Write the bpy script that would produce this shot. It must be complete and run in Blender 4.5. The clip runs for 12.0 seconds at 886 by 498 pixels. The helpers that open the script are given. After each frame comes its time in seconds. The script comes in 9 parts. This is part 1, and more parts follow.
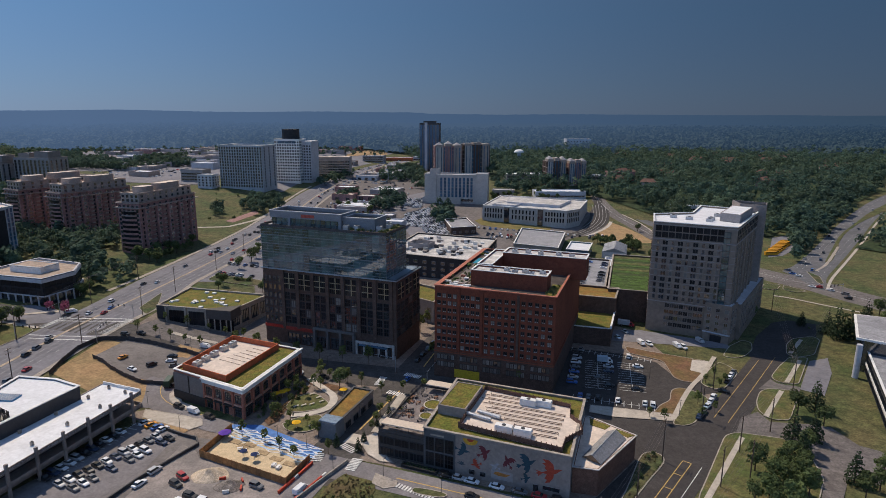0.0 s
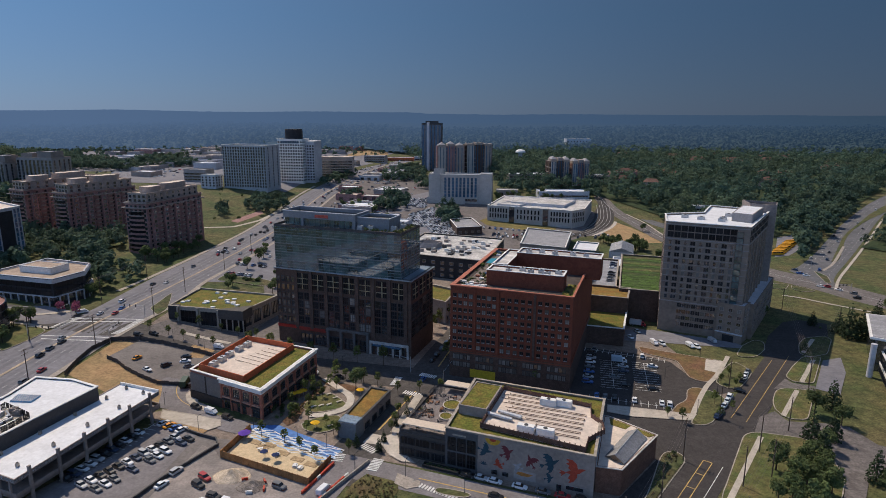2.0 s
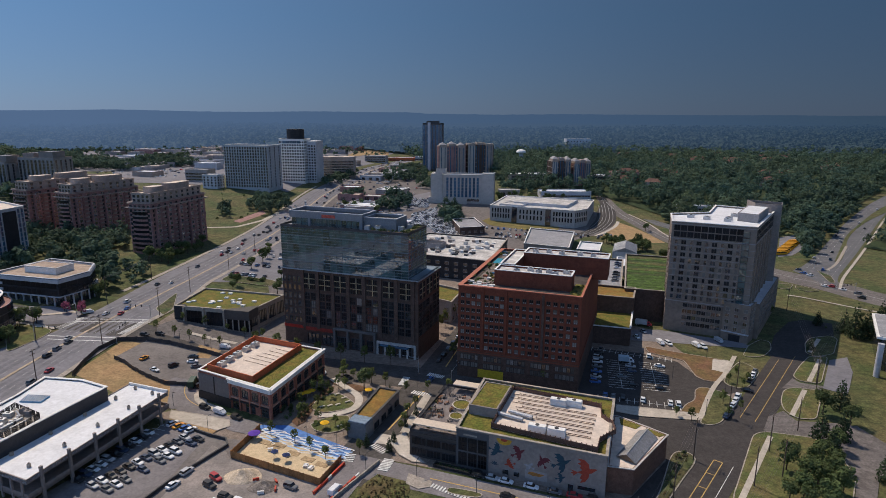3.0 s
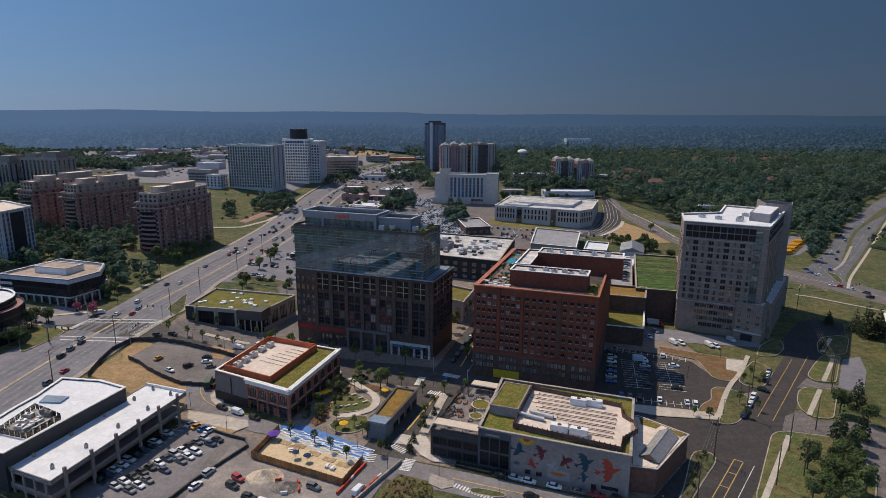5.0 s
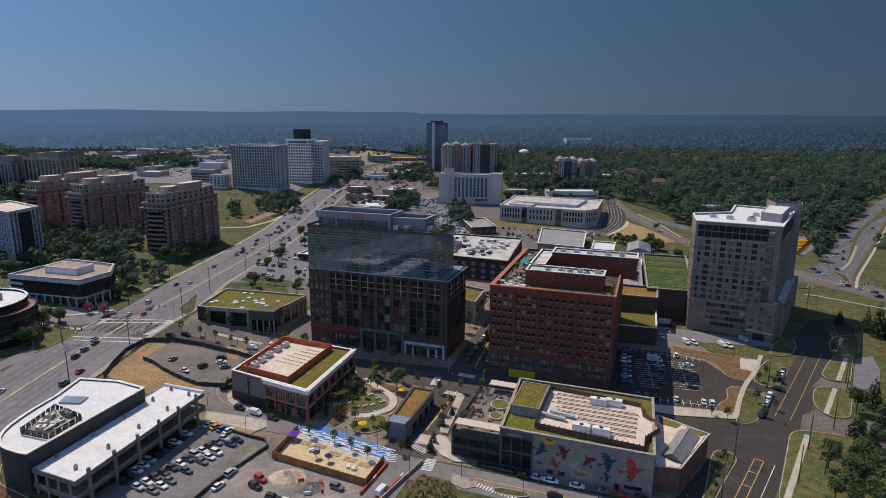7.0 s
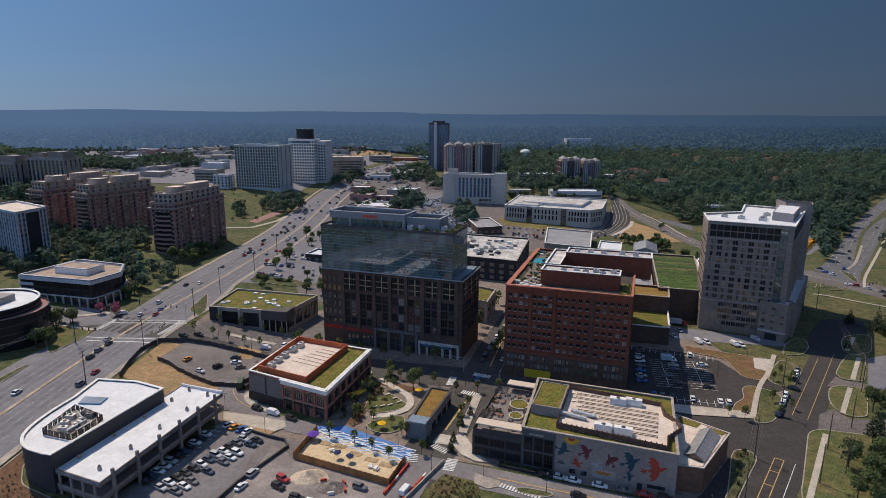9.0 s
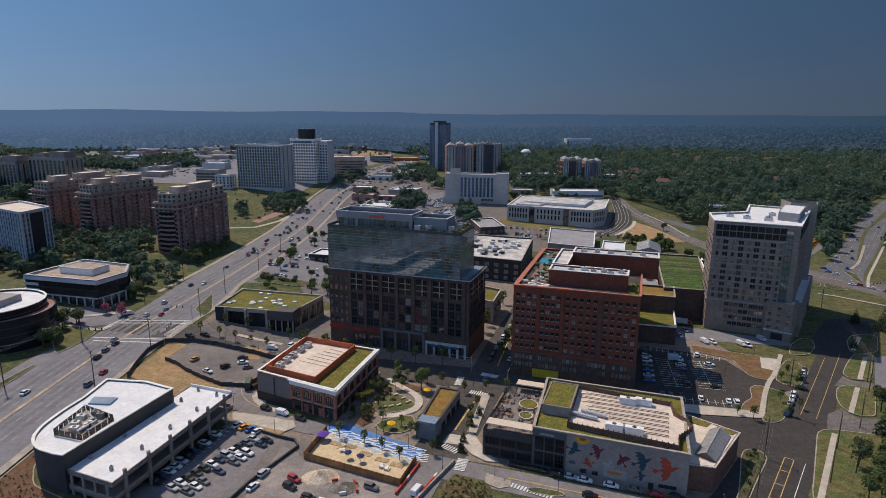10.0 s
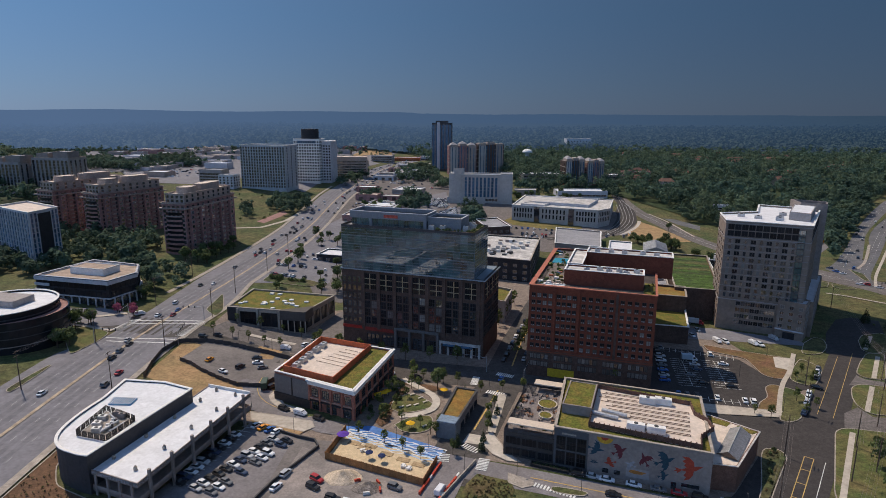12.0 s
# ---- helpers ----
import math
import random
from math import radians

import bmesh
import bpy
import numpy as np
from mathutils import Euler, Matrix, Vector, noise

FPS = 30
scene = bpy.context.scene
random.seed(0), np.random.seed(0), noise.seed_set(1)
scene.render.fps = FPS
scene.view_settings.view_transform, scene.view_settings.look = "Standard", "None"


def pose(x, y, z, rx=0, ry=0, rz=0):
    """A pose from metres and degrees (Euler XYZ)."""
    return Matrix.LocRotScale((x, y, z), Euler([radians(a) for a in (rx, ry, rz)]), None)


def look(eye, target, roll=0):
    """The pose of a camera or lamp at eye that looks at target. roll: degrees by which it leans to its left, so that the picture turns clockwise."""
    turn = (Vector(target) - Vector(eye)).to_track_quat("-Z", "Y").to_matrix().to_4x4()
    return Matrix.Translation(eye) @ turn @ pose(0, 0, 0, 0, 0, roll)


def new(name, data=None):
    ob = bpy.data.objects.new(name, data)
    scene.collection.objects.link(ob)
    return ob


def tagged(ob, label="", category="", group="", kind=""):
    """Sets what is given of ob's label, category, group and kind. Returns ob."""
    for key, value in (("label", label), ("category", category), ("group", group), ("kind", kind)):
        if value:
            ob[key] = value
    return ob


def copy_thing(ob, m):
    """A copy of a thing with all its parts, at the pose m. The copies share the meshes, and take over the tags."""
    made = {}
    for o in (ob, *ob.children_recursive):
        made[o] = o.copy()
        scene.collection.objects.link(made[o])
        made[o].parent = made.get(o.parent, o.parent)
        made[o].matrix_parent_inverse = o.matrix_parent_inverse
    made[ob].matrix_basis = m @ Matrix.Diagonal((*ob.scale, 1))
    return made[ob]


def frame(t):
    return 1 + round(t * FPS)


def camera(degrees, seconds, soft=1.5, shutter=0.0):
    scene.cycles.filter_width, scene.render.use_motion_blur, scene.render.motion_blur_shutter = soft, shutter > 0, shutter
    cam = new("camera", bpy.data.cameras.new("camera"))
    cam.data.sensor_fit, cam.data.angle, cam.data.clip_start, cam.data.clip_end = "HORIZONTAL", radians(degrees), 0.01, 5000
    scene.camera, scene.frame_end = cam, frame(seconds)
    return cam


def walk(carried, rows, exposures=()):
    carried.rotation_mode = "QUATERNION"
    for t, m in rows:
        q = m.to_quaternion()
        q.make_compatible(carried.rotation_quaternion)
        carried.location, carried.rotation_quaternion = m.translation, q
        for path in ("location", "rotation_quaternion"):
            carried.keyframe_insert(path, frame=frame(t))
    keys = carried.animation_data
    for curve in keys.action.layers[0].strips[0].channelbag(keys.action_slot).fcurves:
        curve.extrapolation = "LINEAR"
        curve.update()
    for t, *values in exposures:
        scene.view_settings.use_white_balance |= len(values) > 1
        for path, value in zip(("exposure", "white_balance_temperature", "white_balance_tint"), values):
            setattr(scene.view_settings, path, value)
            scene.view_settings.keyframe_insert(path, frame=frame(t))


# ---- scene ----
# camera: a drone that slides to its left at a steady pace
cam = camera(72.0, 12.0, soft=0.6)
FLIGHT, HEIGHT = 45.66, 110.0
PATH = []
for i in range(13):
    s = i / 12
    PATH.append((float(i), pose(-FLIGHT * s, 0.41 * s, HEIGHT - 0.2 * s, 90 - 12.62 - 0.009 * s, -0.274 - 0.062 * s, -1.451 * s)))
walk(cam, PATH, exposures=[(0.0, 0.35), (12.0, 0.35)])

# ---- light ----
SUN_EL, SUN_ROT = radians(55), radians(-39)
world = bpy.data.worlds.new("world")
scene.world = world
world.use_nodes = True
wn = world.node_tree.nodes
sky = wn.new("ShaderNodeTexSky")
sky.sky_type = "NISHITA"
sky.sun_disc = False
sky.sun_elevation, sky.sun_rotation = SUN_EL, SUN_ROT
sky.altitude, sky.air_density, sky.dust_density, sky.ozone_density = 100, 1.0, 0.2, 3.0
wn["Background"].inputs["Strength"].default_value = 0.074
# the sky grows deeper away from the sun's side, and is filtered to a cool tone
wl = world.node_tree.links
way, dot, deep, cool = wn.new("ShaderNodeTexCoord"), wn.new("ShaderNodeVectorMath"), wn.new("ShaderNodeMapRange"), wn.new("ShaderNodeMix")
dot.operation = "DOT_PRODUCT"
dot.inputs[1].default_value = (0.78, 0.62, 0.0)
deep.inputs[1].default_value, deep.inputs[2].default_value = -1.0, 1.0
deep.inputs[3].default_value, deep.inputs[4].default_value = 1.33, 0.24
cool.data_type, cool.blend_type = "RGBA", "MULTIPLY"
cool.inputs[0].default_value = 1.0
cool.inputs[7].default_value = (0.5, 0.72, 1.0, 1)
haze = wn.new("ShaderNodeMix")
haze.data_type = "RGBA"
haze.inputs[0].default_value = 0.75
# paler and rosier towards the horizon
apart, band = wn.new("ShaderNodeSeparateXYZ"), wn.new("ShaderNodeValToRGB")
for spot, colour in ((0.0, (0.232, 0.346, 0.602, 1)), (0.14, (0.185, 0.352, 0.63, 1)), (0.5, (0.22, 0.35, 0.615, 1))):
    (band.color_ramp.elements[0] if spot == 0.0 else band.color_ramp.elements.new(spot)).color = colour
band.color_ramp.elements.remove(band.color_ramp.elements[-1])
lift = wn.new("ShaderNodeVectorMath")
lift.operation = "SCALE"
lift.inputs["Scale"].default_value = 10.0
wl.new(way.outputs["Generated"], apart.inputs[0])
wl.new(apart.outputs["Z"], band.inputs[0])
wl.new(band.outputs[0], lift.inputs[0])
wl.new(lift.outputs[0], haze.inputs[7])
scale_sky = wn.new("ShaderNodeVectorMath")
scale_sky.operation = "SCALE"
wl.new(way.outputs["Generated"], dot.inputs[0])
wl.new(dot.outputs["Value"], deep.inputs[0])
wl.new(sky.outputs[0], cool.inputs[6])
wl.new(cool.outputs[2], haze.inputs[6])
wl.new(haze.outputs[2], scale_sky.inputs[0])
wl.new(deep.outputs[0], scale_sky.inputs["Scale"])
wl.new(scale_sky.outputs[0], wn["Background"].inputs["Color"])
sun = new("sun", bpy.data.lights.new("sun", "SUN"))
sun.data.energy, sun.data.angle, sun.data.color = 2.95, radians(0.5), (1.0, 0.85, 0.68)
sun_way = Vector((math.sin(SUN_ROT) * math.cos(SUN_EL), math.cos(SUN_ROT) * math.cos(SUN_EL), math.sin(SUN_EL)))
sun.matrix_world = look(sun_way * 500, (0, 0, 0))


# ---- materials ----
def material(name, color, rough=0.8, vary=0.25, fine=4.0, coarse=0.15, metal=0.0, bump=0.0, spec=0.3, tone=None, each=0.0, ior=1.5, worn=None, thin=0.0):
    """A surface with a base colour, fine grain, broad stains towards a second tone, and a change from piece to piece."""
    m = bpy.data.materials.new(name)
    m.use_nodes = True
    n, l = m.node_tree.nodes, m.node_tree.links
    b = n["Principled BSDF"]
    b.inputs["Roughness"].default_value, b.inputs["Metallic"].default_value = rough, metal
    b.inputs["Specular IOR Level"].default_value, b.inputs["IOR"].default_value = spec, ior
    geo = n.new("ShaderNodeNewGeometry")
    n1, n2 = n.new("ShaderNodeTexNoise"), n.new("ShaderNodeTexNoise")
    n1.inputs["Scale"].default_value, n1.inputs["Detail"].default_value = fine, 3
    n2.inputs["Scale"].default_value, n2.inputs["Detail"].default_value = coarse, 4
    l.new(geo.outputs["Position"], n1.inputs["Vector"])
    l.new(geo.outputs["Position"], n2.inputs["Vector"])
    c2 = tone or tuple(c * (1 - vary) for c in color)
    mix = n.new("ShaderNodeMix")
    mix.data_type = "RGBA"
    mix.inputs[6].default_value, mix.inputs[7].default_value = (*color, 1), (*c2, 1)
    ramp = n.new("ShaderNodeMapRange")
    ramp.inputs[1].default_value, ramp.inputs[2].default_value = 0.35, 0.68
    l.new(n2.outputs["Fac"], ramp.inputs[0])
    l.new(ramp.outputs[0], mix.inputs[0])
    hsv = n.new("ShaderNodeHueSaturation")
    l.new(mix.outputs[2], hsv.inputs["Color"])
    val = n.new("ShaderNodeMapRange")
    val.inputs[1].default_value, val.inputs[2].default_value = 0.3, 0.7
    val.inputs[3].default_value, val.inputs[4].default_value = 1 - vary, 1 + vary
    l.new(n1.outputs["Fac"], val.inputs[0])
    out = val.outputs[0]
    worn = vary * 0.9 if worn is None else worn
    n3, blot, both = n.new("ShaderNodeTexNoise"), n.new("ShaderNodeMapRange"), n.new("ShaderNodeMath")
    n3.inputs["Scale"].default_value, n3.inputs["Detail"].default_value, n3.inputs["Roughness"].default_value = fine * 0.23, 6, 0.72
    blot.inputs[1].default_value, blot.inputs[2].default_value = 0.36, 0.62
    blot.inputs[3].default_value, blot.inputs[4].default_value = 1 + worn, 1 - worn
    both.operation = "MULTIPLY"
    l.new(geo.outputs["Position"], n3.inputs["Vector"])
    l.new(n3.outputs["Fac"], blot.inputs[0])
    l.new(blot.outputs[0], both.inputs[0])
    l.new(out, both.inputs[1])
    out = both.outputs[0]
    if each:
        info, more, mul = n.new("ShaderNodeObjectInfo"), n.new("ShaderNodeMapRange"), n.new("ShaderNodeMath")
        more.inputs[3].default_value, more.inputs[4].default_value = 1 - each, 1 + each
        mul.operation = "MULTIPLY"
        l.new(info.outputs["Random"], more.inputs[0])
        l.new(more.outputs[0], mul.inputs[0])
        l.new(out, mul.inputs[1])
        out = mul.outputs[0]
    l.new(out, hsv.inputs["Value"])
    l.new(hsv.outputs[0], b.inputs["Base Color"])
    if thin:
        lit, both_ways = n.new("ShaderNodeBsdfTranslucent"), n.new("ShaderNodeMixShader")
        l.new(hsv.outputs[0], lit.inputs["Color"])
        both_ways.inputs[0].default_value = thin
        l.new(b.outputs[0], both_ways.inputs[1])
        l.new(lit.outputs[0], both_ways.inputs[2])
        l.new(both_ways.outputs[0], n["Material Output"].inputs["Surface"])
    if bump:
        bp = n.new("ShaderNodeBump")
        bp.inputs["Strength"].default_value, bp.inputs["Distance"].default_value = bump, 0.1
        l.new(n1.outputs["Fac"], bp.inputs["Height"])
        l.new(bp.outputs[0], b.inputs["Normal"])
    return m


ASPHALT = material("asphalt", (0.157, 0.14, 0.135), 0.9, 0.2, 1.5, 0.05, worn=0.25)
LILAC = material("lilac_asphalt", (0.2, 0.187, 0.195), 0.9, 0.14, 1.5, 0.05, tone=(0.16, 0.145, 0.145), worn=0.15)
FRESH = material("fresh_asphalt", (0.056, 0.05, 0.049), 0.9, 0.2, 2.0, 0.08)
PIKE = material("worn_asphalt", (0.195, 0.19, 0.21), 0.9, 0.11, 0.8, 0.04, worn=0.12)
CONCRETE = material("concrete", (0.37, 0.325, 0.28), 0.9, 0.17, 2.0, 0.15, worn=0.2)
PALE = material("pale_concrete", (0.52, 0.47, 0.41), 0.9, 0.12, 1.0, 0.2)
WORN_LINE = material("worn_road_paint", (0.42, 0.42, 0.41), 0.8, 0.2, 3.0, 0.5)
WHITE_LINE = material("white_road_paint", (0.7, 0.7, 0.68), 0.8, 0.2, 3.0, 0.5)
YELLOW_LINE = material("yellow_road_paint", (0.52, 0.36, 0.13), 0.8, 0.2, 3.0, 0.5)
GRASS = material("grass", (0.06, 0.08, 0.028), 0.95, 0.35, 1.2, 0.05, tone=(0.12, 0.102, 0.046), worn=0.4)
LAWN = material("mown_grass", (0.075, 0.097, 0.03), 0.95, 0.3, 2.0, 0.12, tone=(0.145, 0.118, 0.05), worn=0.3)
DRY = material("dry_soil", (0.36, 0.23, 0.12), 0.95, 0.2, 1.0, 0.08, tone=(0.28, 0.2, 0.1))
MULCH = material("mulch", (0.15, 0.085, 0.05), 0.95, 0.3, 3.0, 0.2)
SAND = material("sand", (0.6, 0.47, 0.3), 0.95, 0.12, 3.0, 0.3)
SEDUM = material("roof_sedum", (0.1, 0.115, 0.02), 0.95, 0.4, 1.5, 0.25, tone=(0.175, 0.13, 0.032), worn=0.2)
SEDUM_DRY = material("dry_roof_sedum", (0.24, 0.12, 0.03), 0.95, 0.25, 1.5, 0.2, tone=(0.2, 0.15, 0.04))
WHITE_ROOF = material("white_roof", (0.68, 0.69, 0.72), 0.7, 0.07, 1.0, 0.1, worn=0.09)
LIGHT_ROOF = material("light_grey_roof", (0.52, 0.5, 0.48), 0.8, 0.2, 0.6, 0.1, worn=0.3)
TAN_ROOF = material("tan_roof", (0.66, 0.56, 0.48), 0.8, 0.1, 1.0, 0.2)
GREY_ROOF = material("grey_roof", (0.3, 0.3, 0.32), 0.85, 0.18, 1.0, 0.1)
RED_BRICK = material("red_brick", (0.195, 0.058, 0.034), 0.9, 0.2, 3.0, 0.1)
DARK_BRICK = material("dark_brick", (0.11, 0.072, 0.058), 0.9, 0.25, 3.0, 0.1)
ROSE_BRICK = material("rose_brick", (0.34, 0.195, 0.18), 0.9, 0.2, 1.5, 0.06)
BUFF_BRICK = material("buff_brick", (0.38, 0.31, 0.27), 0.9, 0.15, 1.5, 0.06)
ORANGE = material("orange_panel", (0.52, 0.13, 0.055), 0.8, 0.15, 1.0, 0.2)
GREY_WALL = material("grey_panel", (0.285, 0.243, 0.222), 0.85, 0.12, 1.0, 0.1)
TAUPE = material("taupe_panel", (0.34, 0.31, 0.3), 0.85, 0.1, 1.0, 0.1)
STONE_WALL = material("pale_stone", (0.46, 0.425, 0.395), 0.85, 0.1, 0.8, 0.06)
PALE_WALL = material("pale_wall", (0.52, 0.52, 0.55), 0.85, 0.1, 0.8, 0.06)
WHITE_TRIM = material("white_trim", (0.75, 0.74, 0.72), 0.7, 0.08, 1.0, 0.3)
BLACK = material("black_cladding", (0.034, 0.034, 0.038), 0.7, 0.2, 1.0, 0.2)
STEEL = material("galvanised_steel", (0.5, 0.51, 0.53), 0.45, 0.15, 2.0, 0.3, metal=0.6)
DARK_STEEL = material("dark_steel", (0.06, 0.06, 0.065), 0.6, 0.2, 2.0, 0.3)
WOOD = material("fence_wood", (0.34, 0.17, 0.07), 0.85, 0.2, 2.0, 0.4, each=0.15)
POLE_WOOD = material("pole_wood", (0.1, 0.075, 0.06), 0.9, 0.2, 2.0, 0.4)
GLASS = material("window_glass", (0.035, 0.04, 0.048), 0.07, 0.2, 0.4, 0.1, spec=0.8, each=0.5, ior=1.8)
# pale panes as of blinds, with bright reflections put into the base colour
PALE_PANE = material("pale_window_pane", (0.18, 0.175, 0.165), 0.25, 0.1, 0.5, 0.2, spec=0.8, each=0.5)
CURTAIN = material("curtain_wall_glass", (0.06, 0.115, 0.122), 0.03, 0.3, 0.4, 0.1, spec=0.7, each=0.45, ior=1.9)
BLUE_GLASS = material("blue_glass", (0.05, 0.12, 0.2), 0.08, 0.2, 0.4, 0.1, spec=0.7, each=0.3)
BARK = material("bark", (0.09, 0.065, 0.045), 0.95, 0.25, 4.0, 0.5)
LEAF_YOUNG = material("young_leaves", (0.13, 0.16, 0.05), 0.85, 0.3, 1.5, 0.3, each=0.2, thin=0.4)
LEAF = material("leaves", (0.085, 0.12, 0.05), 0.85, 0.35, 1.5, 0.25, tone=(0.115, 0.15, 0.055), each=0.25, thin=0.42)
# distant leaves: paler and bluer, with the haze put into the base colour
LEAF_HAZED = material("haze_tinted_leaves", (0.068, 0.12, 0.09), 0.9, 0.3, 0.14, 0.012, tone=(0.1, 0.14, 0.085), thin=0.42)
PINE = material("evergreen_leaves", (0.045, 0.07, 0.034), 0.9, 0.35, 1.5, 0.3, each=0.2, thin=0.3)
PINK = material("pink_blossom", (0.4, 0.12, 0.2), 0.9, 0.3, 2.0, 0.4, thin=0.4)
DEEP_GLASS = material("deep_window_glass", (0.02, 0.021, 0.024), 0.1, 0.2, 0.4, 0.1, spec=0.25, each=0.4, ior=1.4)
RUBBER = material("tyre_rubber", (0.02, 0.02, 0.02), 0.9, 0.1)


# ---- mesh helpers ----
class Mesh:
    """Collects vertices and faces, each face with a material slot."""

    def __init__(self):
        self.v, self.f, self.m = [], [], []

    def poly(self, pts, slot=0):
        k = len(self.v)
        self.v += [tuple(p) for p in pts]
        self.f.append(tuple(range(k, k + len(pts))))
        self.m.append(slot)

    def prism(self, base, z0, z1, slot=0, top=None, closed=True):
        """A block over a counter-clockwise outline."""
        k, n = len(self.v), len(base)
        self.v += [(p[0], p[1], z0) for p in base] + [(p[0], p[1], z1) for p in base]
        for i in range(n):
            j = (i + 1) % n
            self.f.append((k + i, k + j, k + n + j, k + n + i))
            self.m.append(slot)
        if closed:
            self.f += [tuple(range(k + n, k + 2 * n)), tuple(range(k + n - 1, k - 1, -1))]
            self.m += [slot if top is None else top, slot]
        return self

    def box(self, x0, y0, z0, x1, y1, z1, slot=0):
        return self.prism([(x0, y0), (x1, y0), (x1, y1), (x0, y1)], z0, z1, slot)

    def tube(self, a, b, r0, r1=None, n=8, slot=0):
        a, b = Vector(a), Vector(b)
        r1 = r0 if r1 is None else r1
        q = (b - a).to_track_quat("Z", "Y")
        k = len(self.v)
        for c, r in ((a, r0), (b, r1)):
            for i in range(n):
                w = 2 * math.pi * i / n
                self.v.append(tuple(c + q @ Vector((r * math.cos(w), r * math.sin(w), 0))))
        for i in range(n):
            j = (i + 1) % n
            self.f.append((k + i, k + j, k + n + j, k + n + i))
            self.m.append(slot)
        self.f += [tuple(range(k + n, k + 2 * n)), tuple(range(k + n - 1, k - 1, -1))]
        self.m += [slot, slot]
        return self

    def data(self, name, *mats):
        me = bpy.data.meshes.new(name)
        me.from_pydata(self.v, [], self.f)
        for mt in mats:
            me.materials.append(mt)
        if len(mats) > 1:
            me.polygons.foreach_set("material_index", self.m)
        me.update()
        return me


def part(name, mesh, mats, parent, label="", at=None):
    """Links a mesh as one object under a thing or a part."""
    if isinstance(mesh, Mesh):
        mesh = mesh.data(name, *(mats if isinstance(mats, (list, tuple)) else (mats,)))
    ob = new(name, mesh)
    ob.parent = parent
    if at is not None:
        ob.matrix_basis = at
    return tagged(ob, label)


def thing(name, label, category, at=None, group="", kind=""):
    ob = new(name)
    ob.empty_display_size = 0.5
    if at is not None:
        ob.matrix_basis = at
    return tagged(ob, label, category, group, kind)


def structure(name, mesh, mats, label, category):
    if isinstance(mesh, Mesh):
        mesh = mesh.data(name, *(mats if isinstance(mats, (list, tuple)) else (mats,)))
    return tagged(new(name, mesh), label, category, kind="structure")


def smooth(v, a, b):
    s = min(1.0, max(0.0, (v - a) / (b - a)))
    return s * s * (3 - 2 * s)


def gz(x, y):
    """The height of the land: it climbs to the old highway, and again beyond the centre, to wooded hills."""
    r = math.hypot(x, y)
    z = -7 * smooth(r, 1450, 1600) + 6 * smooth(-x, 100, 175) + 4 * smooth(-x, 175, 260) + 16 * smooth(y, 520, 850)
    return z + 76 * smooth(r, 1500, 5200) ** 1.0 + 3 * math.sin(x / 310 + y / 500) * smooth(r, 1200, 2500)


def lie(x, y, turn=0, dz=0.0):
    return pose(x, y, gz(x, y) + dz, 0, 0, turn)


def resample(line, step):
    out = []
    for (ax, ay), (bx, by) in zip(line, line[1:]):
        n = max(1, int(math.hypot(bx - ax, by - ay) / step))
        out += [(ax + (bx - ax) * i / n, ay + (by - ay) * i / n) for i in range(n)]
    return out + [line[-1]]


def rounded(line, turns=2):
    """Cuts the corners of a line, so that it bends softly."""
    for _ in range(turns):
        out = [line[0]]
        for (ax, ay), (bx, by) in zip(line, line[1:]):
            out += [(ax * 0.75 + bx * 0.25, ay * 0.75 + by * 0.25), (ax * 0.25 + bx * 0.75, ay * 0.25 + by * 0.75)]
        line = out + [line[-1]]
    return line


def offset(line, d):
    """The line moved d metres to its right."""
    out = []
    for i, p in enumerate(line):
        a, b = line[max(0, i - 1)], line[min(len(line) - 1, i + 1)]
        dx, dy = b[0] - a[0], b[1] - a[1]
        s = math.hypot(dx, dy) or 1
        out.append((p[0] + d * dy / s, p[1] - d * dx / s))
    return out


def strip(mesh, line, left, right, dz, slot=0, step=6.0):
    """A band along a line, from left to right of it, draped over the land."""
    line = resample(line, step)
    lefts = [left(i / (len(line) - 1)) if callable(left) else left for i in range(len(line))]
    rights = [right(i / (len(line) - 1)) if callable(right) else right for i in range(len(line))]
    a, b = [], []
    for i in range(len(line)):
        p, q = line[max(0, i - 1)], line[min(len(line) - 1, i + 1)]
        dx, dy = q[0] - p[0], q[1] - p[1]
        s = math.hypot(dx, dy) or 1
        nx, ny = dy / s, -dx / s
        a.append((line[i][0] + lefts[i] * nx, line[i][1] + lefts[i] * ny))
        b.append((line[i][0] + rights[i] * nx, line[i][1] + rights[i] * ny))
    k = len(mesh.v)
    cuts = max(1, int(abs(rights[0] - lefts[0]) / 7))
    for p, q in zip(a, b):
        for c in range(cuts + 1):
            x, y = p[0] + (q[0] - p[0]) * c / cuts, p[1] + (q[1] - p[1]) * c / cuts
            mesh.v.append((x, y, gz(x, y) + dz))
    w = cuts + 1
    for i in range(len(a) - 1):
        for c in range(cuts):
            mesh.f.append((k + i * w + c, k + i * w + c + 1, k + (i + 1) * w + c + 1, k + (i + 1) * w + c))
            mesh.m.append(slot)
    return mesh


def dashes(mesh, line, off, width, dash, gap, dz, slot=0):
    line = offset(resample(line, 1.5), off)
    far = 0.0
    for a, b in zip(line, line[1:]):
        if far % (dash + gap) < dash:
            strip(mesh, [a, b], -width / 2, width / 2, dz, slot, 3.0)
        far += math.hypot(b[0] - a[0], b[1] - a[1])
    return mesh


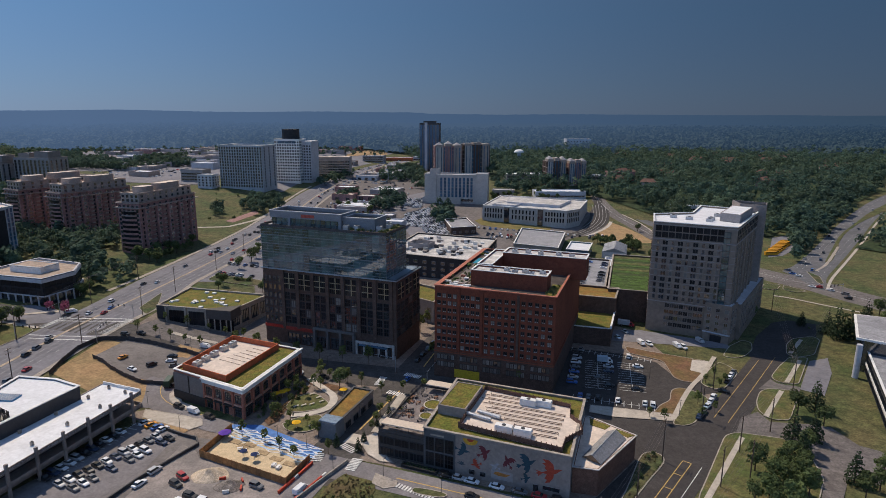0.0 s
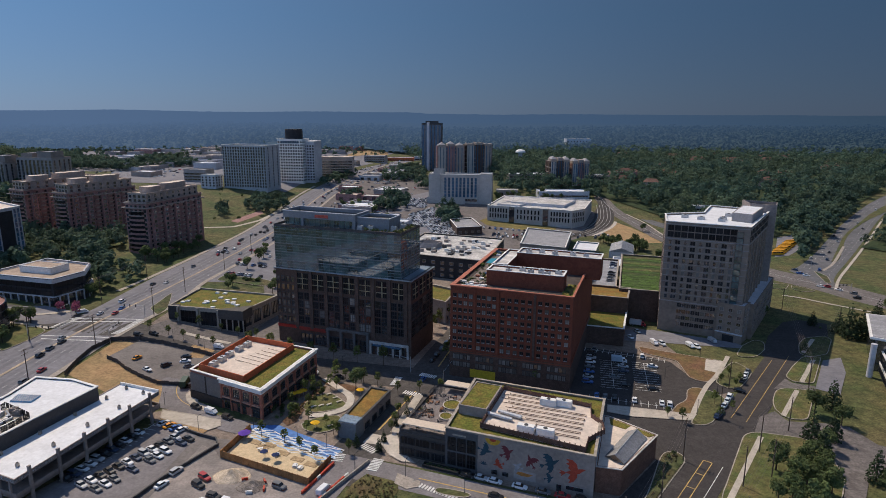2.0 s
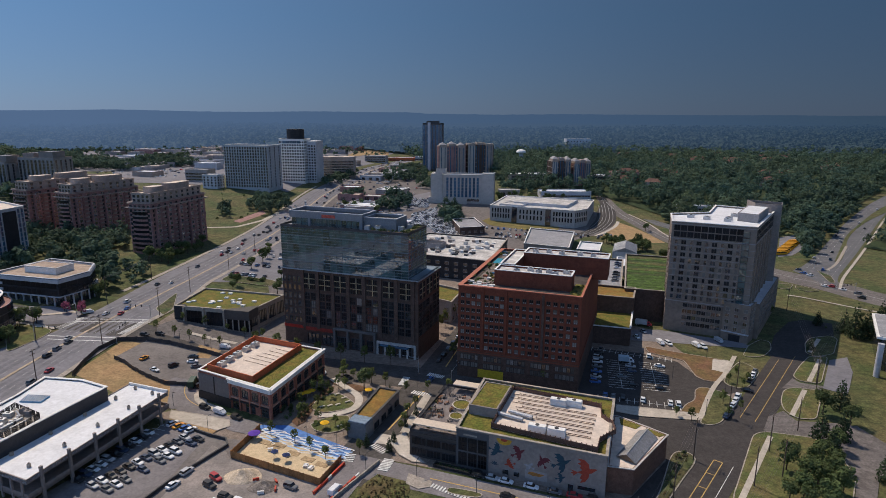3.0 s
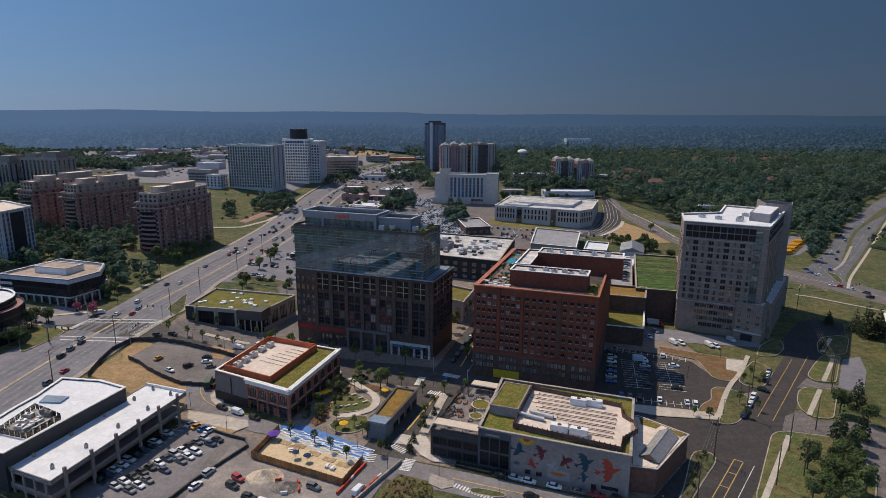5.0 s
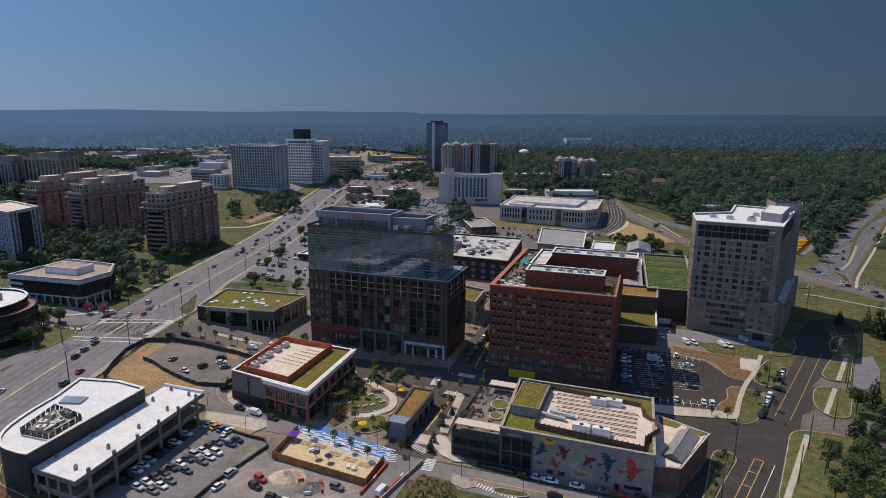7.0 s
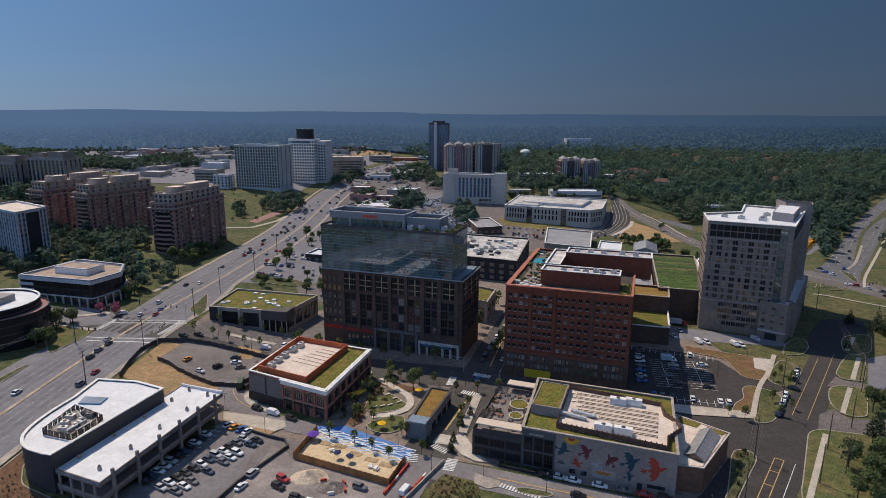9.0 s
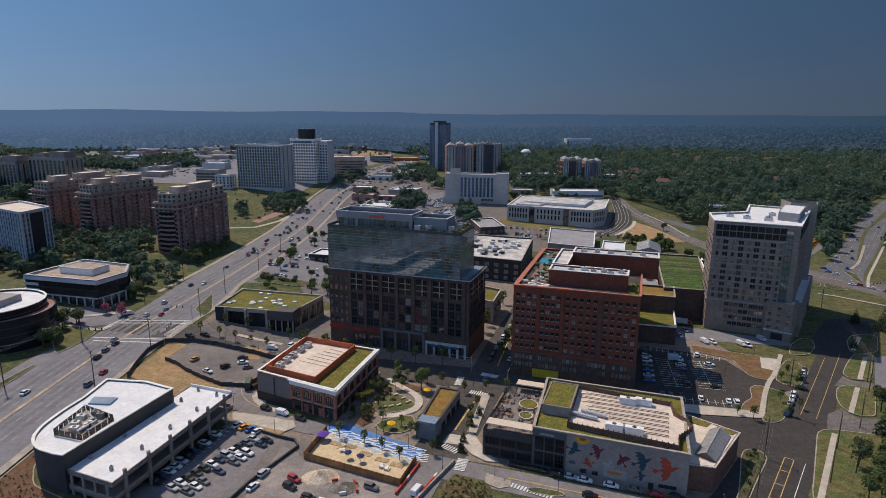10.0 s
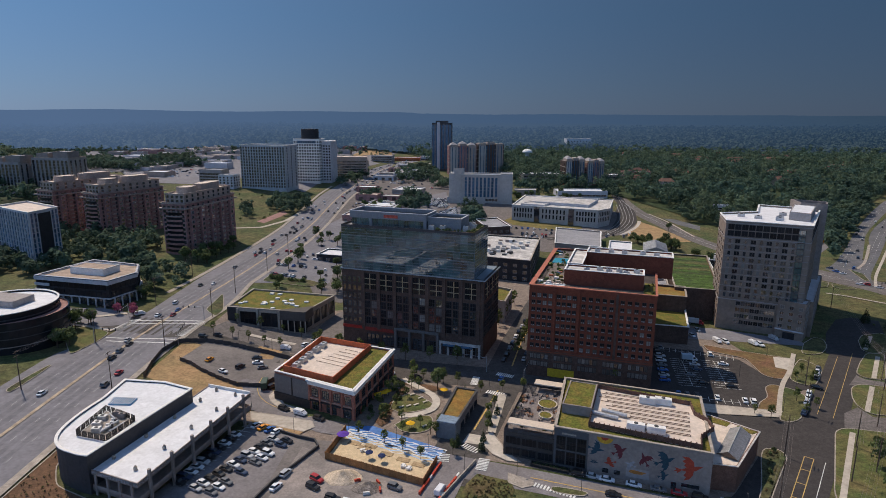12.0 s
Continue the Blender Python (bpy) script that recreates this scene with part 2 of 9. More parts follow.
def area(outline, dz, thick=0.0, cell=14.0):
    """A flat patch draped over the land, with a rim where it is thick."""
    bm = bmesh.new()
    face = bm.faces.new([bm.verts.new((x, y, 0)) for x, y in outline])
    if face.normal.z < 0 or sum(a[0] * b[1] - a[1] * b[0] for a, b in zip(outline, outline[1:] + outline[:1])) < 0:
        face.normal_flip()
    xs, ys = [p[0] for p in outline], [p[1] for p in outline]
    for lo, hi, no in ((min(xs), max(xs), (1, 0, 0)), (min(ys), max(ys), (0, 1, 0))):
        c = math.ceil(lo / cell) * cell
        while c < hi:
            bmesh.ops.bisect_plane(bm, geom=bm.verts[:] + bm.edges[:] + bm.faces[:], plane_co=(c * no[0], c * no[1], 0), plane_no=no)
            c += cell
    if thick:
        rim = [e for e in bm.edges if e.is_boundary]
        made = bmesh.ops.extrude_edge_only(bm, edges=rim)
        down = [v for v in made["geom"] if isinstance(v, bmesh.types.BMVert)]
    else:
        down = []
    for v in bm.verts:
        v.co.z = gz(v.co.x, v.co.y) + dz
    for v in down:
        v.co.z -= thick
    me = bpy.data.meshes.new("patch")
    bmesh.ops.recalc_face_normals(bm, faces=bm.faces[:])
    if sum(f.normal.z for f in bm.faces) < 0:
        bmesh.ops.reverse_faces(bm, faces=bm.faces[:])
    bm.to_mesh(me)
    bm.free()
    return me


def inset(outline, d):
    """The outline drawn inwards by d metres (counter-clockwise)."""
    n, out = len(outline), []
    for i in range(n):
        (ax, ay), (bx, by), (cx, cy) = outline[i - 1], outline[i], outline[(i + 1) % n]
        u, w = Vector((bx - ax, by - ay)).normalized(), Vector((cx - bx, cy - by)).normalized()
        nu, nw = Vector((-u.y, u.x)), Vector((-w.y, w.x))
        k = (nu + nw)
        k = k / max(0.3, k.dot(nu))
        out.append((bx + d * k.x, by + d * k.y))
    return out


def soften(outline):
    """Cuts the corners of a closed outline, but keeps its long sides."""
    out, n = [], len(outline)
    for i, p in enumerate(outline):
        for q in (outline[i - 1], outline[(i + 1) % n]):
            d = math.hypot(q[0] - p[0], q[1] - p[1])
            s = min(0.25, 1.5 / max(d, 0.1))
            out.append((p[0] + (q[0] - p[0]) * s, p[1] + (q[1] - p[1]) * s))
    return out


def patch(name, outline, mat, dz, label, category, thick=0.0):
    if thick and len(outline) < 16 and category != "pavement":
        outline = soften(soften(outline))
    me = area(outline, dz, thick)
    me.materials.append(mat)
    ob = structure(name, me, mat, label, category)
    if thick:
        rim = Mesh()
        inner, n = inset(outline, 0.34), len(outline)
        for x, y in outline + inner:
            rim.v.append((x, y, gz(x, y) + dz + 0.05))
        for x, y in outline:
            rim.v.append((x, y, gz(x, y) + dz - thick))
        for i in range(n):
            j = (i + 1) % n
            rim.f += [(i, j, n + j, n + i), (2 * n + i, 2 * n + j, j, i)]
            rim.m += [0, 0]
        part("kerb", rim, CONCRETE, ob)
    return ob


# ---- land and roads ----
def growing(lo, hi, near_lo, near_hi, step, grow=1.16):
    out = list(np.arange(near_lo, near_hi + 0.1, step))
    s, c = step, near_hi
    while c < hi:
        s *= grow
        c += s
        out.append(min(c, hi))
    s, c = step, near_lo
    while c > lo:
        s *= grow
        c -= s
        out.insert(0, max(c, lo))
    return out


land = Mesh()
xs, ys = growing(-5600, 5600, -420, 420, 14), growing(-700, 4960, 90, 900, 14)
for y in ys:
    for x in xs:
        land.v.append((x, y, gz(x, y)))
for j in range(len(ys) - 1):
    for i in range(len(xs) - 1):
        k = j * len(xs) + i
        land.f.append((k, k + 1, k + len(xs) + 1, k + len(xs)))
        land.m.append(0)
structure("ground", land, GRASS, "dry summer grass and earth that reaches to wooded hills", "ground")

HIGHWAY = rounded([(-186, 60), (-184, 215), (-181, 285), (-174, 330), (-165, 403), (-156, 522), (-149.5, 700.1), (-139.7, 765.7), (-129.5, 890.4), (-119.4, 1019.9), (-96.5, 1147.8), (-62.7, 1247.2), (40, 1500), (150, 1800)])
left_side = lambda s: -24 + 10 * smooth(s, 0.098, 0.112) - 8 * smooth(s, 0.112, 0.17) + 6 * smooth(s, 0.26, 0.5)
right_side = lambda s: 19 - 7 * smooth(s, 0.132, 0.165)
road = structure("road_highway", strip(Mesh(), HIGHWAY, left_side, right_side, 0.10), PIKE, "wide worn grey multi-lane highway with painted lanes", "road")
ink = Mesh()
for d in (-10.5, -7, -3.5, 5, 8.5, 12):
    dashes(ink, HIGHWAY[:22], d, 0.18, 3, 9, 0.15)
part("lane_marking", ink, WORN_LINE, road)["kind"] = "stuff"
WORN_LANE = material("worn_lane", (0.168, 0.165, 0.182), 0.9, 0.12, 0.8, 0.06, worn=0.14)
for d in (-12.2, -8.7, -5.2, 3.2, 6.7, 10.2):
    part("worn_lane", strip(Mesh(), HIGHWAY[:34], d - 1.0, d + 1.0, 0.13, step=9), WORN_LANE, road)
ink = Mesh()
strip(ink, HIGHWAY, -0.7, 0.7, 0.28)
part("median", ink, material("median_concrete", (0.42, 0.34, 0.25), 0.9, 0.2, 1.0, 0.2), road)

STREET = material("street_asphalt", (0.081, 0.073, 0.069), 0.9, 0.2, 1.5, 0.06, worn=0.25)
CROSS = rounded([(-420, 330), (-300, 312), (-230, 300), (-180, 289), (-150, 279), (-100, 263), (-60, 250), (-12, 239), (20, 227), (52, 214), (75, 205.5), (102, 195)], 1)
structure("road_cross", strip(Mesh(), CROSS, -10, 10.5, 0.11), STREET, "grey two-way cross street between the shops", "road")
CENTRAL = [(-41, 166), (-31, 191), (-12, 242), (0, 280), (26, 352), (44, 402)]
central = structure("road_central", strip(Mesh(), CENTRAL, -9.5, 8.5, 0.12), STREET, "narrow shopping street with a yellow centre line", "road")
ink = Mesh()
strip(ink, [(-29, 197), (-17, 228)], -0.3, 0.3, 0.18)
strip(ink, [(-8, 252), (0, 280), (20, 336)], -0.3, 0.3, 0.18)
part("centre_line", ink, YELLOW_LINE, central)
FRONT = [(-42, 177), (-14, 167), (32, 149.5), (75, 132)]
front = structure("road_front", strip(Mesh(), FRONT, -5.2, 6.5, 0.13), LILAC, "street in front of the painted store with a yellow centre line", "road")
ink = Mesh()
strip(ink, FRONT[1:], -0.9, -0.45, 0.18)
part("centre_line", ink, YELLOW_LINE, front)
DIAGONAL = [(25, 108.3), (60.8, 152.4), (97, 197), (133.5, 242), (165, 281), (190, 311)]
diagonal = structure("road_diagonal", strip(Mesh(), DIAGONAL, -6.6, 6.6, 0.14), FRESH, "dark smooth road with yellow turn lane lines", "road")
ink = Mesh()
for d in (-3.1, 2.0):
    strip(ink, [(103, 204.4), (133.5, 242), (158, 272.3)], d - 0.1, d + 0.1, 0.2)
turn_bay = [(42, 128.5), (60.8, 152.4), (80, 176.4)]
for d in (-2.3, 0.4):
    strip(ink, turn_bay, d - 0.13, d + 0.13, 0.2)
for s in np.linspace(0.12, 1.0, 7):
    x, y = 42 + 38 * s, 128.5 + 47.9 * s
    strip(ink, [(x, y), (x + 0.2, y + 0.25)], -2.3, 0.4, 0.2)
part("turn_lane_line", ink, YELLOW_LINE, diagonal)
part("edge_line", strip(Mesh(), turn_bay, 3.6, 3.8, 0.2), WHITE_LINE, diagonal)
OLD_ROAD = rounded([(300, 285), (256, 355), (247, 384), (227, 410), (208, 455), (195, 517), (190, 588), (182, 642), (182, 690), (186, 735), (205, 800), (250, 880)])
far_ink = Mesh()
for d in (-4.2, 4.2):
    dashes(far_ink, OLD_ROAD, d, 0.22, 3, 7, 0.3)
strip(far_ink, OLD_ROAD, -0.45, -0.2, 0.3)
strip(far_ink, OLD_ROAD, 0.2, 0.45, 0.3)
old_width = lambda s: 14.5 - 6.5 * smooth(s, 0.2, 0.42)
old_road = structure("road_far", strip(Mesh(), OLD_ROAD, lambda s: -old_width(s), old_width, 0.11), ASPHALT, "far grey road that bends round the buildings", "road")
part("lane_marking", far_ink, WORN_LINE, old_road)["kind"] = "stuff"
PALE_ROAD = material("grey_road", (0.135, 0.135, 0.145), 0.9, 0.17, 0.8, 0.04, worn=0.22)
BRANCH_W = rounded([(244, 424), (257, 434.5), (293, 475.5), (337.6, 531.6), (387.8, 592), (449.7, 659.5), (517, 726), (640, 830), (800, 950)])
BRANCH_E = rounded([(243, 372), (251, 384.5), (264.9, 405.9), (285, 429.7), (324.5, 475.8), (371.2, 532.1), (447.2, 622.7), (508, 685.7), (640, 800), (810, 925)])
branch = structure("road_branch", area(BRANCH_E + BRANCH_W[::-1], 0.13), PALE_ROAD, "divided road with a grass median that runs off into the woods", "road")
branch.data.materials.append(PALE_ROAD)
ink = Mesh()
for d in (3.6, 7.2):
    dashes(ink, BRANCH_W[5:-8], d, 0.2, 3, 9, 0.2)
    dashes(ink, BRANCH_E[6:-8], -d, 0.2, 3, 9, 0.2)
part("lane_marking", ink, WHITE_LINE, branch)["kind"] = "stuff"
BRANCH_MEDIAN = rounded([(292, 452), (332, 506), (369, 556), (420, 610), (465, 657), (520, 706), (640, 812), (646, 806), (527, 700), (474, 652), (431, 617), (383, 568), (349, 525), (334, 502), (296, 450), (292, 452)], 1)[:-1]
area_median = area(BRANCH_MEDIAN, 0.34, 0.2)
area_median.materials.append(GRASS)
part("median", area_median, None, branch)
part("median_tip", strip(Mesh(), rounded([(268, 424), (285, 440), (310, 472), (336, 506)]), -0.7, 1.3, 0.36), CONCRETE, branch)

PALE_ASPHALT = material("bleached_asphalt", (0.2, 0.18, 0.17), 0.9, 0.15, 1.0, 0.07, tone=(0.14, 0.125, 0.12))
SIDE_GRASS = material("weedy_grass", (0.05, 0.072, 0.026), 0.95, 0.4, 1.0, 0.12, tone=(0.1, 0.085, 0.042), worn=0.4)
patch("side_street", [(38, 152), (49, 147), (60, 156), (75, 178), (92, 200), (86, 203), (70, 205), (54, 206), (50, 193), (60, 184), (63, 178), (46, 159)], FRESH, 0.13, "dark side street round the brick wing", "road")
patch("side_lawn", [(49, 148), (55, 155.6), (64, 167), (71, 175.4), (73, 179), (72, 182.6), (67.5, 183.2), (64, 178.6), (59.5, 170), (54, 160), (47, 150)], SIDE_GRASS, 0.32, "dark grass island beside the side street", "lawn", 0.2)
# paving darker than the sunlit concrete: the towers' shade is in its colour
SHADE_PAVING = material("shade_toned_paving", (0.235, 0.187, 0.155), 0.9, 0.2, 2.0, 0.15, worn=0.25)
patch("pavement_centre", [(-98, 259), (-62, 241), (-74, 202), (-106, 214), (-118, 206), (-84, 190), (-70, 189), (-40, 177), (-34, 180), (-15, 174), (34, 156), (50, 158), (110, 222), (100, 300), (60, 330), (30, 400), (-40, 420), (-60, 340), (-100, 330), (-152, 340), (-154, 292)], SHADE_PAVING, 0.06, "grey concrete pavements and courts between the buildings", "pavement")
patch("lot_front", [(-150, 120), (-128, 150), (-108, 205), (-84, 191), (-78, 190), (-40, 172), (-45, 150), (-30, 120)], PALE_ASPHALT, 0.08, "worn asphalt lot in front of the garage", "parking lot")
patch("bank_street", [(-152, 292), (-150, 283), (-104, 266), (-99, 270), (-87, 287), (-88, 332), (-95, 327), (-106, 292), (-149, 301)], ASPHALT, 0.14, "grey street and bays round the bank", "road")
patch("lot_garage", [(-124, 150), (-109, 203.5), (-91.5, 193.5), (-93.5, 168), (-98.5, 150)], LILAC, 0.15, "dark smooth lot of parked cars beside the garage", "parking lot")
patch("lot_yard", [(-153, 250), (-148, 276), (-112, 264), (-104, 246), (-112, 232), (-130, 236)], PALE_ASPHALT, 0.13, "fenced construction yard with bare asphalt", "yard")
patch("earth_yard", [(-160, 232), (-158, 280), (-147, 282), (-104, 266), (-100, 252), (-106, 240), (-106, 214), (-130, 216)], DRY, 0.09, "bare brown earth round the fenced yard", "ground")
patch("lot_tower", [(46, 222), (52, 219), (84, 209.5), (92, 214), (100, 224), (112, 228), (116, 233), (108, 240), (99, 246), (97, 258), (84, 268), (56, 277), (42, 278)], FRESH, 0.14, "dark new parking lot with white stall lines", "parking lot")
patch("court_tower", [(60, 300), (103, 300), (138, 282), (141, 274), (60, 290)], PIKE, 0.15, "grey delivery court at the foot of the tower", "yard")
patch("mulch_bank", [(-161.5, 186), (-158.5, 184), (-157.5, 168), (-152, 158.6), (-141, 154), (-126, 147), (-120, 130), (-163, 120)], MULCH, 0.2, "mulched bank with shrubs beside the garage", "planting bed", 0.2)
PATH_STONE = material("path_concrete", (0.46, 0.41, 0.35), 0.9, 0.12, 1.0, 0.2)
for path in ([(71, 149), (104.5, 192.5)], [(120.5, 207.5), (138, 229)], [(144.5, 237), (163.5, 260.5)], [(163.6, 268.9), (178.9, 286.6)]):
    structure("footpath", strip(Mesh(), path, -0.9, 0.9, 0.42), PATH_STONE, "pale concrete footpath along the verge", "pavement")
for line in ([(205, 362), (212, 358), (224, 344), (240, 328)], [(246, 374), (254, 386), (267.5, 404), (288, 428), (328, 475), (374, 530), (450, 621), (510, 684)], [(228, 430), (216, 455), (204, 490)], [(198, 540), (199, 600), (191, 640)]):
    structure("footpath", strip(Mesh(), rounded(line), -0.9, 0.9, 0.4), PATH_STONE, "pale footpath along the far road", "pavement")
for outline in ([(206.4, 378), (213, 389), (223, 387), (214, 375)], [(219, 377), (225, 386.5), (232, 371.5), (222, 370)], [(250, 391), (253.5, 390), (262, 408.5), (261, 424)]):
    patch("junction_island", outline, SIDE_GRASS, 0.34, "small kerbed grass island of the far junction", "traffic island", 0.2)
CURVE = rounded([(184, 722), (172, 660), (160, 612), (142, 577), (124, 552), (96, 538), (60, 530)])
curve = structure("road_curve", strip(Mesh(), CURVE, lambda s: -5 - 5 * smooth(s, 0.12, 0.3) + 4 * smooth(s, 0.5, 0.66), lambda s: 5 + 5 * smooth(s, 0.15, 0.32) - 4 * smooth(s, 0.5, 0.66), 0.24), FRESH, "dark new road with many curved lane lines", "road")
ink = Mesh()
for d in (-6.6, -3.2, 3.6, 6.8):
    strip(ink, offset(CURVE[4:-10], d), -0.2, 0.2, 0.36)
strip(ink, offset(CURVE, 0.4), -0.2, 0.2, 0.36)
part("lane_line", ink, WORN_LINE, curve)
structure("kerb_curve", strip(Mesh(), rounded([(170, 607), (163, 588), (150, 568), (132, 545)]), -1.6, 1.6, 0.45), PALE, "pale kerb round the bare field", "kerb")
structure("kerb_west", strip(Mesh(), offset([(25, 108.3), (60.8, 152.4), (77, 172.4)], -6.9), -0.35, 0.25, 0.32), PALE, "pale kerb beside the road", "kerb")
structure("kerb_east", strip(Mesh(), offset(DIAGONAL[:2], 6.9), -0.25, 0.35, 0.32), PALE, "pale kerb beside the road", "kerb")
# unseen ground added behind the flight, so the glass mirrors grey, not grass
patch("lot_behind", [(-320, -420), (300, -420), (200, 60), (60, 118), (-120, 112), (-160, 60), (-330, 40)], PALE_ASPHALT, 0.1, "wide unseen asphalt lots, added to grey the tower's reflections", "parking lot")
structure("kerb_highway_east", strip(Mesh(), HIGHWAY, lambda s: right_side(s), lambda s: right_side(s) + 2.6, 0.3), CONCRETE, "concrete kerb and pavement along the highway", "kerb")
structure("kerb_highway_west", strip(Mesh(), offset(HIGHWAY[14:30], -22.8), -2.2, 0.6, 0.3), CONCRETE, "concrete kerb and pavement along the highway", "kerb")
for d, w in ((-11.6, 1.3),):
    structure("sidewalk", strip(Mesh(), [q for q in offset(CROSS, d) if -152 < q[0] < -104], -w, w, 0.4), PATH_STONE, "pale pavement along the street by the bank", "pavement")
patch("bank_bed", [(-150.5, 377.0), (-149.1, 389.9), (-121.2, 389.1), (-114.3, 383.1), (-119.7, 374.9)], SIDE_GRASS, 0.36, "planted strip with hedges behind the bank", "planting bed", 0.2)
patch("bank_bed", [(-164.0, 315.1), (-164.7, 344.4), (-159.5, 329.2), (-155.7, 317.1), (-155.7, 305.8)], SIDE_GRASS, 0.36, "grass corner beside the bank", "lawn", 0.2)
patch("plaza", [(-206, 571), (-198, 566), (-186, 611), (-193, 624)], ROSE_BRICK, 0.3, "small rose paved plaza beside the highway", "pavement")
structure("frontage_path", strip(Mesh(), [(-262, 530), (-225, 534), (-196, 548), (-181, 580), (-170, 640)], -2, 2, 0.35), PATH_STONE, "pale curved frontage lane beside the field", "pavement")
patch("city_lots", [(-150, 470), (-112, 350), (-96, 345), (-60, 430), (-20, 490), (30, 520), (30, 600), (-10, 690), (-14, 900), (-70, 1050), (-112, 960), (-130, 800), (-142, 640)], ASPHALT, 0.1, "grey lots and yards among the low stores", "parking lot")
patch("town_yards", [(-405, 760), (-300, 745), (-300, 870), (-386, 1060), (-570, 1050), (-470, 860)], PIKE, 0.38, "grey lots between the stores of the town", "parking lot")
patch("west_lots", [(-190, 720), (-176, 860), (-152, 1000), (-130, 1130), (-260, 1130), (-330, 900), (-290, 800)], PIKE, 0.12, "grey lots west of the highway", "parking lot")
patch("civic_lots", [(30, 520), (60, 548), (120, 545), (170, 560), (160, 640), (150, 720), (60, 700), (-10, 690), (30, 600)], ASPHALT, 0.1, "grey lots round the civic building", "parking lot")
patch("civic_lawn", [(32.5, 609.6), (44.6, 627.4), (106.9, 586.0), (99.2, 559.5), (69.1, 571.1), (38.6, 590.0)], material("parched_grass", (0.19, 0.145, 0.05), 0.95, 0.25, 1.0, 0.08, tone=(0.13, 0.12, 0.04)), 0.25, "dry lawn in front of the civic building", "lawn")


# ---- building helpers ----
def shell(outline, z0, z1, rim=0.9, thick=0.45):
    """Walls with a parapet that stands above the roof."""
    m, inner, n = Mesh(), inset(outline, thick), len(outline)
    m.v = [(x, y, z0) for x, y in outline] + [(x, y, z1 + rim) for x, y in outline] + [(x, y, z1 + rim) for x, y in inner] + [(x, y, z1 - 0.1) for x, y in inner]
    for i in range(n):
        j = (i + 1) % n
        for a in range(3):
            m.f.append((a * n + i, a * n + j, (a + 1) * n + j, (a + 1) * n + i))
            m.m.append(0)
    return m


def ring(outline, z0, z1, out, thick, slot=0, mesh=None):
    """A band round an outline, standing out from it."""
    m, a, b, n = mesh or Mesh(), inset(outline, -out), inset(outline, thick - out), len(outline)
    k = len(m.v)
    m.v += [(x, y, z0) for x, y in a] + [(x, y, z1) for x, y in a] + [(x, y, z1) for x, y in b] + [(x, y, z0) for x, y in b]
    for i in range(n):
        j = (i + 1) % n
        for r in range(4):
            m.f.append((k + r * n + i, k + r * n + j, k + ((r + 1) % 4) * n + j, k + ((r + 1) % 4) * n + i))
            m.m.append(slot)
    return m


def flat(outline, z, slot=0, mesh=None, thick=0.2):
    m = mesh or Mesh()
    return m.prism(outline, z - thick, z, slot)


def building(name, label, outline, h, wall, roof, rim=0.9, category="building", cap=None, sink=4.0, base=None):
    """A house with walls, roof and parapet. Returns it and its outline about its own middle."""
    cx, cy = sum(p[0] for p in outline) / len(outline), sum(p[1] for p in outline) / len(outline)
    b = thing(name, label, category, pose(cx, cy, gz(cx, cy) if base is None else base))
    local = [(x - cx, y - cy) for x, y in outline]
    walls = part("wall", shell(local, -sink, h, rim), wall, b)
    part("roof", flat(inset(local, 0.4), h), roof, b)
    if cap:
        part("parapet_cap", ring(local, h + rim, h + rim + 0.3, 0.25, 0.9), cap, walls)
    return b, local


def quad(o, turn, w, d):
    """The outline of a rectangle: its near left corner, the direction of its front in degrees, width and depth."""
    c, s = math.cos(radians(turn)), math.sin(radians(turn))
    return [(o[0] + u * c - v * s, o[1] + u * s + v * c) for u, v in ((0, 0), (w, 0), (w, d), (0, d))]


def pane(name, w, h, frame_mat, glass=None, nx=1, nz=1, bar=0.12, deep=0.22):
    """A window about the middle of its lower edge, one welded lattice with glass set back in it. It looks along -y."""
    m, at = Mesh(), {}
    xs, zs = [-w / 2 - bar, -w / 2], [-bar, 0.0]
    for i in range(1, nx):
        x = -w / 2 + w * i / nx
        xs += [x - bar / 3, x + bar / 3]
    for i in range(1, nz):
        z = h * i / nz
        zs += [z - bar / 3, z + bar / 3]
    xs, zs = xs + [w / 2, w / 2 + bar], zs + [h, h + bar]

    def put(x, y, z):
        k = (round(x, 3), round(y, 3), round(z, 3))
        if k not in at:
            at[k] = len(m.v)
            m.v.append(k)
        return at[k]

    def face(pts, slot):
        m.f.append(tuple(put(*p) for p in pts))
        m.m.append(slot)

    for i in range(len(xs) - 1):
        for j in range(len(zs) - 1):
            x0, x1, z0, z1 = xs[i], xs[i + 1], zs[j], zs[j + 1]
            if i % 2 and j % 2:
                c = [(x0, z0), (x1, z0), (x1, z1), (x0, z1)]
                face([(x, -0.04, z) for x, z in c], 1)
                for (ax, az), (bx, bz) in zip(c, c[1:] + c[:1]):
                    face([(ax, -deep, az), (bx, -deep, bz), (bx, -0.04, bz), (ax, -0.04, az)], 0)
            else:
                face([(x0, -deep, z0), (x1, -deep, z0), (x1, -deep, z1), (x0, -deep, z1)], 0)
    x0, x1, z0, z1 = xs[0], xs[-1], zs[0], zs[-1]
    for a, b in (((x0, z0), (x1, z0)), ((x1, z0), (x1, z1)), ((x1, z1), (x0, z1)), ((x0, z1), (x0, z0))):
        face([(a[0], 0.05, a[1]), (b[0], 0.05, b[1]), (b[0], -deep, b[1]), (a[0], -deep, a[1])], 0)
    return m.data(name, frame_mat, glass or GLASS)


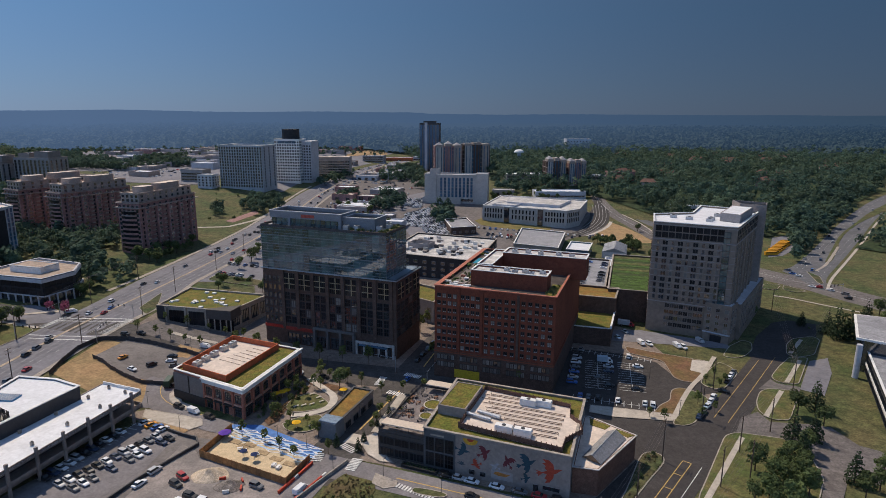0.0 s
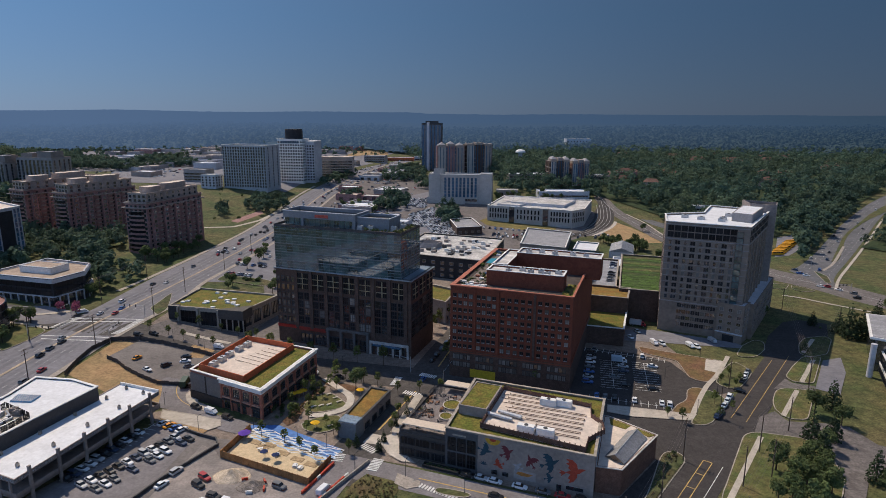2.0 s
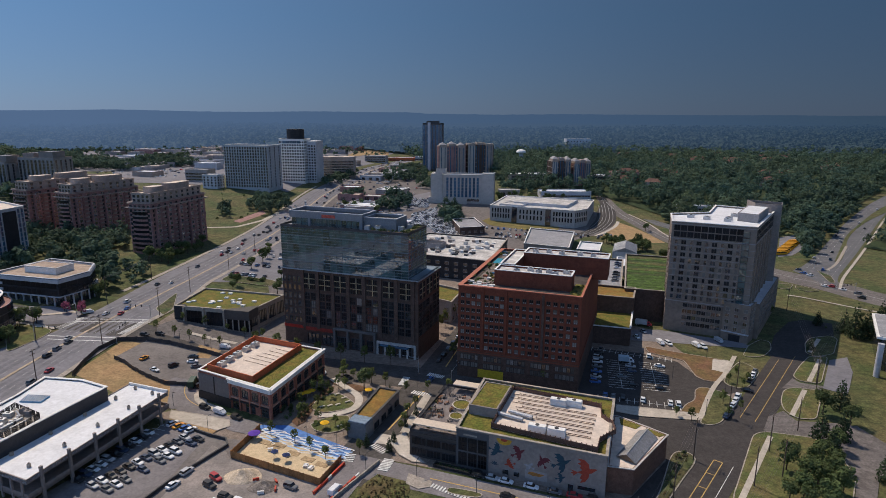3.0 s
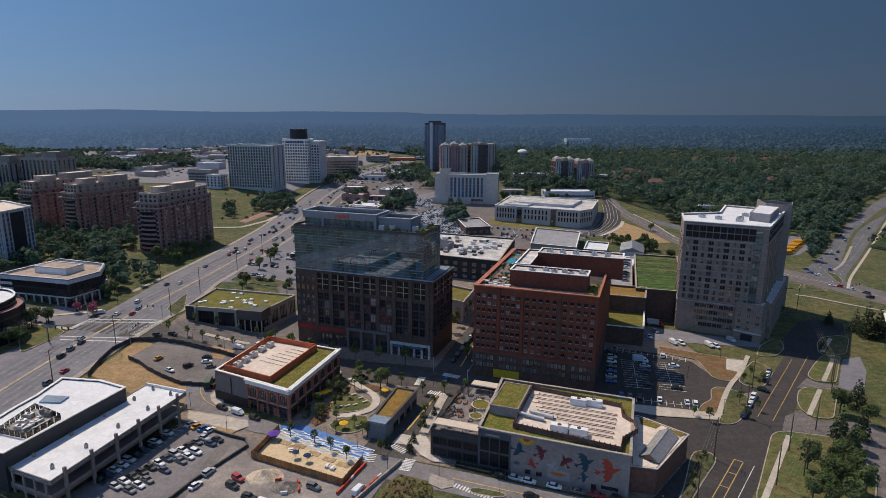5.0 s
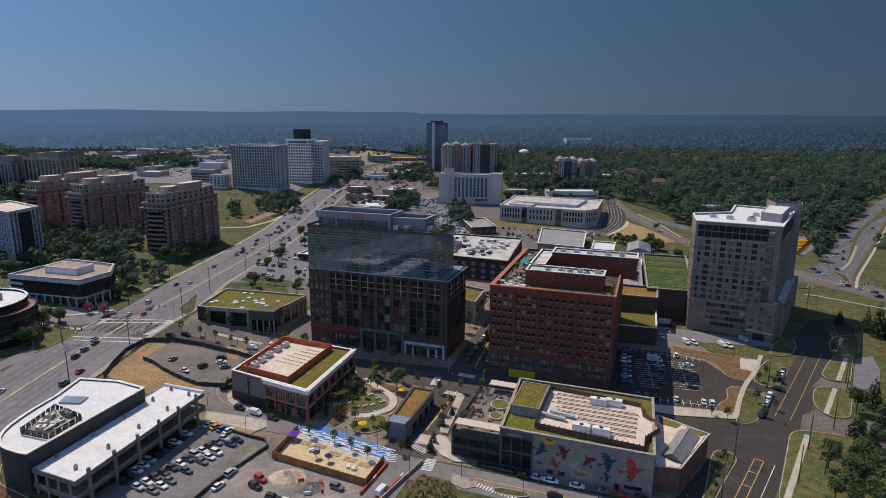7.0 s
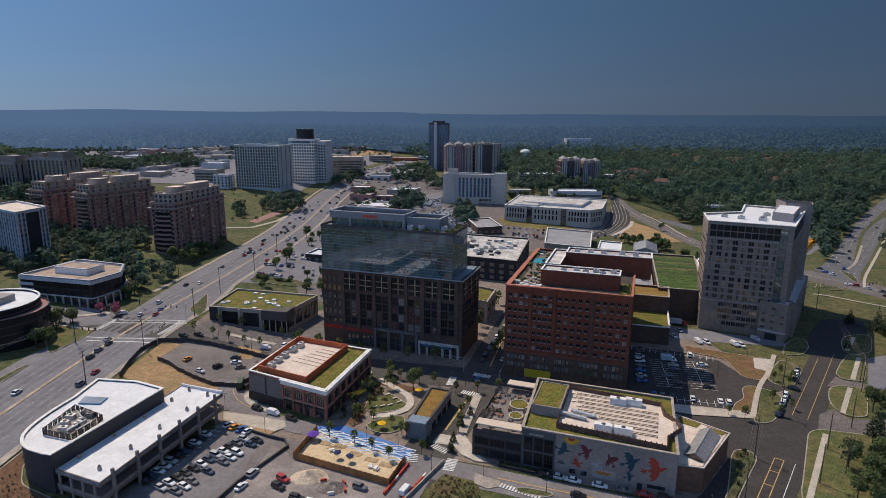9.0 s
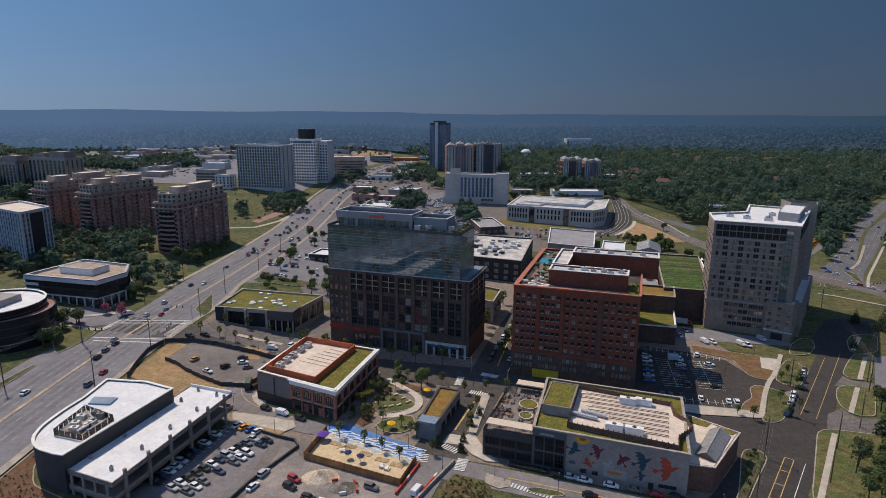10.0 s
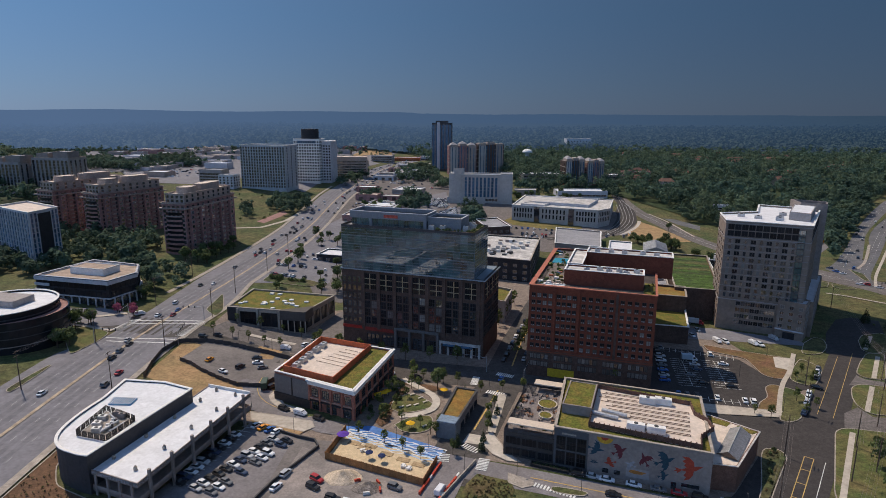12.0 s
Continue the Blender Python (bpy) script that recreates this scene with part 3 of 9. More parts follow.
def windows(parent, p, q, z0, step, floors, mesh, cols, name="window", left=0.0, right=0.0, skip=(), out=0.0, limit=300):
    """Rows of windows on the wall that runs from p to q, counter-clockwise round the house."""
    d = Vector((q[0] - p[0], q[1] - p[1]))
    n, turn = d.length, math.atan2(d.y, d.x)
    u = d / n
    made, rnd = 0, random.Random(int(n * 10) + floors)
    for f in range(floors):
        for c in range(cols):
            if (c, f) in skip or made >= limit:
                continue
            s = left + (n - left - right) * (c + 0.5) / cols
            at = Matrix.Translation((p[0] + u.x * s + u.y * out, p[1] + u.y * s - u.x * out, z0 + f * step)) @ Matrix.Rotation(turn, 4, "Z")
            part(name, rnd.choice(mesh) if isinstance(mesh, list) else mesh, None, parent, at=at)
            made += 1


def units(parent, spots, name="roof_unit", mat=None, size=(2.4, 1.6, 1.4), turn=0, label="grey metal roof unit"):
    """Small plant boxes on a roof, with a raised lid and a fan ring."""
    m = Mesh()
    w, d, h = size
    m.box(-w / 2, -d / 2, 0, w / 2, d / 2, h * 0.85, 0)
    m.box(-w / 2 + 0.1, -d / 2 + 0.1, h * 0.85, w / 2 - 0.1, d / 2 - 0.1, h, 0)
    m.tube((0, 0, h), (0, 0, h + 0.15), min(w, d) * 0.3, n=10, slot=1)
    me = m.data(name, mat or STEEL, DARK_STEEL)
    for x, y, z in spots:
        part(name, me, None, parent, label, at=pose(x, y, z, 0, 0, turn))


def at_uv(o, turn, u, v):
    c, s = math.cos(radians(turn)), math.sin(radians(turn))
    return (o[0] + u * c - v * s, o[1] + u * s + v * c)


def grilled(name, w, h, glass):
    """A dark window of two lights over a pair of pale ventilation grilles."""
    me = pane(name, w, h, DARK_BRICK, glass, nx=2, deep=0.14)
    bm = bmesh.new()
    bm.from_mesh(me)
    for x in (-w * 0.24, w * 0.24):
        made = bmesh.ops.create_cube(bm, size=1.0, matrix=Matrix.Translation((x, -0.1, 0.24)) @ Matrix.Diagonal((0.46, 0.12, 0.4, 1)))
        for f in {f for v in made["verts"] for f in v.link_faces}:
            f.material_index = 2
    bm.to_mesh(me)
    bm.free()
    me.materials.append(TAUPE)
    return me


# ---- the near buildings ----
GRID = -20.4
W_RES = [pane("window_pair", 1.7, 1.6, TAUPE, g, nx=2, deep=0.12) for g in (GLASS, GLASS, GLASS, GLASS, PALE_PANE)]
W_SMALL = [grilled("small_window", 1.5, 1.7, g) for g in (DEEP_GLASS,) * 6 + (PALE_PANE,)]
W_BASE = [pane("base_window", 1.2, 2.0, BLACK, g, nx=2, deep=0.14) for g in (GLASS, PALE_PANE, PALE_PANE, PALE_PANE)]
W_WIDE = pane("wide_window", 3.2, 2.2, DARK_STEEL, nx=3)
W_SHOP = pane("shop_window", 4.2, 3.6, DARK_STEEL, nx=3, nz=2)

# glass and brick office tower
O = (-86.5, 284.6)
tower, loc = building("office_tower", "dark brick office tower with a glass upper block", quad(O, GRID, 70.5, 27), 36.5, DARK_BRICK, GREY_ROOF, 0.6, cap=GREY_WALL)
tx, ty = tower.matrix_basis.translation.x, tower.matrix_basis.translation.y
lo = lambda u, v: (lambda p: (p[0] - tx, p[1] - ty))(at_uv(O, GRID, u, v))
rect = lambda u0, v0, u1, v1: [lo(u0, v0), lo(u1, v0), lo(u1, v1), lo(u0, v1)]
PALE_GREY = material("pale_grey_panel", (0.22, 0.23, 0.25), 0.7, 0.1)
part("podium_ledge", flat([lo(-0.6, -1.0), lo(71.3, -1.0), lo(71.3, 27.5), lo(-0.6, 27.5)], 37.4, thick=0.5), material("ledge_metal", (0.3, 0.36, 0.42), 0.4, 0.1, metal=0.4), tower)
part("glass_block", Mesh().prism(rect(0.6, -0.4, 66, 21.4), 36.6, 57.4), BLACK, tower)
PANEL = pane("glass_panel", 3.22, 3.86, material("mullion", (0.2, 0.23, 0.25), 0.5, 0.1), CURTAIN, nz=3, bar=0.05, deep=0.09)
for a, b, n in (((0.6, -0.45), (66, -0.45), 20), ((66.05, -0.4), (66.05, 21.4), 6)):
    windows(tower, lo(*a), lo(*b), 37.0, 4.08, 5, PANEL, n, "glass_panel")
for f in range(5):
    for dz in (0.0, 1.3, 2.9):
        part("floor_line", ring(rect(0.6, -0.45, 66.05, 21.4), 37.0 + 4.08 * f + dz, 37.0 + 4.08 * f + dz + (0.3, 0.12, 0.12)[(0.0, 1.3, 2.9).index(dz)], 0.16, 0.2), bpy.data.materials["mullion"], tower)
part("glass_block_roof", flat(rect(0.9, -0.1, 65.7, 21.1), 57.45), GREY_ROOF, tower)
part("glass_parapet", ring(rect(0.6, -0.4, 66, 21.4), 57.3, 58.4, 0.1, 0.25), DARK_STEEL, tower)
part("penthouse_glass", Mesh().prism(rect(4.2, 3.7, 41.5, 16.5), 57.3, 61.5), DEEP_GLASS, tower)
windows(tower, lo(4.2, 3.65), lo(41.5, 3.65), 57.9, 1, 1, pane("penthouse_window", 2.3, 3.2, bpy.data.materials["mullion"], CURTAIN, nx=2, bar=0.06, deep=0.1), 14, "penthouse_window")
part("penthouse_pier", Mesh().prism(rect(40.6, 2.9, 42, 4.4), 57.3, 61.4), PALE_GREY, tower)
part("penthouse_pier", Mesh().prism(rect(13.6, 2.9, 14.8, 3.7), 57.3, 61.4), PALE_GREY, tower)
part("penthouse", shell(rect(3.5, 3, 42, 17), 61.3, 63.0, 1.4), PALE_GREY, tower)
part("sign_bar", Mesh().prism(rect(21, 2.8, 28, 3.0), 62.0, 63.4), material("coral_sign", (0.5, 0.1, 0.07), 0.7), tower, "plain coral sign bar")
part("penthouse_roof", flat(rect(4, 3.5, 41.5, 16.5), 62.4), DARK_STEEL, tower)
part("penthouse_rim", ring(rect(3.5, 3, 42, 17), 64.4, 64.7, 0.15, 0.6), PALE_WALL, tower)
part("penthouse_rim", ring(rect(42, 5, 58, 17), 63.1, 63.4, 0.15, 0.6), PALE_WALL, tower)
part("roof_deck", flat(rect(8, 6, 20, 14), 62.75), GREY_WALL, tower)
part("roof_deck", flat(rect(24, 6, 37, 14), 62.75), TAUPE, tower)
part("terrace_bed", Mesh().prism(rect(46, 0.6, 64.5, 2.2), 57.4, 58.0), MULCH, tower)
part("terrace_bed", Mesh().prism(rect(62.5, 2.5, 65, 19), 57.4, 58.4), LAWN, tower)
part("lower_penthouse", shell(rect(42, 5, 58, 17), 57.3, 62.3, 0.8), PALE_GREY, tower)
part("lower_penthouse_roof", flat(rect(42.5, 5.5, 57.5, 16.5), 61.8), DARK_STEEL, tower)
W_OFF = [pane("office_window", 3.3, 3.3, DARK_STEEL, g, nx=3, nz=2) for g in (DEEP_GLASS,) * 7 + (GLASS, GLASS, PALE_PANE)]
CREAM = material("cream_mullion", (0.38, 0.31, 0.2), 0.8)
W_CROSS = pane("cross_window", 6.3, 7.6, DARK_STEEL, DEEP_GLASS, nx=6, nz=3, bar=0.1)
CROSS_BARS = [Mesh().box(*b).data("cross_bar", CREAM) for b in ((-0.22, -0.42, 0, 0.22, -0.2, 7.6), (-3.0, -0.4, 2.2, 3.0, -0.2, 2.55), (-3.0, -0.4, 4.9, 3.0, -0.2, 5.25))]
windows(tower, lo(11, 0), lo(68, 0), 10.6, 4.0, 4, W_OFF, 14, "office_window")
for a, b, n in (((10.6, 0), (69, 0), 7), ((70.5, 0.4), (70.5, 26.6), 3)):
    windows(tower, lo(*a), lo(*b), 27.8, 4.0, 1, W_CROSS, n, "cross_window")
    for bar_mesh in CROSS_BARS:
        windows(tower, lo(*a), lo(*b), 27.8, 4.0, 1, bar_mesh, n, "cross_bar")
windows(tower, lo(0, 0), lo(10.5, 0), 10.6, 4.0, 6, pane("narrow_window", 1.5, 2.6, DARK_STEEL), 4, "office_window")
windows(tower, lo(70.5, 0), lo(70.5, 27), 10.6, 4.0, 4, W_OFF, 6, "office_window")
windows(tower, lo(12, -0.1), lo(68, -0.1), 1.0, 4.0, 1, pane("shop_front", 6.2, 4.6, DARK_STEEL, nx=3, nz=2, bar=0.3, deep=0.4), 7, "shop_front")
PORTAL = material("portal_stone", (0.15, 0.142, 0.138), 0.85, 0.15)
for u in (28, 35, 42, 49):
    part("portal_pier", Mesh().prism(rect(u - 0.6, -1.4, u + 0.6, 0), -1, 9.2), PORTAL, tower)
part("portal_beam", Mesh().prism(rect(27.4, -1.4, 49.6, -0.05), 9.2, 10.2), PORTAL, tower)
pier = Mesh().box(-0.9, -0.55, 8.2, 0.9, 0, 36.6)
pier = pier.data("brick_pier", DARK_BRICK)
windows(tower, lo(7, 0), lo(72, 0), 0, 1, 1, pier, 8, "brick_pier")
part("sign_band", Mesh().prism(rect(0, -0.5, 10.5, -0.1), 7.6, 9.0), material("red_sign", (0.4, 0.03, 0.02), 0.6), tower, "plain red shop sign band")
part("sign_band", Mesh().prism(rect(12, -0.5, 27, -0.1), 7.2, 8.8), material("red_sign_dark", (0.3, 0.04, 0.03), 0.6), tower, "plain red shop sign band")
part("canopy", Mesh().prism(rect(52, -2.2, 66, -0.1), 4.9, 5.4), BLUE_GLASS, tower, "blue shop canopy")
for u in (50.2, 54.0, 57.8, 61.6, 65.4, 69.0):
    part("shop_pier", Mesh().prism(rect(u - 0.5, -0.75, u + 0.5, -0.1), -1, 6.4), LIGHT_ROOF, tower)
part("shop_fascia", Mesh().prism(rect(49.7, -0.8, 69.5, -0.1), 5.5, 6.6), LIGHT_ROOF, tower)
units(tower, [(*lo(u, v), 57.5) for u, v in ((45, 2.5), (50, 3), (60, 6), (62, 12), (60, 16))], size=(2.6, 2, 2.6), turn=GRID)

# red brick block
O2 = (-3.1, 243.5)
red, loc = building("brick_block", "red brick apartment and hotel block with roof terraces", quad(O2, -19.7, 50.4, 74), 39.4, RED_BRICK, material("dark_roof", (0.08, 0.065, 0.06), 0.9, 0.3, 1.0, 0.2), 0.7, cap=material("rust_cap", (0.42, 0.15, 0.1), 0.8, 0.15))
tx2, ty2 = red.matrix_basis.translation.x, red.matrix_basis.translation.y
lo2 = lambda u, v: (lambda p: (p[0] - tx2, p[1] - ty2))(at_uv(O2, -19.7, u, v))
rect2 = lambda u0, v0, u1, v1: [lo2(u0, v0), lo2(u1, v0), lo2(u1, v1), lo2(u0, v1)]
for u0, u1, n in ((0.8, 10.0, 4), (11.2, 19.8, 4), (21.0, 34.8, 5), (36.2, 49.8, 5)):
    windows(red, lo2(u0, 0), lo2(u1, 0), 13.2, 3.15, 8, W_SMALL, n)
part("painted_board", Mesh().prism(rect2(9, -0.35, 20, -0.2), 0.8, 4.4), material("yellow_board", (0.5, 0.38, 0.03), 0.8, 0.15), red, "yellow painted board at street level")
part("rust_band", ring(rect2(0, 0, 50.4, 74), 11.2, 11.7, 0.3, 0.4), material("rust_band", (0.22, 0.07, 0.04), 0.85, 0.15), red)
for k in range(5):
    windows(red, lo2(1.2 + 10 * k, -0.2), lo2(9.0 + 10 * k, -0.2), 5.0, 3.3, 2, W_BASE, 5)
windows(red, lo2(0, 74), lo2(0, 0), 12.0, 3.2, 8, W_RES, 18)
part("stone_base", ring(rect2(0, 0, 50.4, 74), -3, 12.0, 0.15, 0.4), DARK_BRICK, red)
for u in (10.6, 20.4, 35.5):
    part("brick_pilaster", Mesh().prism(rect2(u - 0.5, -0.5, u + 0.5, 0), 12, 39.4), DARK_BRICK if u > 30 else RED_BRICK, red)
part("string_course", ring(rect2(0, 0, 50.4, 74), 12.0, 12.5, 0.25, 0.4), RED_BRICK, red)
for z, (u0, v0, u1, v1) in ((45.8, (13, 8.5, 45, 18)), (46.3, (13, 18, 19.5, 48)), (47.6, (19.5, 37, 57, 48))):
    part("upper_storey", shell(rect2(u0, v0, u1, v1), 38, z - 0.7, 0.7), RED_BRICK, red)
    part("upper_roof", flat(rect2(u0 + 0.4, v0 + 0.4, u1 - 0.4, v1 - 0.4), z - 0.6), LIGHT_ROOF, red)
    part("roof_rim", ring(rect2(u0, v0, u1, v1), z, z + 0.25, 0.15, 0.7), WHITE_TRIM, red)
RUST_POT = material("rust_planter", (0.3, 0.1, 0.06), 0.8, 0.2)
part("terrace_deck", flat(rect2(4, 2, 12, 70), 39.6), material("terrace_pavers", (0.2, 0.17, 0.15), 0.9, 0.3, 1.2, 0.3), red)
for i in range(40):
    u, v = random.uniform(2, 12), random.uniform(2, 68)
    if 42 < v < 56:
        continue
    part("planter", Mesh().box(-0.9, -0.7, 0, 0.9, 0.7, random.uniform(0.4, 0.9)), random.choice((SEDUM, SEDUM, WHITE_TRIM, CONCRETE, LAWN, LEAF, RUST_POT, BLUE_GLASS)), red, at=pose(*lo2(u, v), 39.6, 0, 0, -19.7))
for i in range(8):
    part("deck_sofa", Mesh().box(-1.2, -0.5, 0, 1.2, 0.5, 0.5), WHITE_TRIM, red, at=pose(*lo2(5 + (i % 4) * 2.6, 3 + (i // 4) * 2.4), 39.65, 0, 0, random.uniform(-40, 40)))
part("wide_cap", Mesh().prism(rect2(-0.3, -0.3, 1.7, 74), 40.0, 40.45), bpy.data.materials["rust_cap"], red)
part("wide_cap", Mesh().prism(rect2(1.7, -0.3, 24, 1.3), 40.0, 40.45), bpy.data.materials["rust_cap"], red)
part("pool", flat(rect2(3, 44, 11, 54), 39.75), material("pool_water", (0.05, 0.3, 0.4), 0.1, 0.1), red, "small turquoise roof pool")
part("green_corner", flat(rect2(45.5, 3, 49.5, 20), 39.7), SEDUM, red)
units(red, [(*lo2(u, v), 45.2) for u, v in ((22, 11), (27, 14.5), (31, 12), (35, 14), (38, 11), (42, 15))] + [(*lo2(u, v), 47.0) for u, v in ((24, 42), (30, 43), (36, 42), (44, 43), (50, 42))], turn=-19.7)

# grey apartment tower by the diagonal road
GT = [(106.2, 301.8), (140.7, 285.0), (178, 338), (152, 356), (137, 330), (114.2, 325.5)]
grey, loc = building("apartment_tower", "tall grey panel apartment tower with a white roof", GT, 56.4, material("warm_grey_panel", (0.26, 0.207, 0.17), 0.85, 0.14, 0.6, 0.08), WHITE_ROOF, 0.8, cap=WHITE_TRIM)
W_DARK = [pane("dark_window", 2.3, 2.0, GREY_WALL, g, nx=2, deep=0.1) for g in (DEEP_GLASS, DEEP_GLASS, GLASS, GLASS, GLASS, PALE_PANE)]
W_SLIM = [pane("slim_window", 1.25, 2.0, GREY_WALL, g, deep=0.1) for g in (DEEP_GLASS, GLASS, GLASS, PALE_PANE)]
W_TOP = pane("top_window", 2.7, 2.6, DARK_STEEL, DEEP_GLASS, nx=2, deep=0.12)
for c in range(9):
    windows(grey, loc[0], loc[1], 17.6, 3.15, 10, W_DARK if c % 2 else W_SLIM, 1, left=0.9 + 3.55 * c, right=38.37 - 4.45 - 3.55 * c)
windows(grey, loc[0], loc[1], 49.6, 3.3, 2, W_TOP, 10, left=1, right=5.5)
windows(grey, loc[0], loc[1], 3.6, 3.3, 4, W_DARK, 8, left=8.5, right=12)
for f in range(10):
    part("spandrel_band", ring(loc, 20.1 + 3.15 * f, 20.3 + 3.15 * f, 0.08, 0.2), TAUPE, grey)
windows(grey, loc[1], loc[2], 4.2, 3.15, 14, W_DARK, 11)
windows(grey, loc[1], loc[2], 49.6, 3.3, 2, W_TOP, 14)
windows(grey, loc[5], loc[0], 4.0, 3.15, 15, W_SMALL, 4)
windows(grey, loc[0], loc[1], 17.2, 3.15, 12, pane("corner_window", 3.0, 2.7, DARK_STEEL, CURTAIN, nx=2), 1, left=32.2, right=2.4)
for z in (48.6, 55.9):
    part("string_course", ring(loc, z, z + 0.35, 0.2, 0.45), TAUPE, grey)
for k in range(7):
    a, b = [loc[1][c] + (loc[2][c] - loc[1][c]) * (k + 0.5) / 7 for c in (0, 1)], Vector((loc[2][0] - loc[1][0], loc[2][1] - loc[1][1])).normalized()
    w = (b.y, -b.x)
    part("pilaster", Mesh().prism([(a[0] - b.x * 0.9, a[1] - b.y * 0.9), (a[0] - b.x * 0.9 + w[0] * 0.6, a[1] - b.y * 0.9 + w[1] * 0.6), (a[0] + b.x * 0.9 + w[0] * 0.6, a[1] + b.y * 0.9 + w[1] * 0.6), (a[0] + b.x * 0.9, a[1] + b.y * 0.9)], -3, 48.6), bpy.data.materials["warm_grey_panel"], grey)
part("string_course", ring(loc, 16.0, 16.5, 0.25, 0.5), TAUPE, grey)
gx, gy = grey.matrix_basis.translation.x, grey.matrix_basis.translation.y
low_wing = [(x - gx, y - gy) for x, y in ((130, 288), (139.5, 280), (146, 287.5), (143.5, 290), (137, 295))]
part("corner_wing", shell(low_wing, -4, 18.5, 0.8), bpy.data.materials["warm_grey_panel"], grey)
part("corner_wing_roof", flat(inset(low_wing, 0.4), 18.5), PALE_WALL, grey)
windows(grey, low_wing[0], low_wing[1], 5.5, 3.3, 4, W_RES, 3)
windows(grey, low_wing[1], low_wing[2], 5.5, 3.3, 4, W_RES, 2)
side_podium = [(x - gx, y - gy) for x, y in ((144.4, 289.4), (147.6, 286.8), (185.5, 339.5), (180, 343))]
part("side_podium", shell(side_podium, -4, 17.6, 0.6), bpy.data.materials["warm_grey_panel"], grey)
part("side_podium_roof", flat(inset(side_podium, 0.3), 17.6), PALE_WALL, grey)
windows(grey, side_podium[1], side_podium[2], 4.0, 3.3, 4, W_DARK, 14)
part("entrance", Mesh().prism([(x - gx, y - gy) for x, y in ((132.6, 285.4), (136.6, 282), (136.9, 282.5), (132.9, 285.9))], -1, 3.4), BLACK, grey)
part("entrance_hood", Mesh().prism([(x - gx, y - gy) for x, y in ((129.6, 287.6), (139.4, 279.4), (140, 280.2), (130.2, 288.4))], 4.2, 4.8), PALE_WALL, grey)
pent = [(x - gx, y - gy) for x, y in ((142, 308), (149, 301), (168, 327), (160, 334))]
part("penthouse", shell(pent, 56, 60.5, 0.3), TAUPE, grey)
part("penthouse_roof", flat(inset(pent, 0.3), 60.6), WHITE_ROOF, grey)
rear = [(x - gx, y - gy) for x, y in ((166, 338), (177.5, 331.4), (183.5, 341.5), (169, 353))]
part("rear_crown", shell(rear, -4, 60.2, 1.0), GREY_WALL, grey)
units(grey, [(x - gx, y - gy, 56.4) for x, y in ((128, 312), (136, 306), (139, 311), (147, 322), (122, 318))], size=(3.5, 2.5, 1.6), turn=-26)

# store with orange roof screens
OS = [(-104.7, 222), (-72.2, 204.3), (-60.4, 243), (-93.5, 257)]
store, loc = building("corner_store", "low brick store with orange roof screens and a white cornice", OS, 11.2, material("store_brick", (0.4, 0.16, 0.11), 0.9, 0.2, 3.0, 0.1), SEDUM, 0.6, cap=WHITE_TRIM)
sx, sy = store.matrix_basis.translation.x, store.matrix_basis.translation.y
scr = [(x - sx, y - sy) for x, y in ((-101.5, 222.8), (-80.5, 211.6), (-69.5, 244.2), (-92.2, 254))]
part("roof_screen", ring(scr, 11.2, 13.8, 0.0, 0.3), ORANGE, store, "orange metal roof screen")
part("inner_roof", flat(inset(scr, 0.4), 11.5), TAN_ROOF, store)
part("grey_end", Mesh().prism([(x - sx, y - sy) for x, y in ((-104.9, 221.8), (-90, 213.6), (-89.8, 214.2), (-104.5, 222.2))], -1, 10.8), material("dark_taupe", (0.2, 0.18, 0.17), 0.85, 0.12), store)
BRICK_TRIM = material("pale_brick_trim", (0.46, 0.27, 0.2), 0.9, 0.15, 2.0, 0.2)
STORE_BASE = material("dark_shopfront", (0.05, 0.042, 0.04), 0.7, 0.2)
corner = (-89.9 - sx, 213.9 - sy)
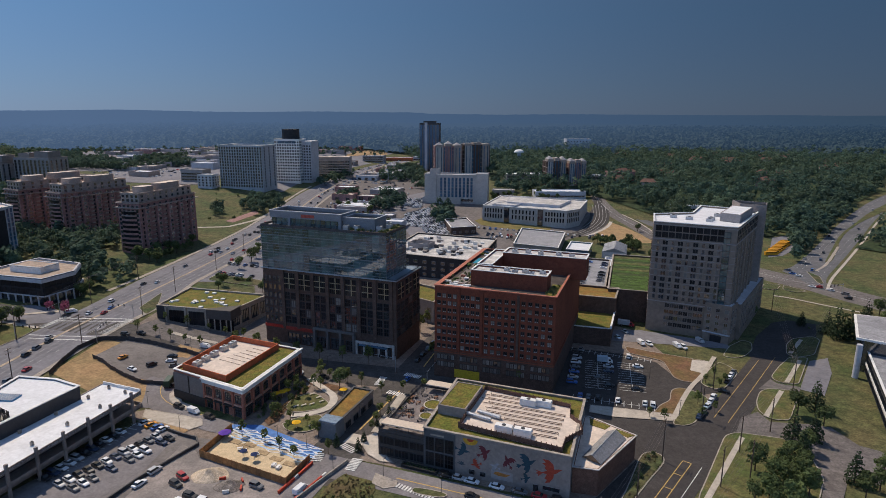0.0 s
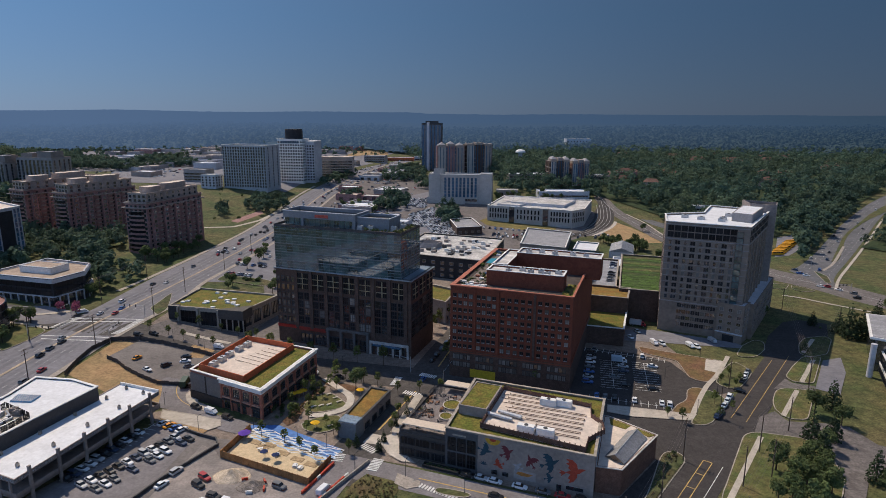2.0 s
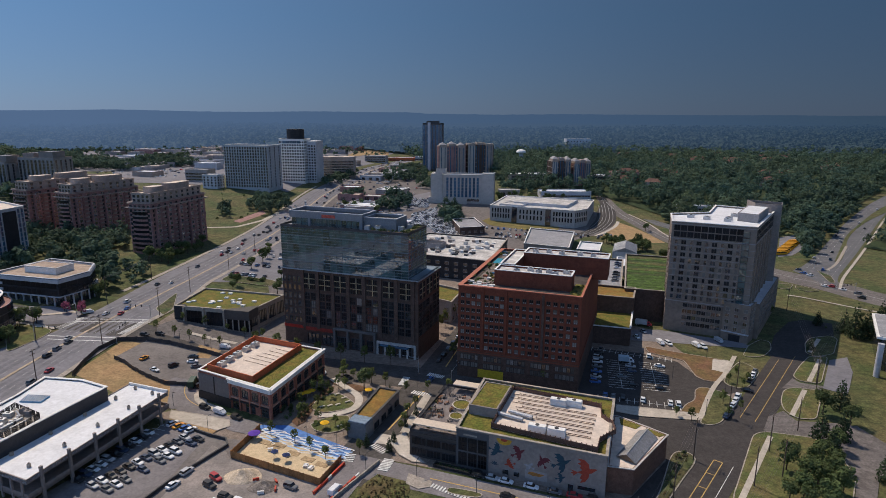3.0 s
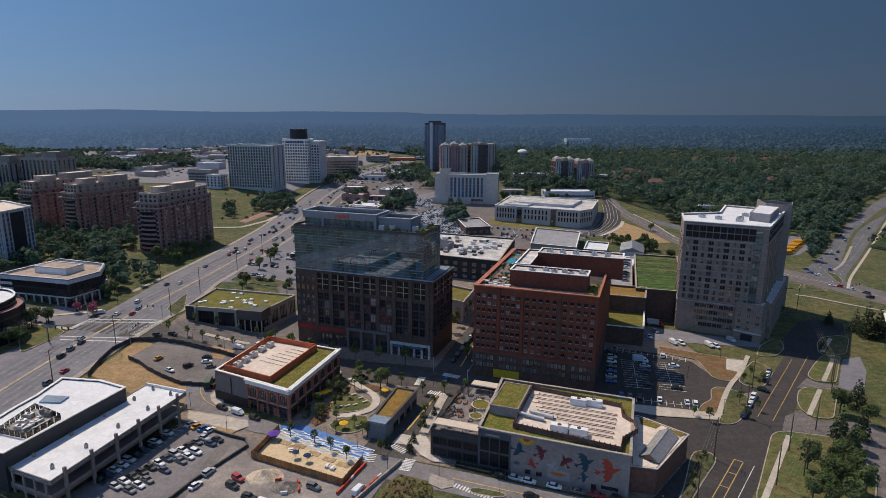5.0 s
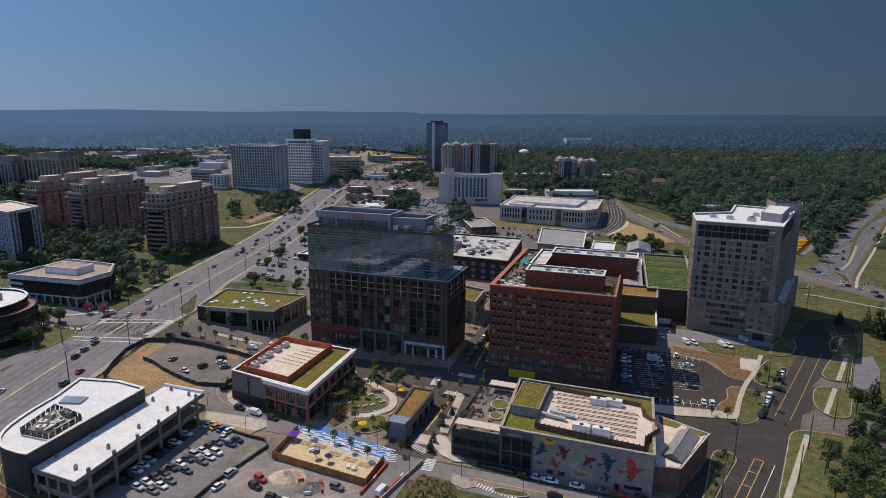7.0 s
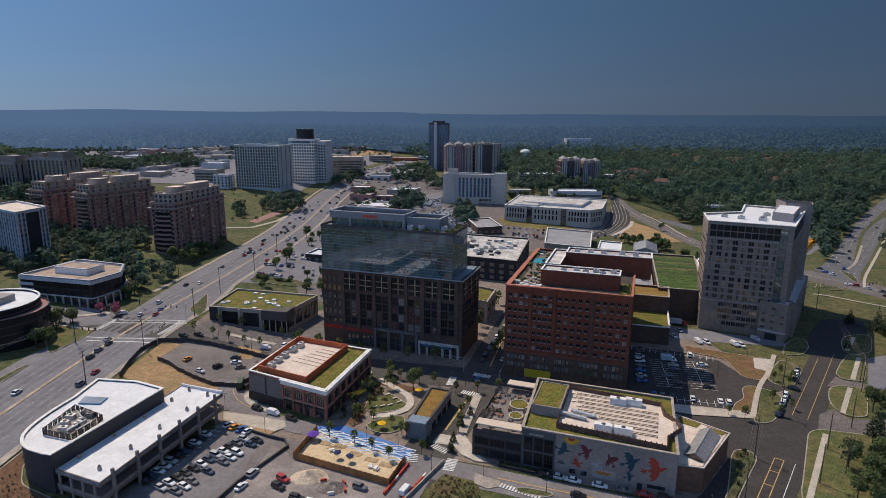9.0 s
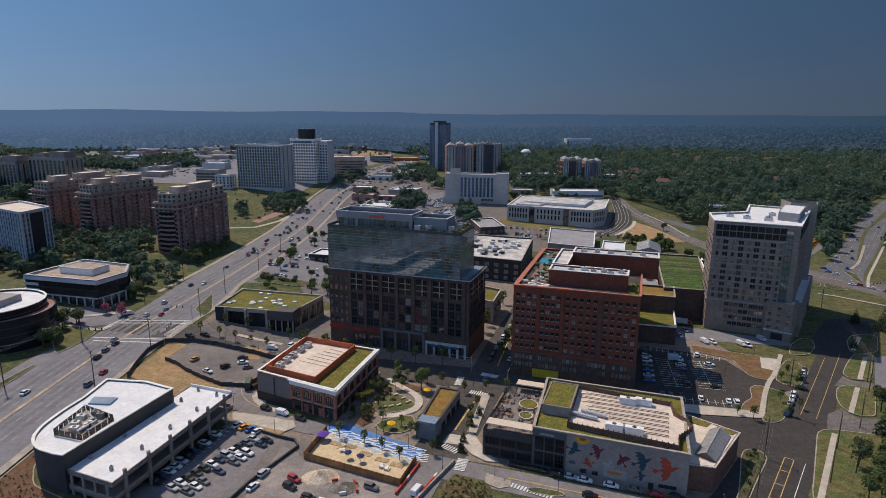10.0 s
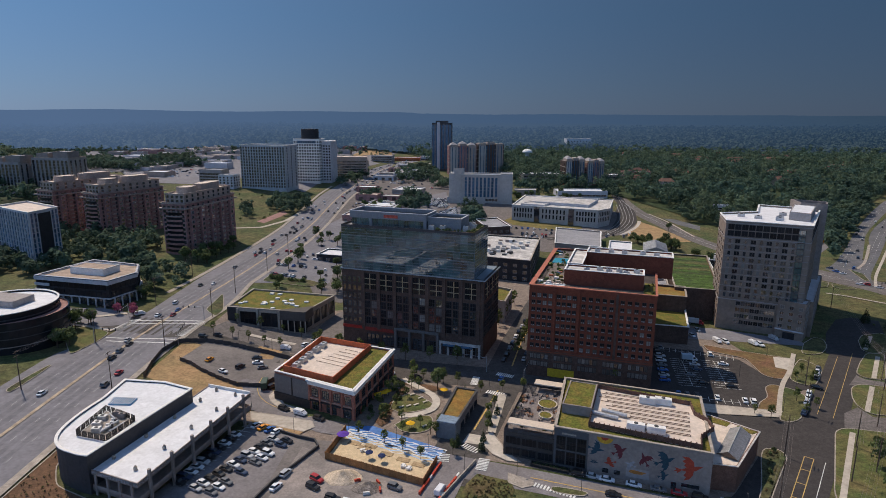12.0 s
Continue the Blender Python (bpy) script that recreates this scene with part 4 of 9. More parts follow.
for a, b, n in ((corner, loc[1], 4), (loc[1], loc[2], 7)):
    w = math.hypot(b[0] - a[0], b[1] - a[1])
    bay = w / n
    windows(store, a, b, 0, 1, 1, Mesh().box(-0.4, -0.5, -1, 0.4, 0, 10.4).data("pilaster", bpy.data.materials["store_brick"]), n + 1, "pilaster", left=-bay / 2, right=-bay / 2)
    windows(store, a, b, 0, 1, 1, Mesh().box(-w / 2 - 0.2, -0.42, 4.5, w / 2 + 0.2, 0, 5.1).data("lintel_band", BRICK_TRIM), 1, "lintel_band")
    windows(store, a, b, 0, 1, 1, Mesh().box(-w / 2 - 0.5, -0.75, 10.2, w / 2 + 0.5, 0, 11.5).box(-w / 2 - 0.9, -1.1, 11.5, w / 2 + 0.9, 0, 12.0).data("cornice", WHITE_TRIM), 1, "cornice")
    windows(store, a, b, 0, 1, 1, Mesh().box(-bay * 0.4, -1.1, 3.9, bay * 0.4, -0.2, 4.15).data("awning", STORE_BASE), n, "awning")
    arch = Mesh()
    ring_pts = [(math.cos(q), math.sin(q)) for q in np.linspace(0, math.pi, 9)]
    for (c0, s0), (c1, s1) in zip(ring_pts, ring_pts[1:]):
        arch.poly([(1.35 * c0, -0.3, 8.5 + 0.75 * s0), (1.75 * c0, -0.3, 8.5 + 1.15 * s0), (1.75 * c1, -0.3, 8.5 + 1.15 * s1), (1.35 * c1, -0.3, 8.5 + 0.75 * s1)])
        arch.poly([(1.35 * c0, -0.3, 8.5 + 0.75 * s0), (1.35 * c1, -0.3, 8.5 + 0.75 * s1), (1.35 * c1, 0, 8.5 + 0.75 * s1), (1.35 * c0, 0, 8.5 + 0.75 * s0)])
        arch.poly([(1.75 * c0, -0.3, 8.5 + 1.15 * s0), (1.75 * c0, 0, 8.5 + 1.15 * s0), (1.75 * c1, 0, 8.5 + 1.15 * s1), (1.75 * c1, -0.3, 8.5 + 1.15 * s1)])
    windows(store, a, b, 0, 1, 1, arch.data("window_arch", BRICK_TRIM), n, "window_arch")
windows(store, (-89.9 - sx, 213.9 - sy), loc[1], 5.6, 3, 1, pane("arched_window", 2.6, 3.0, DARK_STEEL, nx=3, nz=3), 4, "window")
windows(store, (-89.9 - sx, 213.9 - sy), loc[1], 0.4, 3, 1, W_SHOP, 3, "shop_window")
windows(store, loc[1], loc[2], 5.6, 3, 1, pane("arched_window", 2.6, 3.0, DARK_STEEL, nx=3, nz=3), 7, "window")
windows(store, loc[1], loc[2], 0.4, 3, 1, W_SHOP, 7, "shop_window")
part("grey_base", Mesh().prism([(x - sx, y - sy) for x, y in ((-105.2, 221.6), (-90, 213.2), (-89.8, 213.7), (-104.8, 222.0))], -1, 3.6), STORE_BASE, store)
part("grey_seam", Mesh().prism([(x - sx, y - sy) for x, y in ((-97.6, 217.5), (-97.2, 217.3), (-97.1, 217.6), (-97.5, 217.8))], 3.6, 10.8), STORE_BASE, store)
units(store, [(x - sx, y - sy, 11.5) for x, y in ((-97, 226), (-95.5, 231), (-94, 236), (-92, 242), (-90, 247))], size=(3.2, 2.2, 2.0), turn=70)

# store with the painted wall
MS = [(-5.6, 174.1), (37.3, 157.6), (49.5, 193.6), (5.6, 210.2)]
mural, loc = building("painted_store", "two-storey store with birds painted on its long grey wall", MS, 13.2, GREY_WALL, SEDUM, 0.5, cap=CONCRETE)
mx, my = mural.matrix_basis.translation.x, mural.matrix_basis.translation.y
lm = lambda u, v: (lambda p: (p[0] - mx, p[1] - my))(at_uv((-5.6, 174.1), -21, u, v))
rm = lambda u0, v0, u1, v1: [lm(u0, v0), lm(u1, v0), lm(u1, v1), lm(u0, v1)]
well = [lm(10, 4.5)] + [(x - mx, y - my) for x, y in ((35.1, 160.4), (37.3, 166), (43.4, 171), (44, 176), (41.7, 181), (43.2, 187.7))] + [lm(10, 33)]
part("plant_deck", flat(well, 13.6), TAN_ROOF, mural)
RUST_SCREEN = material("rust_screen", (0.16, 0.09, 0.07), 0.8)
part("deck_screen", ring(well, 13.3, 15.1, 0.0, 0.12), RUST_SCREEN, mural)
for a, b in zip(well, well[1:] + well[:1]):
    n = max(1, round(math.hypot(b[0] - a[0], b[1] - a[1]) / 1.6))
    for i in range(n):
        x, y = a[0] + (b[0] - a[0]) * i / n, a[1] + (b[1] - a[1]) * i / n
        part("screen_post", Mesh().box(x - 0.13, y - 0.13, 13.3, x + 0.13, y + 0.13, 15.5), RUST_SCREEN, mural)
part("stair_head", shell(rm(0.5, 11, 10, 30), 13, 16.2, 0.3), GREY_WALL, mural)
part("stair_head_roof", flat(rm(0.8, 11.3, 9.7, 29.7), 16.3), SEDUM, mural)
CANOPY = material("tan_canopy", (0.62, 0.52, 0.42), 0.8, 0.08)
part("terrace_block", Mesh().prism(rm(-16.5, 1, -0.05, 37), -1, 8.6), material("charcoal_boards", (0.075, 0.068, 0.065), 0.8, 0.2), mural)
part("terrace_floor", flat(rm(-16.3, 1.2, -0.2, 36.8), 8.75), material("terrace_paving", (0.22, 0.19, 0.18), 0.9, 0.2, 1.5, 0.4), mural)
part("canopy", Mesh().prism(rm(-15.5, 1.0, -0.5, 5), 11.4, 11.8), CANOPY, mural, "pale flat terrace canopy")
part("canopy", Mesh().prism(rm(-13, 33, 1.5, 37), 11.4, 11.8), CANOPY, mural, "pale flat terrace canopy")
side = [(x - mx, y - my) for x, y in ((38.6, 161), (45.7, 159.2), (62.8, 178.8), (50.6, 191.1), (48.9, 191.4))]
part("brick_wing", shell(side, -1, 8.4, 0.3), material("brown_brick", (0.2, 0.105, 0.075), 0.9, 0.22, 3.0, 0.1), mural)
part("wing_roof", flat(inset(side, 0.3), 8.6), TAN_ROOF, mural)
SEAM_ROOF = material("seam_roof", (0.27, 0.27, 0.28), 0.6, 0.2)
ridge = Mesh()
for (x0, y0), (x1, y1), (x2, y2) in (((42.4, 165.9), (47.1, 161.5), (44.6, 163.2)), ((54.1, 181), (58.8, 176.4), (56, 178.4))):
    ridge.v += [(x0 - mx, y0 - my, 8.9), (x1 - mx, y1 - my, 8.9), (x2 - mx, y2 - my, 11)]
ridge.f, ridge.m = [(1, 4, 5, 2), (0, 2, 5, 3), (0, 1, 2), (3, 5, 4)], [0, 0, 1, 1]
part("gable_roof", ridge, (SEAM_ROOF, material("gable_boards", (0.2, 0.15, 0.11), 0.8, 0.2)), mural, "grey standing-seam gable roof with a brown end")
for k in range(15):
    s = (k + 0.5) / 15
    foot = [Vector(ridge.v[a]) + (Vector(ridge.v[a + 3]) - Vector(ridge.v[a])) * s for a in (0, 1, 2)]
    up = Vector((0, 0, 0.02))
    part("roof_seam", Mesh().tube(foot[1] + up, foot[2] + up, 0.03, n=4).tube(foot[0] + up, foot[2] + up, 0.03, n=4), SEAM_ROOF, mural)
part("ridge_cap", Mesh().tube(Vector(ridge.v[2]), Vector(ridge.v[5]), 0.14, n=6), LIGHT_ROOF, mural)
part("roof_planting", flat([(x - mx, y - my) for x, y in ((50.4, 190), (49.6, 185.5), (53.6, 182.4), (56, 184.6))], 8.75), SEDUM, mural)
part("roof_planting", flat([(x - mx, y - my) for x, y in ((57.4, 182.9), (56.4, 181.6), (59.6, 177.3), (62, 178.6))], 8.75), SEDUM, mural)
part("white_eave", ring(side, 8.5, 8.75, 0.3, 0.5), LIGHT_ROOF, mural)
windows(mural, lm(0.6, -0.12), lm(10.2, -0.12), 1.5, 5.2, 2, pane("loft_window", 2.6, 4.2, BLACK, DEEP_GLASS, nx=3, nz=3), 3, "window")
units(mural, [(*lm(u, v), 13.7) for u, v in ((27, 27), (32, 28), (24, 7), (30, 7))], size=(5.5, 2.2, 2.2), turn=-21, mat=WHITE_TRIM)

# garage beside the highway
GH = [(-140.7, 156.3), (-127.3, 198.5), (-139, 204.2), (-154, 206.4)] + rounded([(-154.4, 192), (-156.6, 180), (-156.4, 168), (-151.4, 160.4), (-143.4, 156.9)], 2)
garage, loc = building("garage_store", "store with a curved white roof joined to an open parking deck", GH, 15.2, material("charcoal_panel", (0.055, 0.055, 0.06), 0.7, 0.15), WHITE_ROOF, 0.4, cap=WHITE_TRIM, base=0.0, sink=1)
qx, qy = garage.matrix_basis.translation.x, garage.matrix_basis.translation.y
gl = lambda pts: [(x - qx, y - qy) for x, y in pts]
deck = gl([(-141.4, 157.4), (-124.4, 150.1), (-109.2, 204.9), (-126.4, 211.4)])
deck = inset(deck, 0.05)
part("deck_roof", flat(deck, 10.6, thick=0.9), WHITE_ROOF, garage)
part("deck_parapet", ring(deck, 9.4, 10.9, 0.0, 0.3), GREY_WALL, garage)
part("end_parapet", Mesh().prism([deck[2], deck[3], (deck[3][0] + 0.2, deck[3][1] - 0.6), (deck[2][0] - 0.1, deck[2][1] - 0.6)], 10.6, 11.6), WHITE_TRIM, garage)
part("deck_floor", flat(deck, 5.2, thick=0.7), GREY_WALL, garage)
part("deck_rail", ring(deck, 4.4, 6.3, 0.0, 0.3), GREY_WALL, garage)
# black block added inside the open deck for its shaded depth
part("deck_core", Mesh().prism(inset(deck, 6), -1, 10), BLACK, garage)
col = Mesh().box(-0.4, -0.45, -1, 0.4, 0.3, 12.4).data("deck_column", GREY_WALL)
windows(garage, deck[1], deck[2], 0, 1, 1, col, 6, "deck_column")
col = Mesh().box(-0.4, -0.1, -1, 0.4, 0.3, 10).data("deck_column", GREY_WALL)
windows(garage, deck[0], deck[1], 0, 1, 1, col, 4, "deck_column")
units(garage, [(x - qx, y - qy, 10.6) for x, y in ((-137, 163), (-133, 175), (-129, 187), (-125, 199), (-122, 207), (-128, 157), (-124.5, 168), (-121, 180), (-117, 192), (-114, 203))], "vent_stub", CONCRETE, (0.8, 0.8, 1.3), label="short concrete vent stub")
BRONZE = material("bronze_louvre", (0.035, 0.03, 0.027), 0.7, 0.2)
mech = gl([(-150, 168), (-139.5, 164.5), (-136.5, 176.5), (-149, 183.5)])
for a, b in zip(mech, mech[1:] + mech[:1]):
    n = int(math.hypot(b[0] - a[0], b[1] - a[1]) / 2.1)
    turn = math.degrees(math.atan2(b[1] - a[1], b[0] - a[0]))
    for i in range(n):
        s = (i + 0.5) / n
        rack = Mesh().box(-1.0, -0.05, 0, -0.9, 0.05, 2.2)
        for k in range(9):
            rack.box(-0.9, -0.03, 0.2 + 0.22 * k, 0.9, 0.03, 0.36 + 0.22 * k)
        part("louvre_panel", rack, BRONZE, garage, at=pose(a[0] + (b[0] - a[0]) * s, a[1] + (b[1] - a[1]) * s, 15.2, 0, 0, turn))
part("plant_floor", flat(inset(mech, 0.3), 15.5), CONCRETE, garage)
units(garage, [(x - qx, y - qy, 15.5) for x, y in ((-145, 170), (-146.5, 173.4), (-147, 177.5))], size=(2.6, 1.9, 1.4), mat=STEEL)
units(garage, [(x - qx, y - qy, 15.5) for x, y in ((-141.5, 178.4), (-143.8, 180))], size=(2.2, 1.8, 1.6), mat=GREY_WALL)
for (x0, y0), (x1, y1), r in (((-143, 168), (-141, 175), 0.45), ((-140.5, 168.5), (-138.6, 174), 0.35), ((-142.4, 176), (-146, 179.6), 0.3)):
    part("duct", Mesh().tube((x0 - qx, y0 - qy, 16.3), (x1 - qx, y1 - qy, 16.3), r, n=8), STEEL, garage, "silver air duct")
for i in range(7):
    a = (-143.4 + 0.8 * (i % 3) - qx, 170 + 1.1 * i - qy)
    part("plant_unit", Mesh().box(a[0] - 0.5, a[1] - 0.4, 15.5, a[0] + 0.5, a[1] + 0.4, 16.3 + 0.2 * (i % 3)), (WHITE_TRIM, STEEL, DARK_STEEL)[i % 3], garage)
part("skylight", Mesh().prism(gl([(-150.5, 187.6), (-143.1, 187.1), (-142.8, 191.6), (-151.1, 192.5)]), 15.2, 15.7), material("sky_blue_glass", (0.12, 0.3, 0.5), 0.15, 0.15), garage, "blue slatted skylight")
for i in range(13):
    s = (i + 0.5) / 13
    part("skylight_slat", Mesh().prism(gl([(-150.5 + 7.4 * s - 0.12, 187.6 - 0.5 * s), (-150.5 + 7.4 * s + 0.12, 187.6 - 0.5 * s), (-151.1 + 8.3 * s + 0.12, 192.5 - 0.9 * s), (-151.1 + 8.3 * s - 0.12, 192.5 - 0.9 * s)]), 15.6, 15.85), PALE_WALL, garage)

# bank with a planted roof
BK = [(-148.5, 303.5), (-107.5, 294.5), (-96.5, 323), (-144.5, 336)]
bank, loc = building("planted_roof_bank", "low stone bank with tall dark windows and a planted roof", BK, 9.2, material("bank_stone", (0.36, 0.31, 0.26), 0.9, 0.15), SEDUM, 0.6, cap=CONCRETE)
front_at = lambda s, out=0.0: (loc[0][0] + (loc[1][0] - loc[0][0]) * s - 0.21 * out, loc[0][1] + (loc[1][1] - loc[0][1]) * s - 0.98 * out)
windows(bank, front_at(0.13), front_at(0.68), 0.9, 5, 1, pane("tall_window", 8.6, 7.0, BLACK, DEEP_GLASS, nx=4, nz=2), 2, "window")
for s in (0.13, 0.4, 0.68):
    part("stone_fin", Mesh().prism([front_at(s - 0.012), front_at(s - 0.012, 0.9), front_at(s + 0.012, 0.9), front_at(s + 0.012)], -2, 9.6), bpy.data.materials["bank_stone"], bank)
part("entrance_hood", Mesh().prism([front_at(0.7, 1.6), front_at(1.03, 1.6), front_at(1.03, -9), front_at(0.7, 0.2)], 5.4, 10.3), material("dark_taupe_panel", (0.085, 0.075, 0.07), 0.7, 0.15), bank, "dark panelled hood over the corner entrance")
part("entrance_glass", Mesh().prism([front_at(0.71, 0.3), front_at(1.01, 0.3), front_at(1.01, -2), front_at(0.71, -0.1)], -2, 5.4), DEEP_GLASS, bank)
for s in (0.72, 0.8, 0.88, 0.96, 1.02):
    part("entrance_post", Mesh().prism([front_at(s - 0.006, 1.4), front_at(s + 0.006, 1.4), front_at(s + 0.006, 0.9), front_at(s - 0.006, 0.9)], -2, 5.4), CONCRETE, bank)
part("dark_corner", Mesh().prism([(loc[0][0] - 0.3, loc[0][1] - 0.3), (loc[0][0] + 5, loc[0][1] - 1.4), (loc[0][0] + 5.4, loc[0][1] + 2), (loc[0][0], loc[0][1] + 4)], -3, 9.9), BLACK, bank)
windows(bank, loc[1], loc[2], 0.9, 5, 1, pane("tall_window", 5.2, 6.6, BLACK, nx=4, nz=2), 4, "window")
for i in range(18):
    u, v = random.uniform(0.08, 0.92), random.uniform(0.1, 0.9)
    p = [loc[0][k] * (1 - u) * (1 - v) + loc[1][k] * u * (1 - v) + loc[2][k] * u * v + loc[3][k] * (1 - u) * v for k in (0, 1)]
    part("skylight", Mesh().box(-1.1, -0.8, 0, 1.1, 0.8, 0.7), WHITE_TRIM, bank, at=pose(*p, 9.2, 0, 0, -12))

# kiosk between the lawn and the shopping street
KI = [(-42.2, 192.4), (-36.2, 190), (-26.3, 216.6), (-34.3, 219.7)]
kiosk, loc = building("kiosk", "small dark pavilion with a dry planted roof", KI, 5.4, GREY_WALL, SEDUM_DRY, 0.25, cap=DARK_STEEL)
windows(kiosk, loc[1], loc[2], 0.6, 3, 1, W_WIDE, 5, "window")
kx, ky = kiosk.matrix_basis.translation.x, kiosk.matrix_basis.translation.y
part("glass_head", Mesh().prism([(x - kx, y - ky) for x, y in ((-42.7, 192.2), (-36, 189.6), (-34, 194.6), (-40.8, 197.2))], 0, 5.9), material("slate_blue_wall", (0.15, 0.17, 0.19), 0.6, 0.12), kiosk, "slate end block with a glazed roof")
part("glazed_roof", Mesh().prism(inset([(x - kx, y - ky) for x, y in ((-42.7, 192.2), (-36, 189.6), (-34, 194.6), (-40.8, 197.2))], 0.25), 5.9, 6.3), material("roof_glazing", (0.25, 0.32, 0.4), 0.15, 0.2, 3.0, 0.8, spec=0.8), kiosk)


# ---- the far buildings ----
W_FAR = pane("far_window", 1.7, 1.7, BLACK, deep=0.15)
W_FAR_BIG = pane("far_window_large", 2.6, 2.0, TAUPE, deep=0.2)


def slab(name, label, outline, h, wall, roof, floors, counts, mesh, z0=2.5, rim=0.9, cap=None, base=None, step=None, limit=300):
    b, loc = building(name, label, outline, h, wall, roof, rim, cap=cap, sink=8, base=base)
    step = step or (h - z0) / floors
    for e, n in enumerate(counts):
        if n:
            windows(b, loc[e], loc[(e + 1) % len(loc)], z0, step, floors, mesh, n, limit=limit)
    return b, loc


def strips(b, p, q, z0, z1, cols, w, frame_mat, glass, left=0.0, right=0.0, step=3.2):
    """Tall window strips that run over all the floors of a wall, a bar at each floor."""
    n = max(2, int((z1 - z0) / step))
    windows(b, p, q, z0, 1, 1, pane("window_strip", w, z1 - z0, frame_mat, glass, nz=n, bar=0.3, deep=0.25), cols, "window_strip", left, right)


def ribbons(b, p, q, z0, step, floors, h, frame_mat, glass=None):
    """One ribbon of windows for each floor of a wall."""
    n = math.hypot(q[0] - p[0], q[1] - p[1])
    windows(b, p, q, z0, step, floors, pane("ribbon_window", n - 2.4, h, frame_mat, glass or GLASS, nx=max(2, int(n / 3.5)), bar=0.25, deep=0.2), 1, "ribbon_window")


def apartments(o, turn, w, d, h):
    top = h - 6.4
    b, loc = slab("apartment_house", "rose brick apartment house with a stepped pale top", quad(o, turn, w, d), top, ROSE_BRICK, BUFF_BRICK, 11, (5, 10, 0, 0), W_FAR, cap=BUFF_BRICK)
    bx, by = b.matrix_basis.translation.x, b.matrix_basis.translation.y
    q = lambda u, v: (lambda c: (c[0] - bx, c[1] - by))(at_uv(o, turn, u, v))
    r = lambda u0, v0, u1, v1: [q(u0, v0), q(u1, v0), q(u1, v1), q(u0, v1)]
    upper = r(1.6, 2.2, w - 1.6, d - 2.2)
    part("upper_storey", shell(upper, top, h, 0.6), BUFF_BRICK, b)
    part("upper_roof", flat(inset(upper, 0.4), h), TAN_ROOF, b)
    part("cornice", ring(upper, h + 0.3, h + 0.9, 0.4, 0.7), BUFF_BRICK, b)
    windows(b, upper[0], upper[1], top + 1.0, 3.0, 2, W_FAR, 4)
    windows(b, upper[1], upper[2], top + 1.0, 3.0, 2, W_FAR, 9)
    for z in (top - 3.4, top):
        part("string_course", ring(loc, z, z + 0.6, 1.9 if z < top else 0.9, 2.1 if z < top else 1.1), BUFF_BRICK, b)
    for k in range(5):
        v = d * (k + 0.5) / 5
        part("bay", Mesh().prism(r(w - 0.1, v - 2.6, w + 1.6, v + 2.6), -5, top - 3.4), ROSE_BRICK, b)
        windows(b, q(w + 1.6, v - 2.6), q(w + 1.6, v + 2.6), 2.5, top / 11, 10, W_FAR_BIG, 1)
    deck = Mesh().box(-1.5, -1.3, 0, 1.5, 0, 0.25).box(-1.5, -1.3, 0.25, 1.5, -1.22, 1.1).data("balcony", BUFF_BRICK)
    for v in (d * 0.2, d * 0.4, d * 0.6, d * 0.8):
        windows(b, q(w, v - 1.6), q(w, v + 1.6), 2.2, top / 11, 10, deck, 1, "balcony")
    for v0, v1, z in ((0.14, 0.38, 4.2), (0.44, 0.86, 4.8)):
        top_room = [q(w / 2 + w * 0.3 * math.cos(a) * min(1, abs(1.25 / max(0.3, abs(math.cos(a))))), d * (v0 + v1) / 2 + d * (v1 - v0) / 2 * math.copysign(abs(math.sin(a)) ** 0.5, math.sin(a))) for a in np.linspace(0, 2 * math.pi, 20, endpoint=False)]
        part("penthouse", shell(top_room, h, h + z, 0.3), BUFF_BRICK, b)
        part("penthouse_roof", flat(inset(top_room, 0.2), h + z), TAN_ROOF, b)
    # stepped round balconies at the near end
    for k in range(3):
        tier = [q(w / 2 + (w * 0.46 - k) * math.cos(a), 2.6 + (4.6 - 1.1 * k) * math.sin(a)) for a in np.linspace(math.pi, 2 * math.pi, 14)] + [q(w * 0.96 - k, 4), q(w * 0.04 + k, 4)]
        part("end_terrace", Mesh().prism(tier, top - 9.0 + 3.2 * k, top - 8.5 + 3.2 * k), BUFF_BRICK, b)
    bay = [q(w / 2 + w * 0.4 * math.cos(a), 1.5 + 3.4 * math.sin(a)) for a in np.linspace(math.pi, 2 * math.pi, 12)]
    part("end_bay", shell(bay, -5, top - 9.0, 0.4), ROSE_BRICK, b)
    for f in range(9):
        part("bay_window", ring(bay, 2.4 + f * top / 11, 4.2 + f * top / 11, 0.08, 0.3), DEEP_GLASS, b)
    return b


apartments((-235, 437), -15, 18.5, 62, 43.5)
apartments((-319, 489), -28, 19, 60, 42)
apartments((-365, 506), -25, 19, 70, 42)

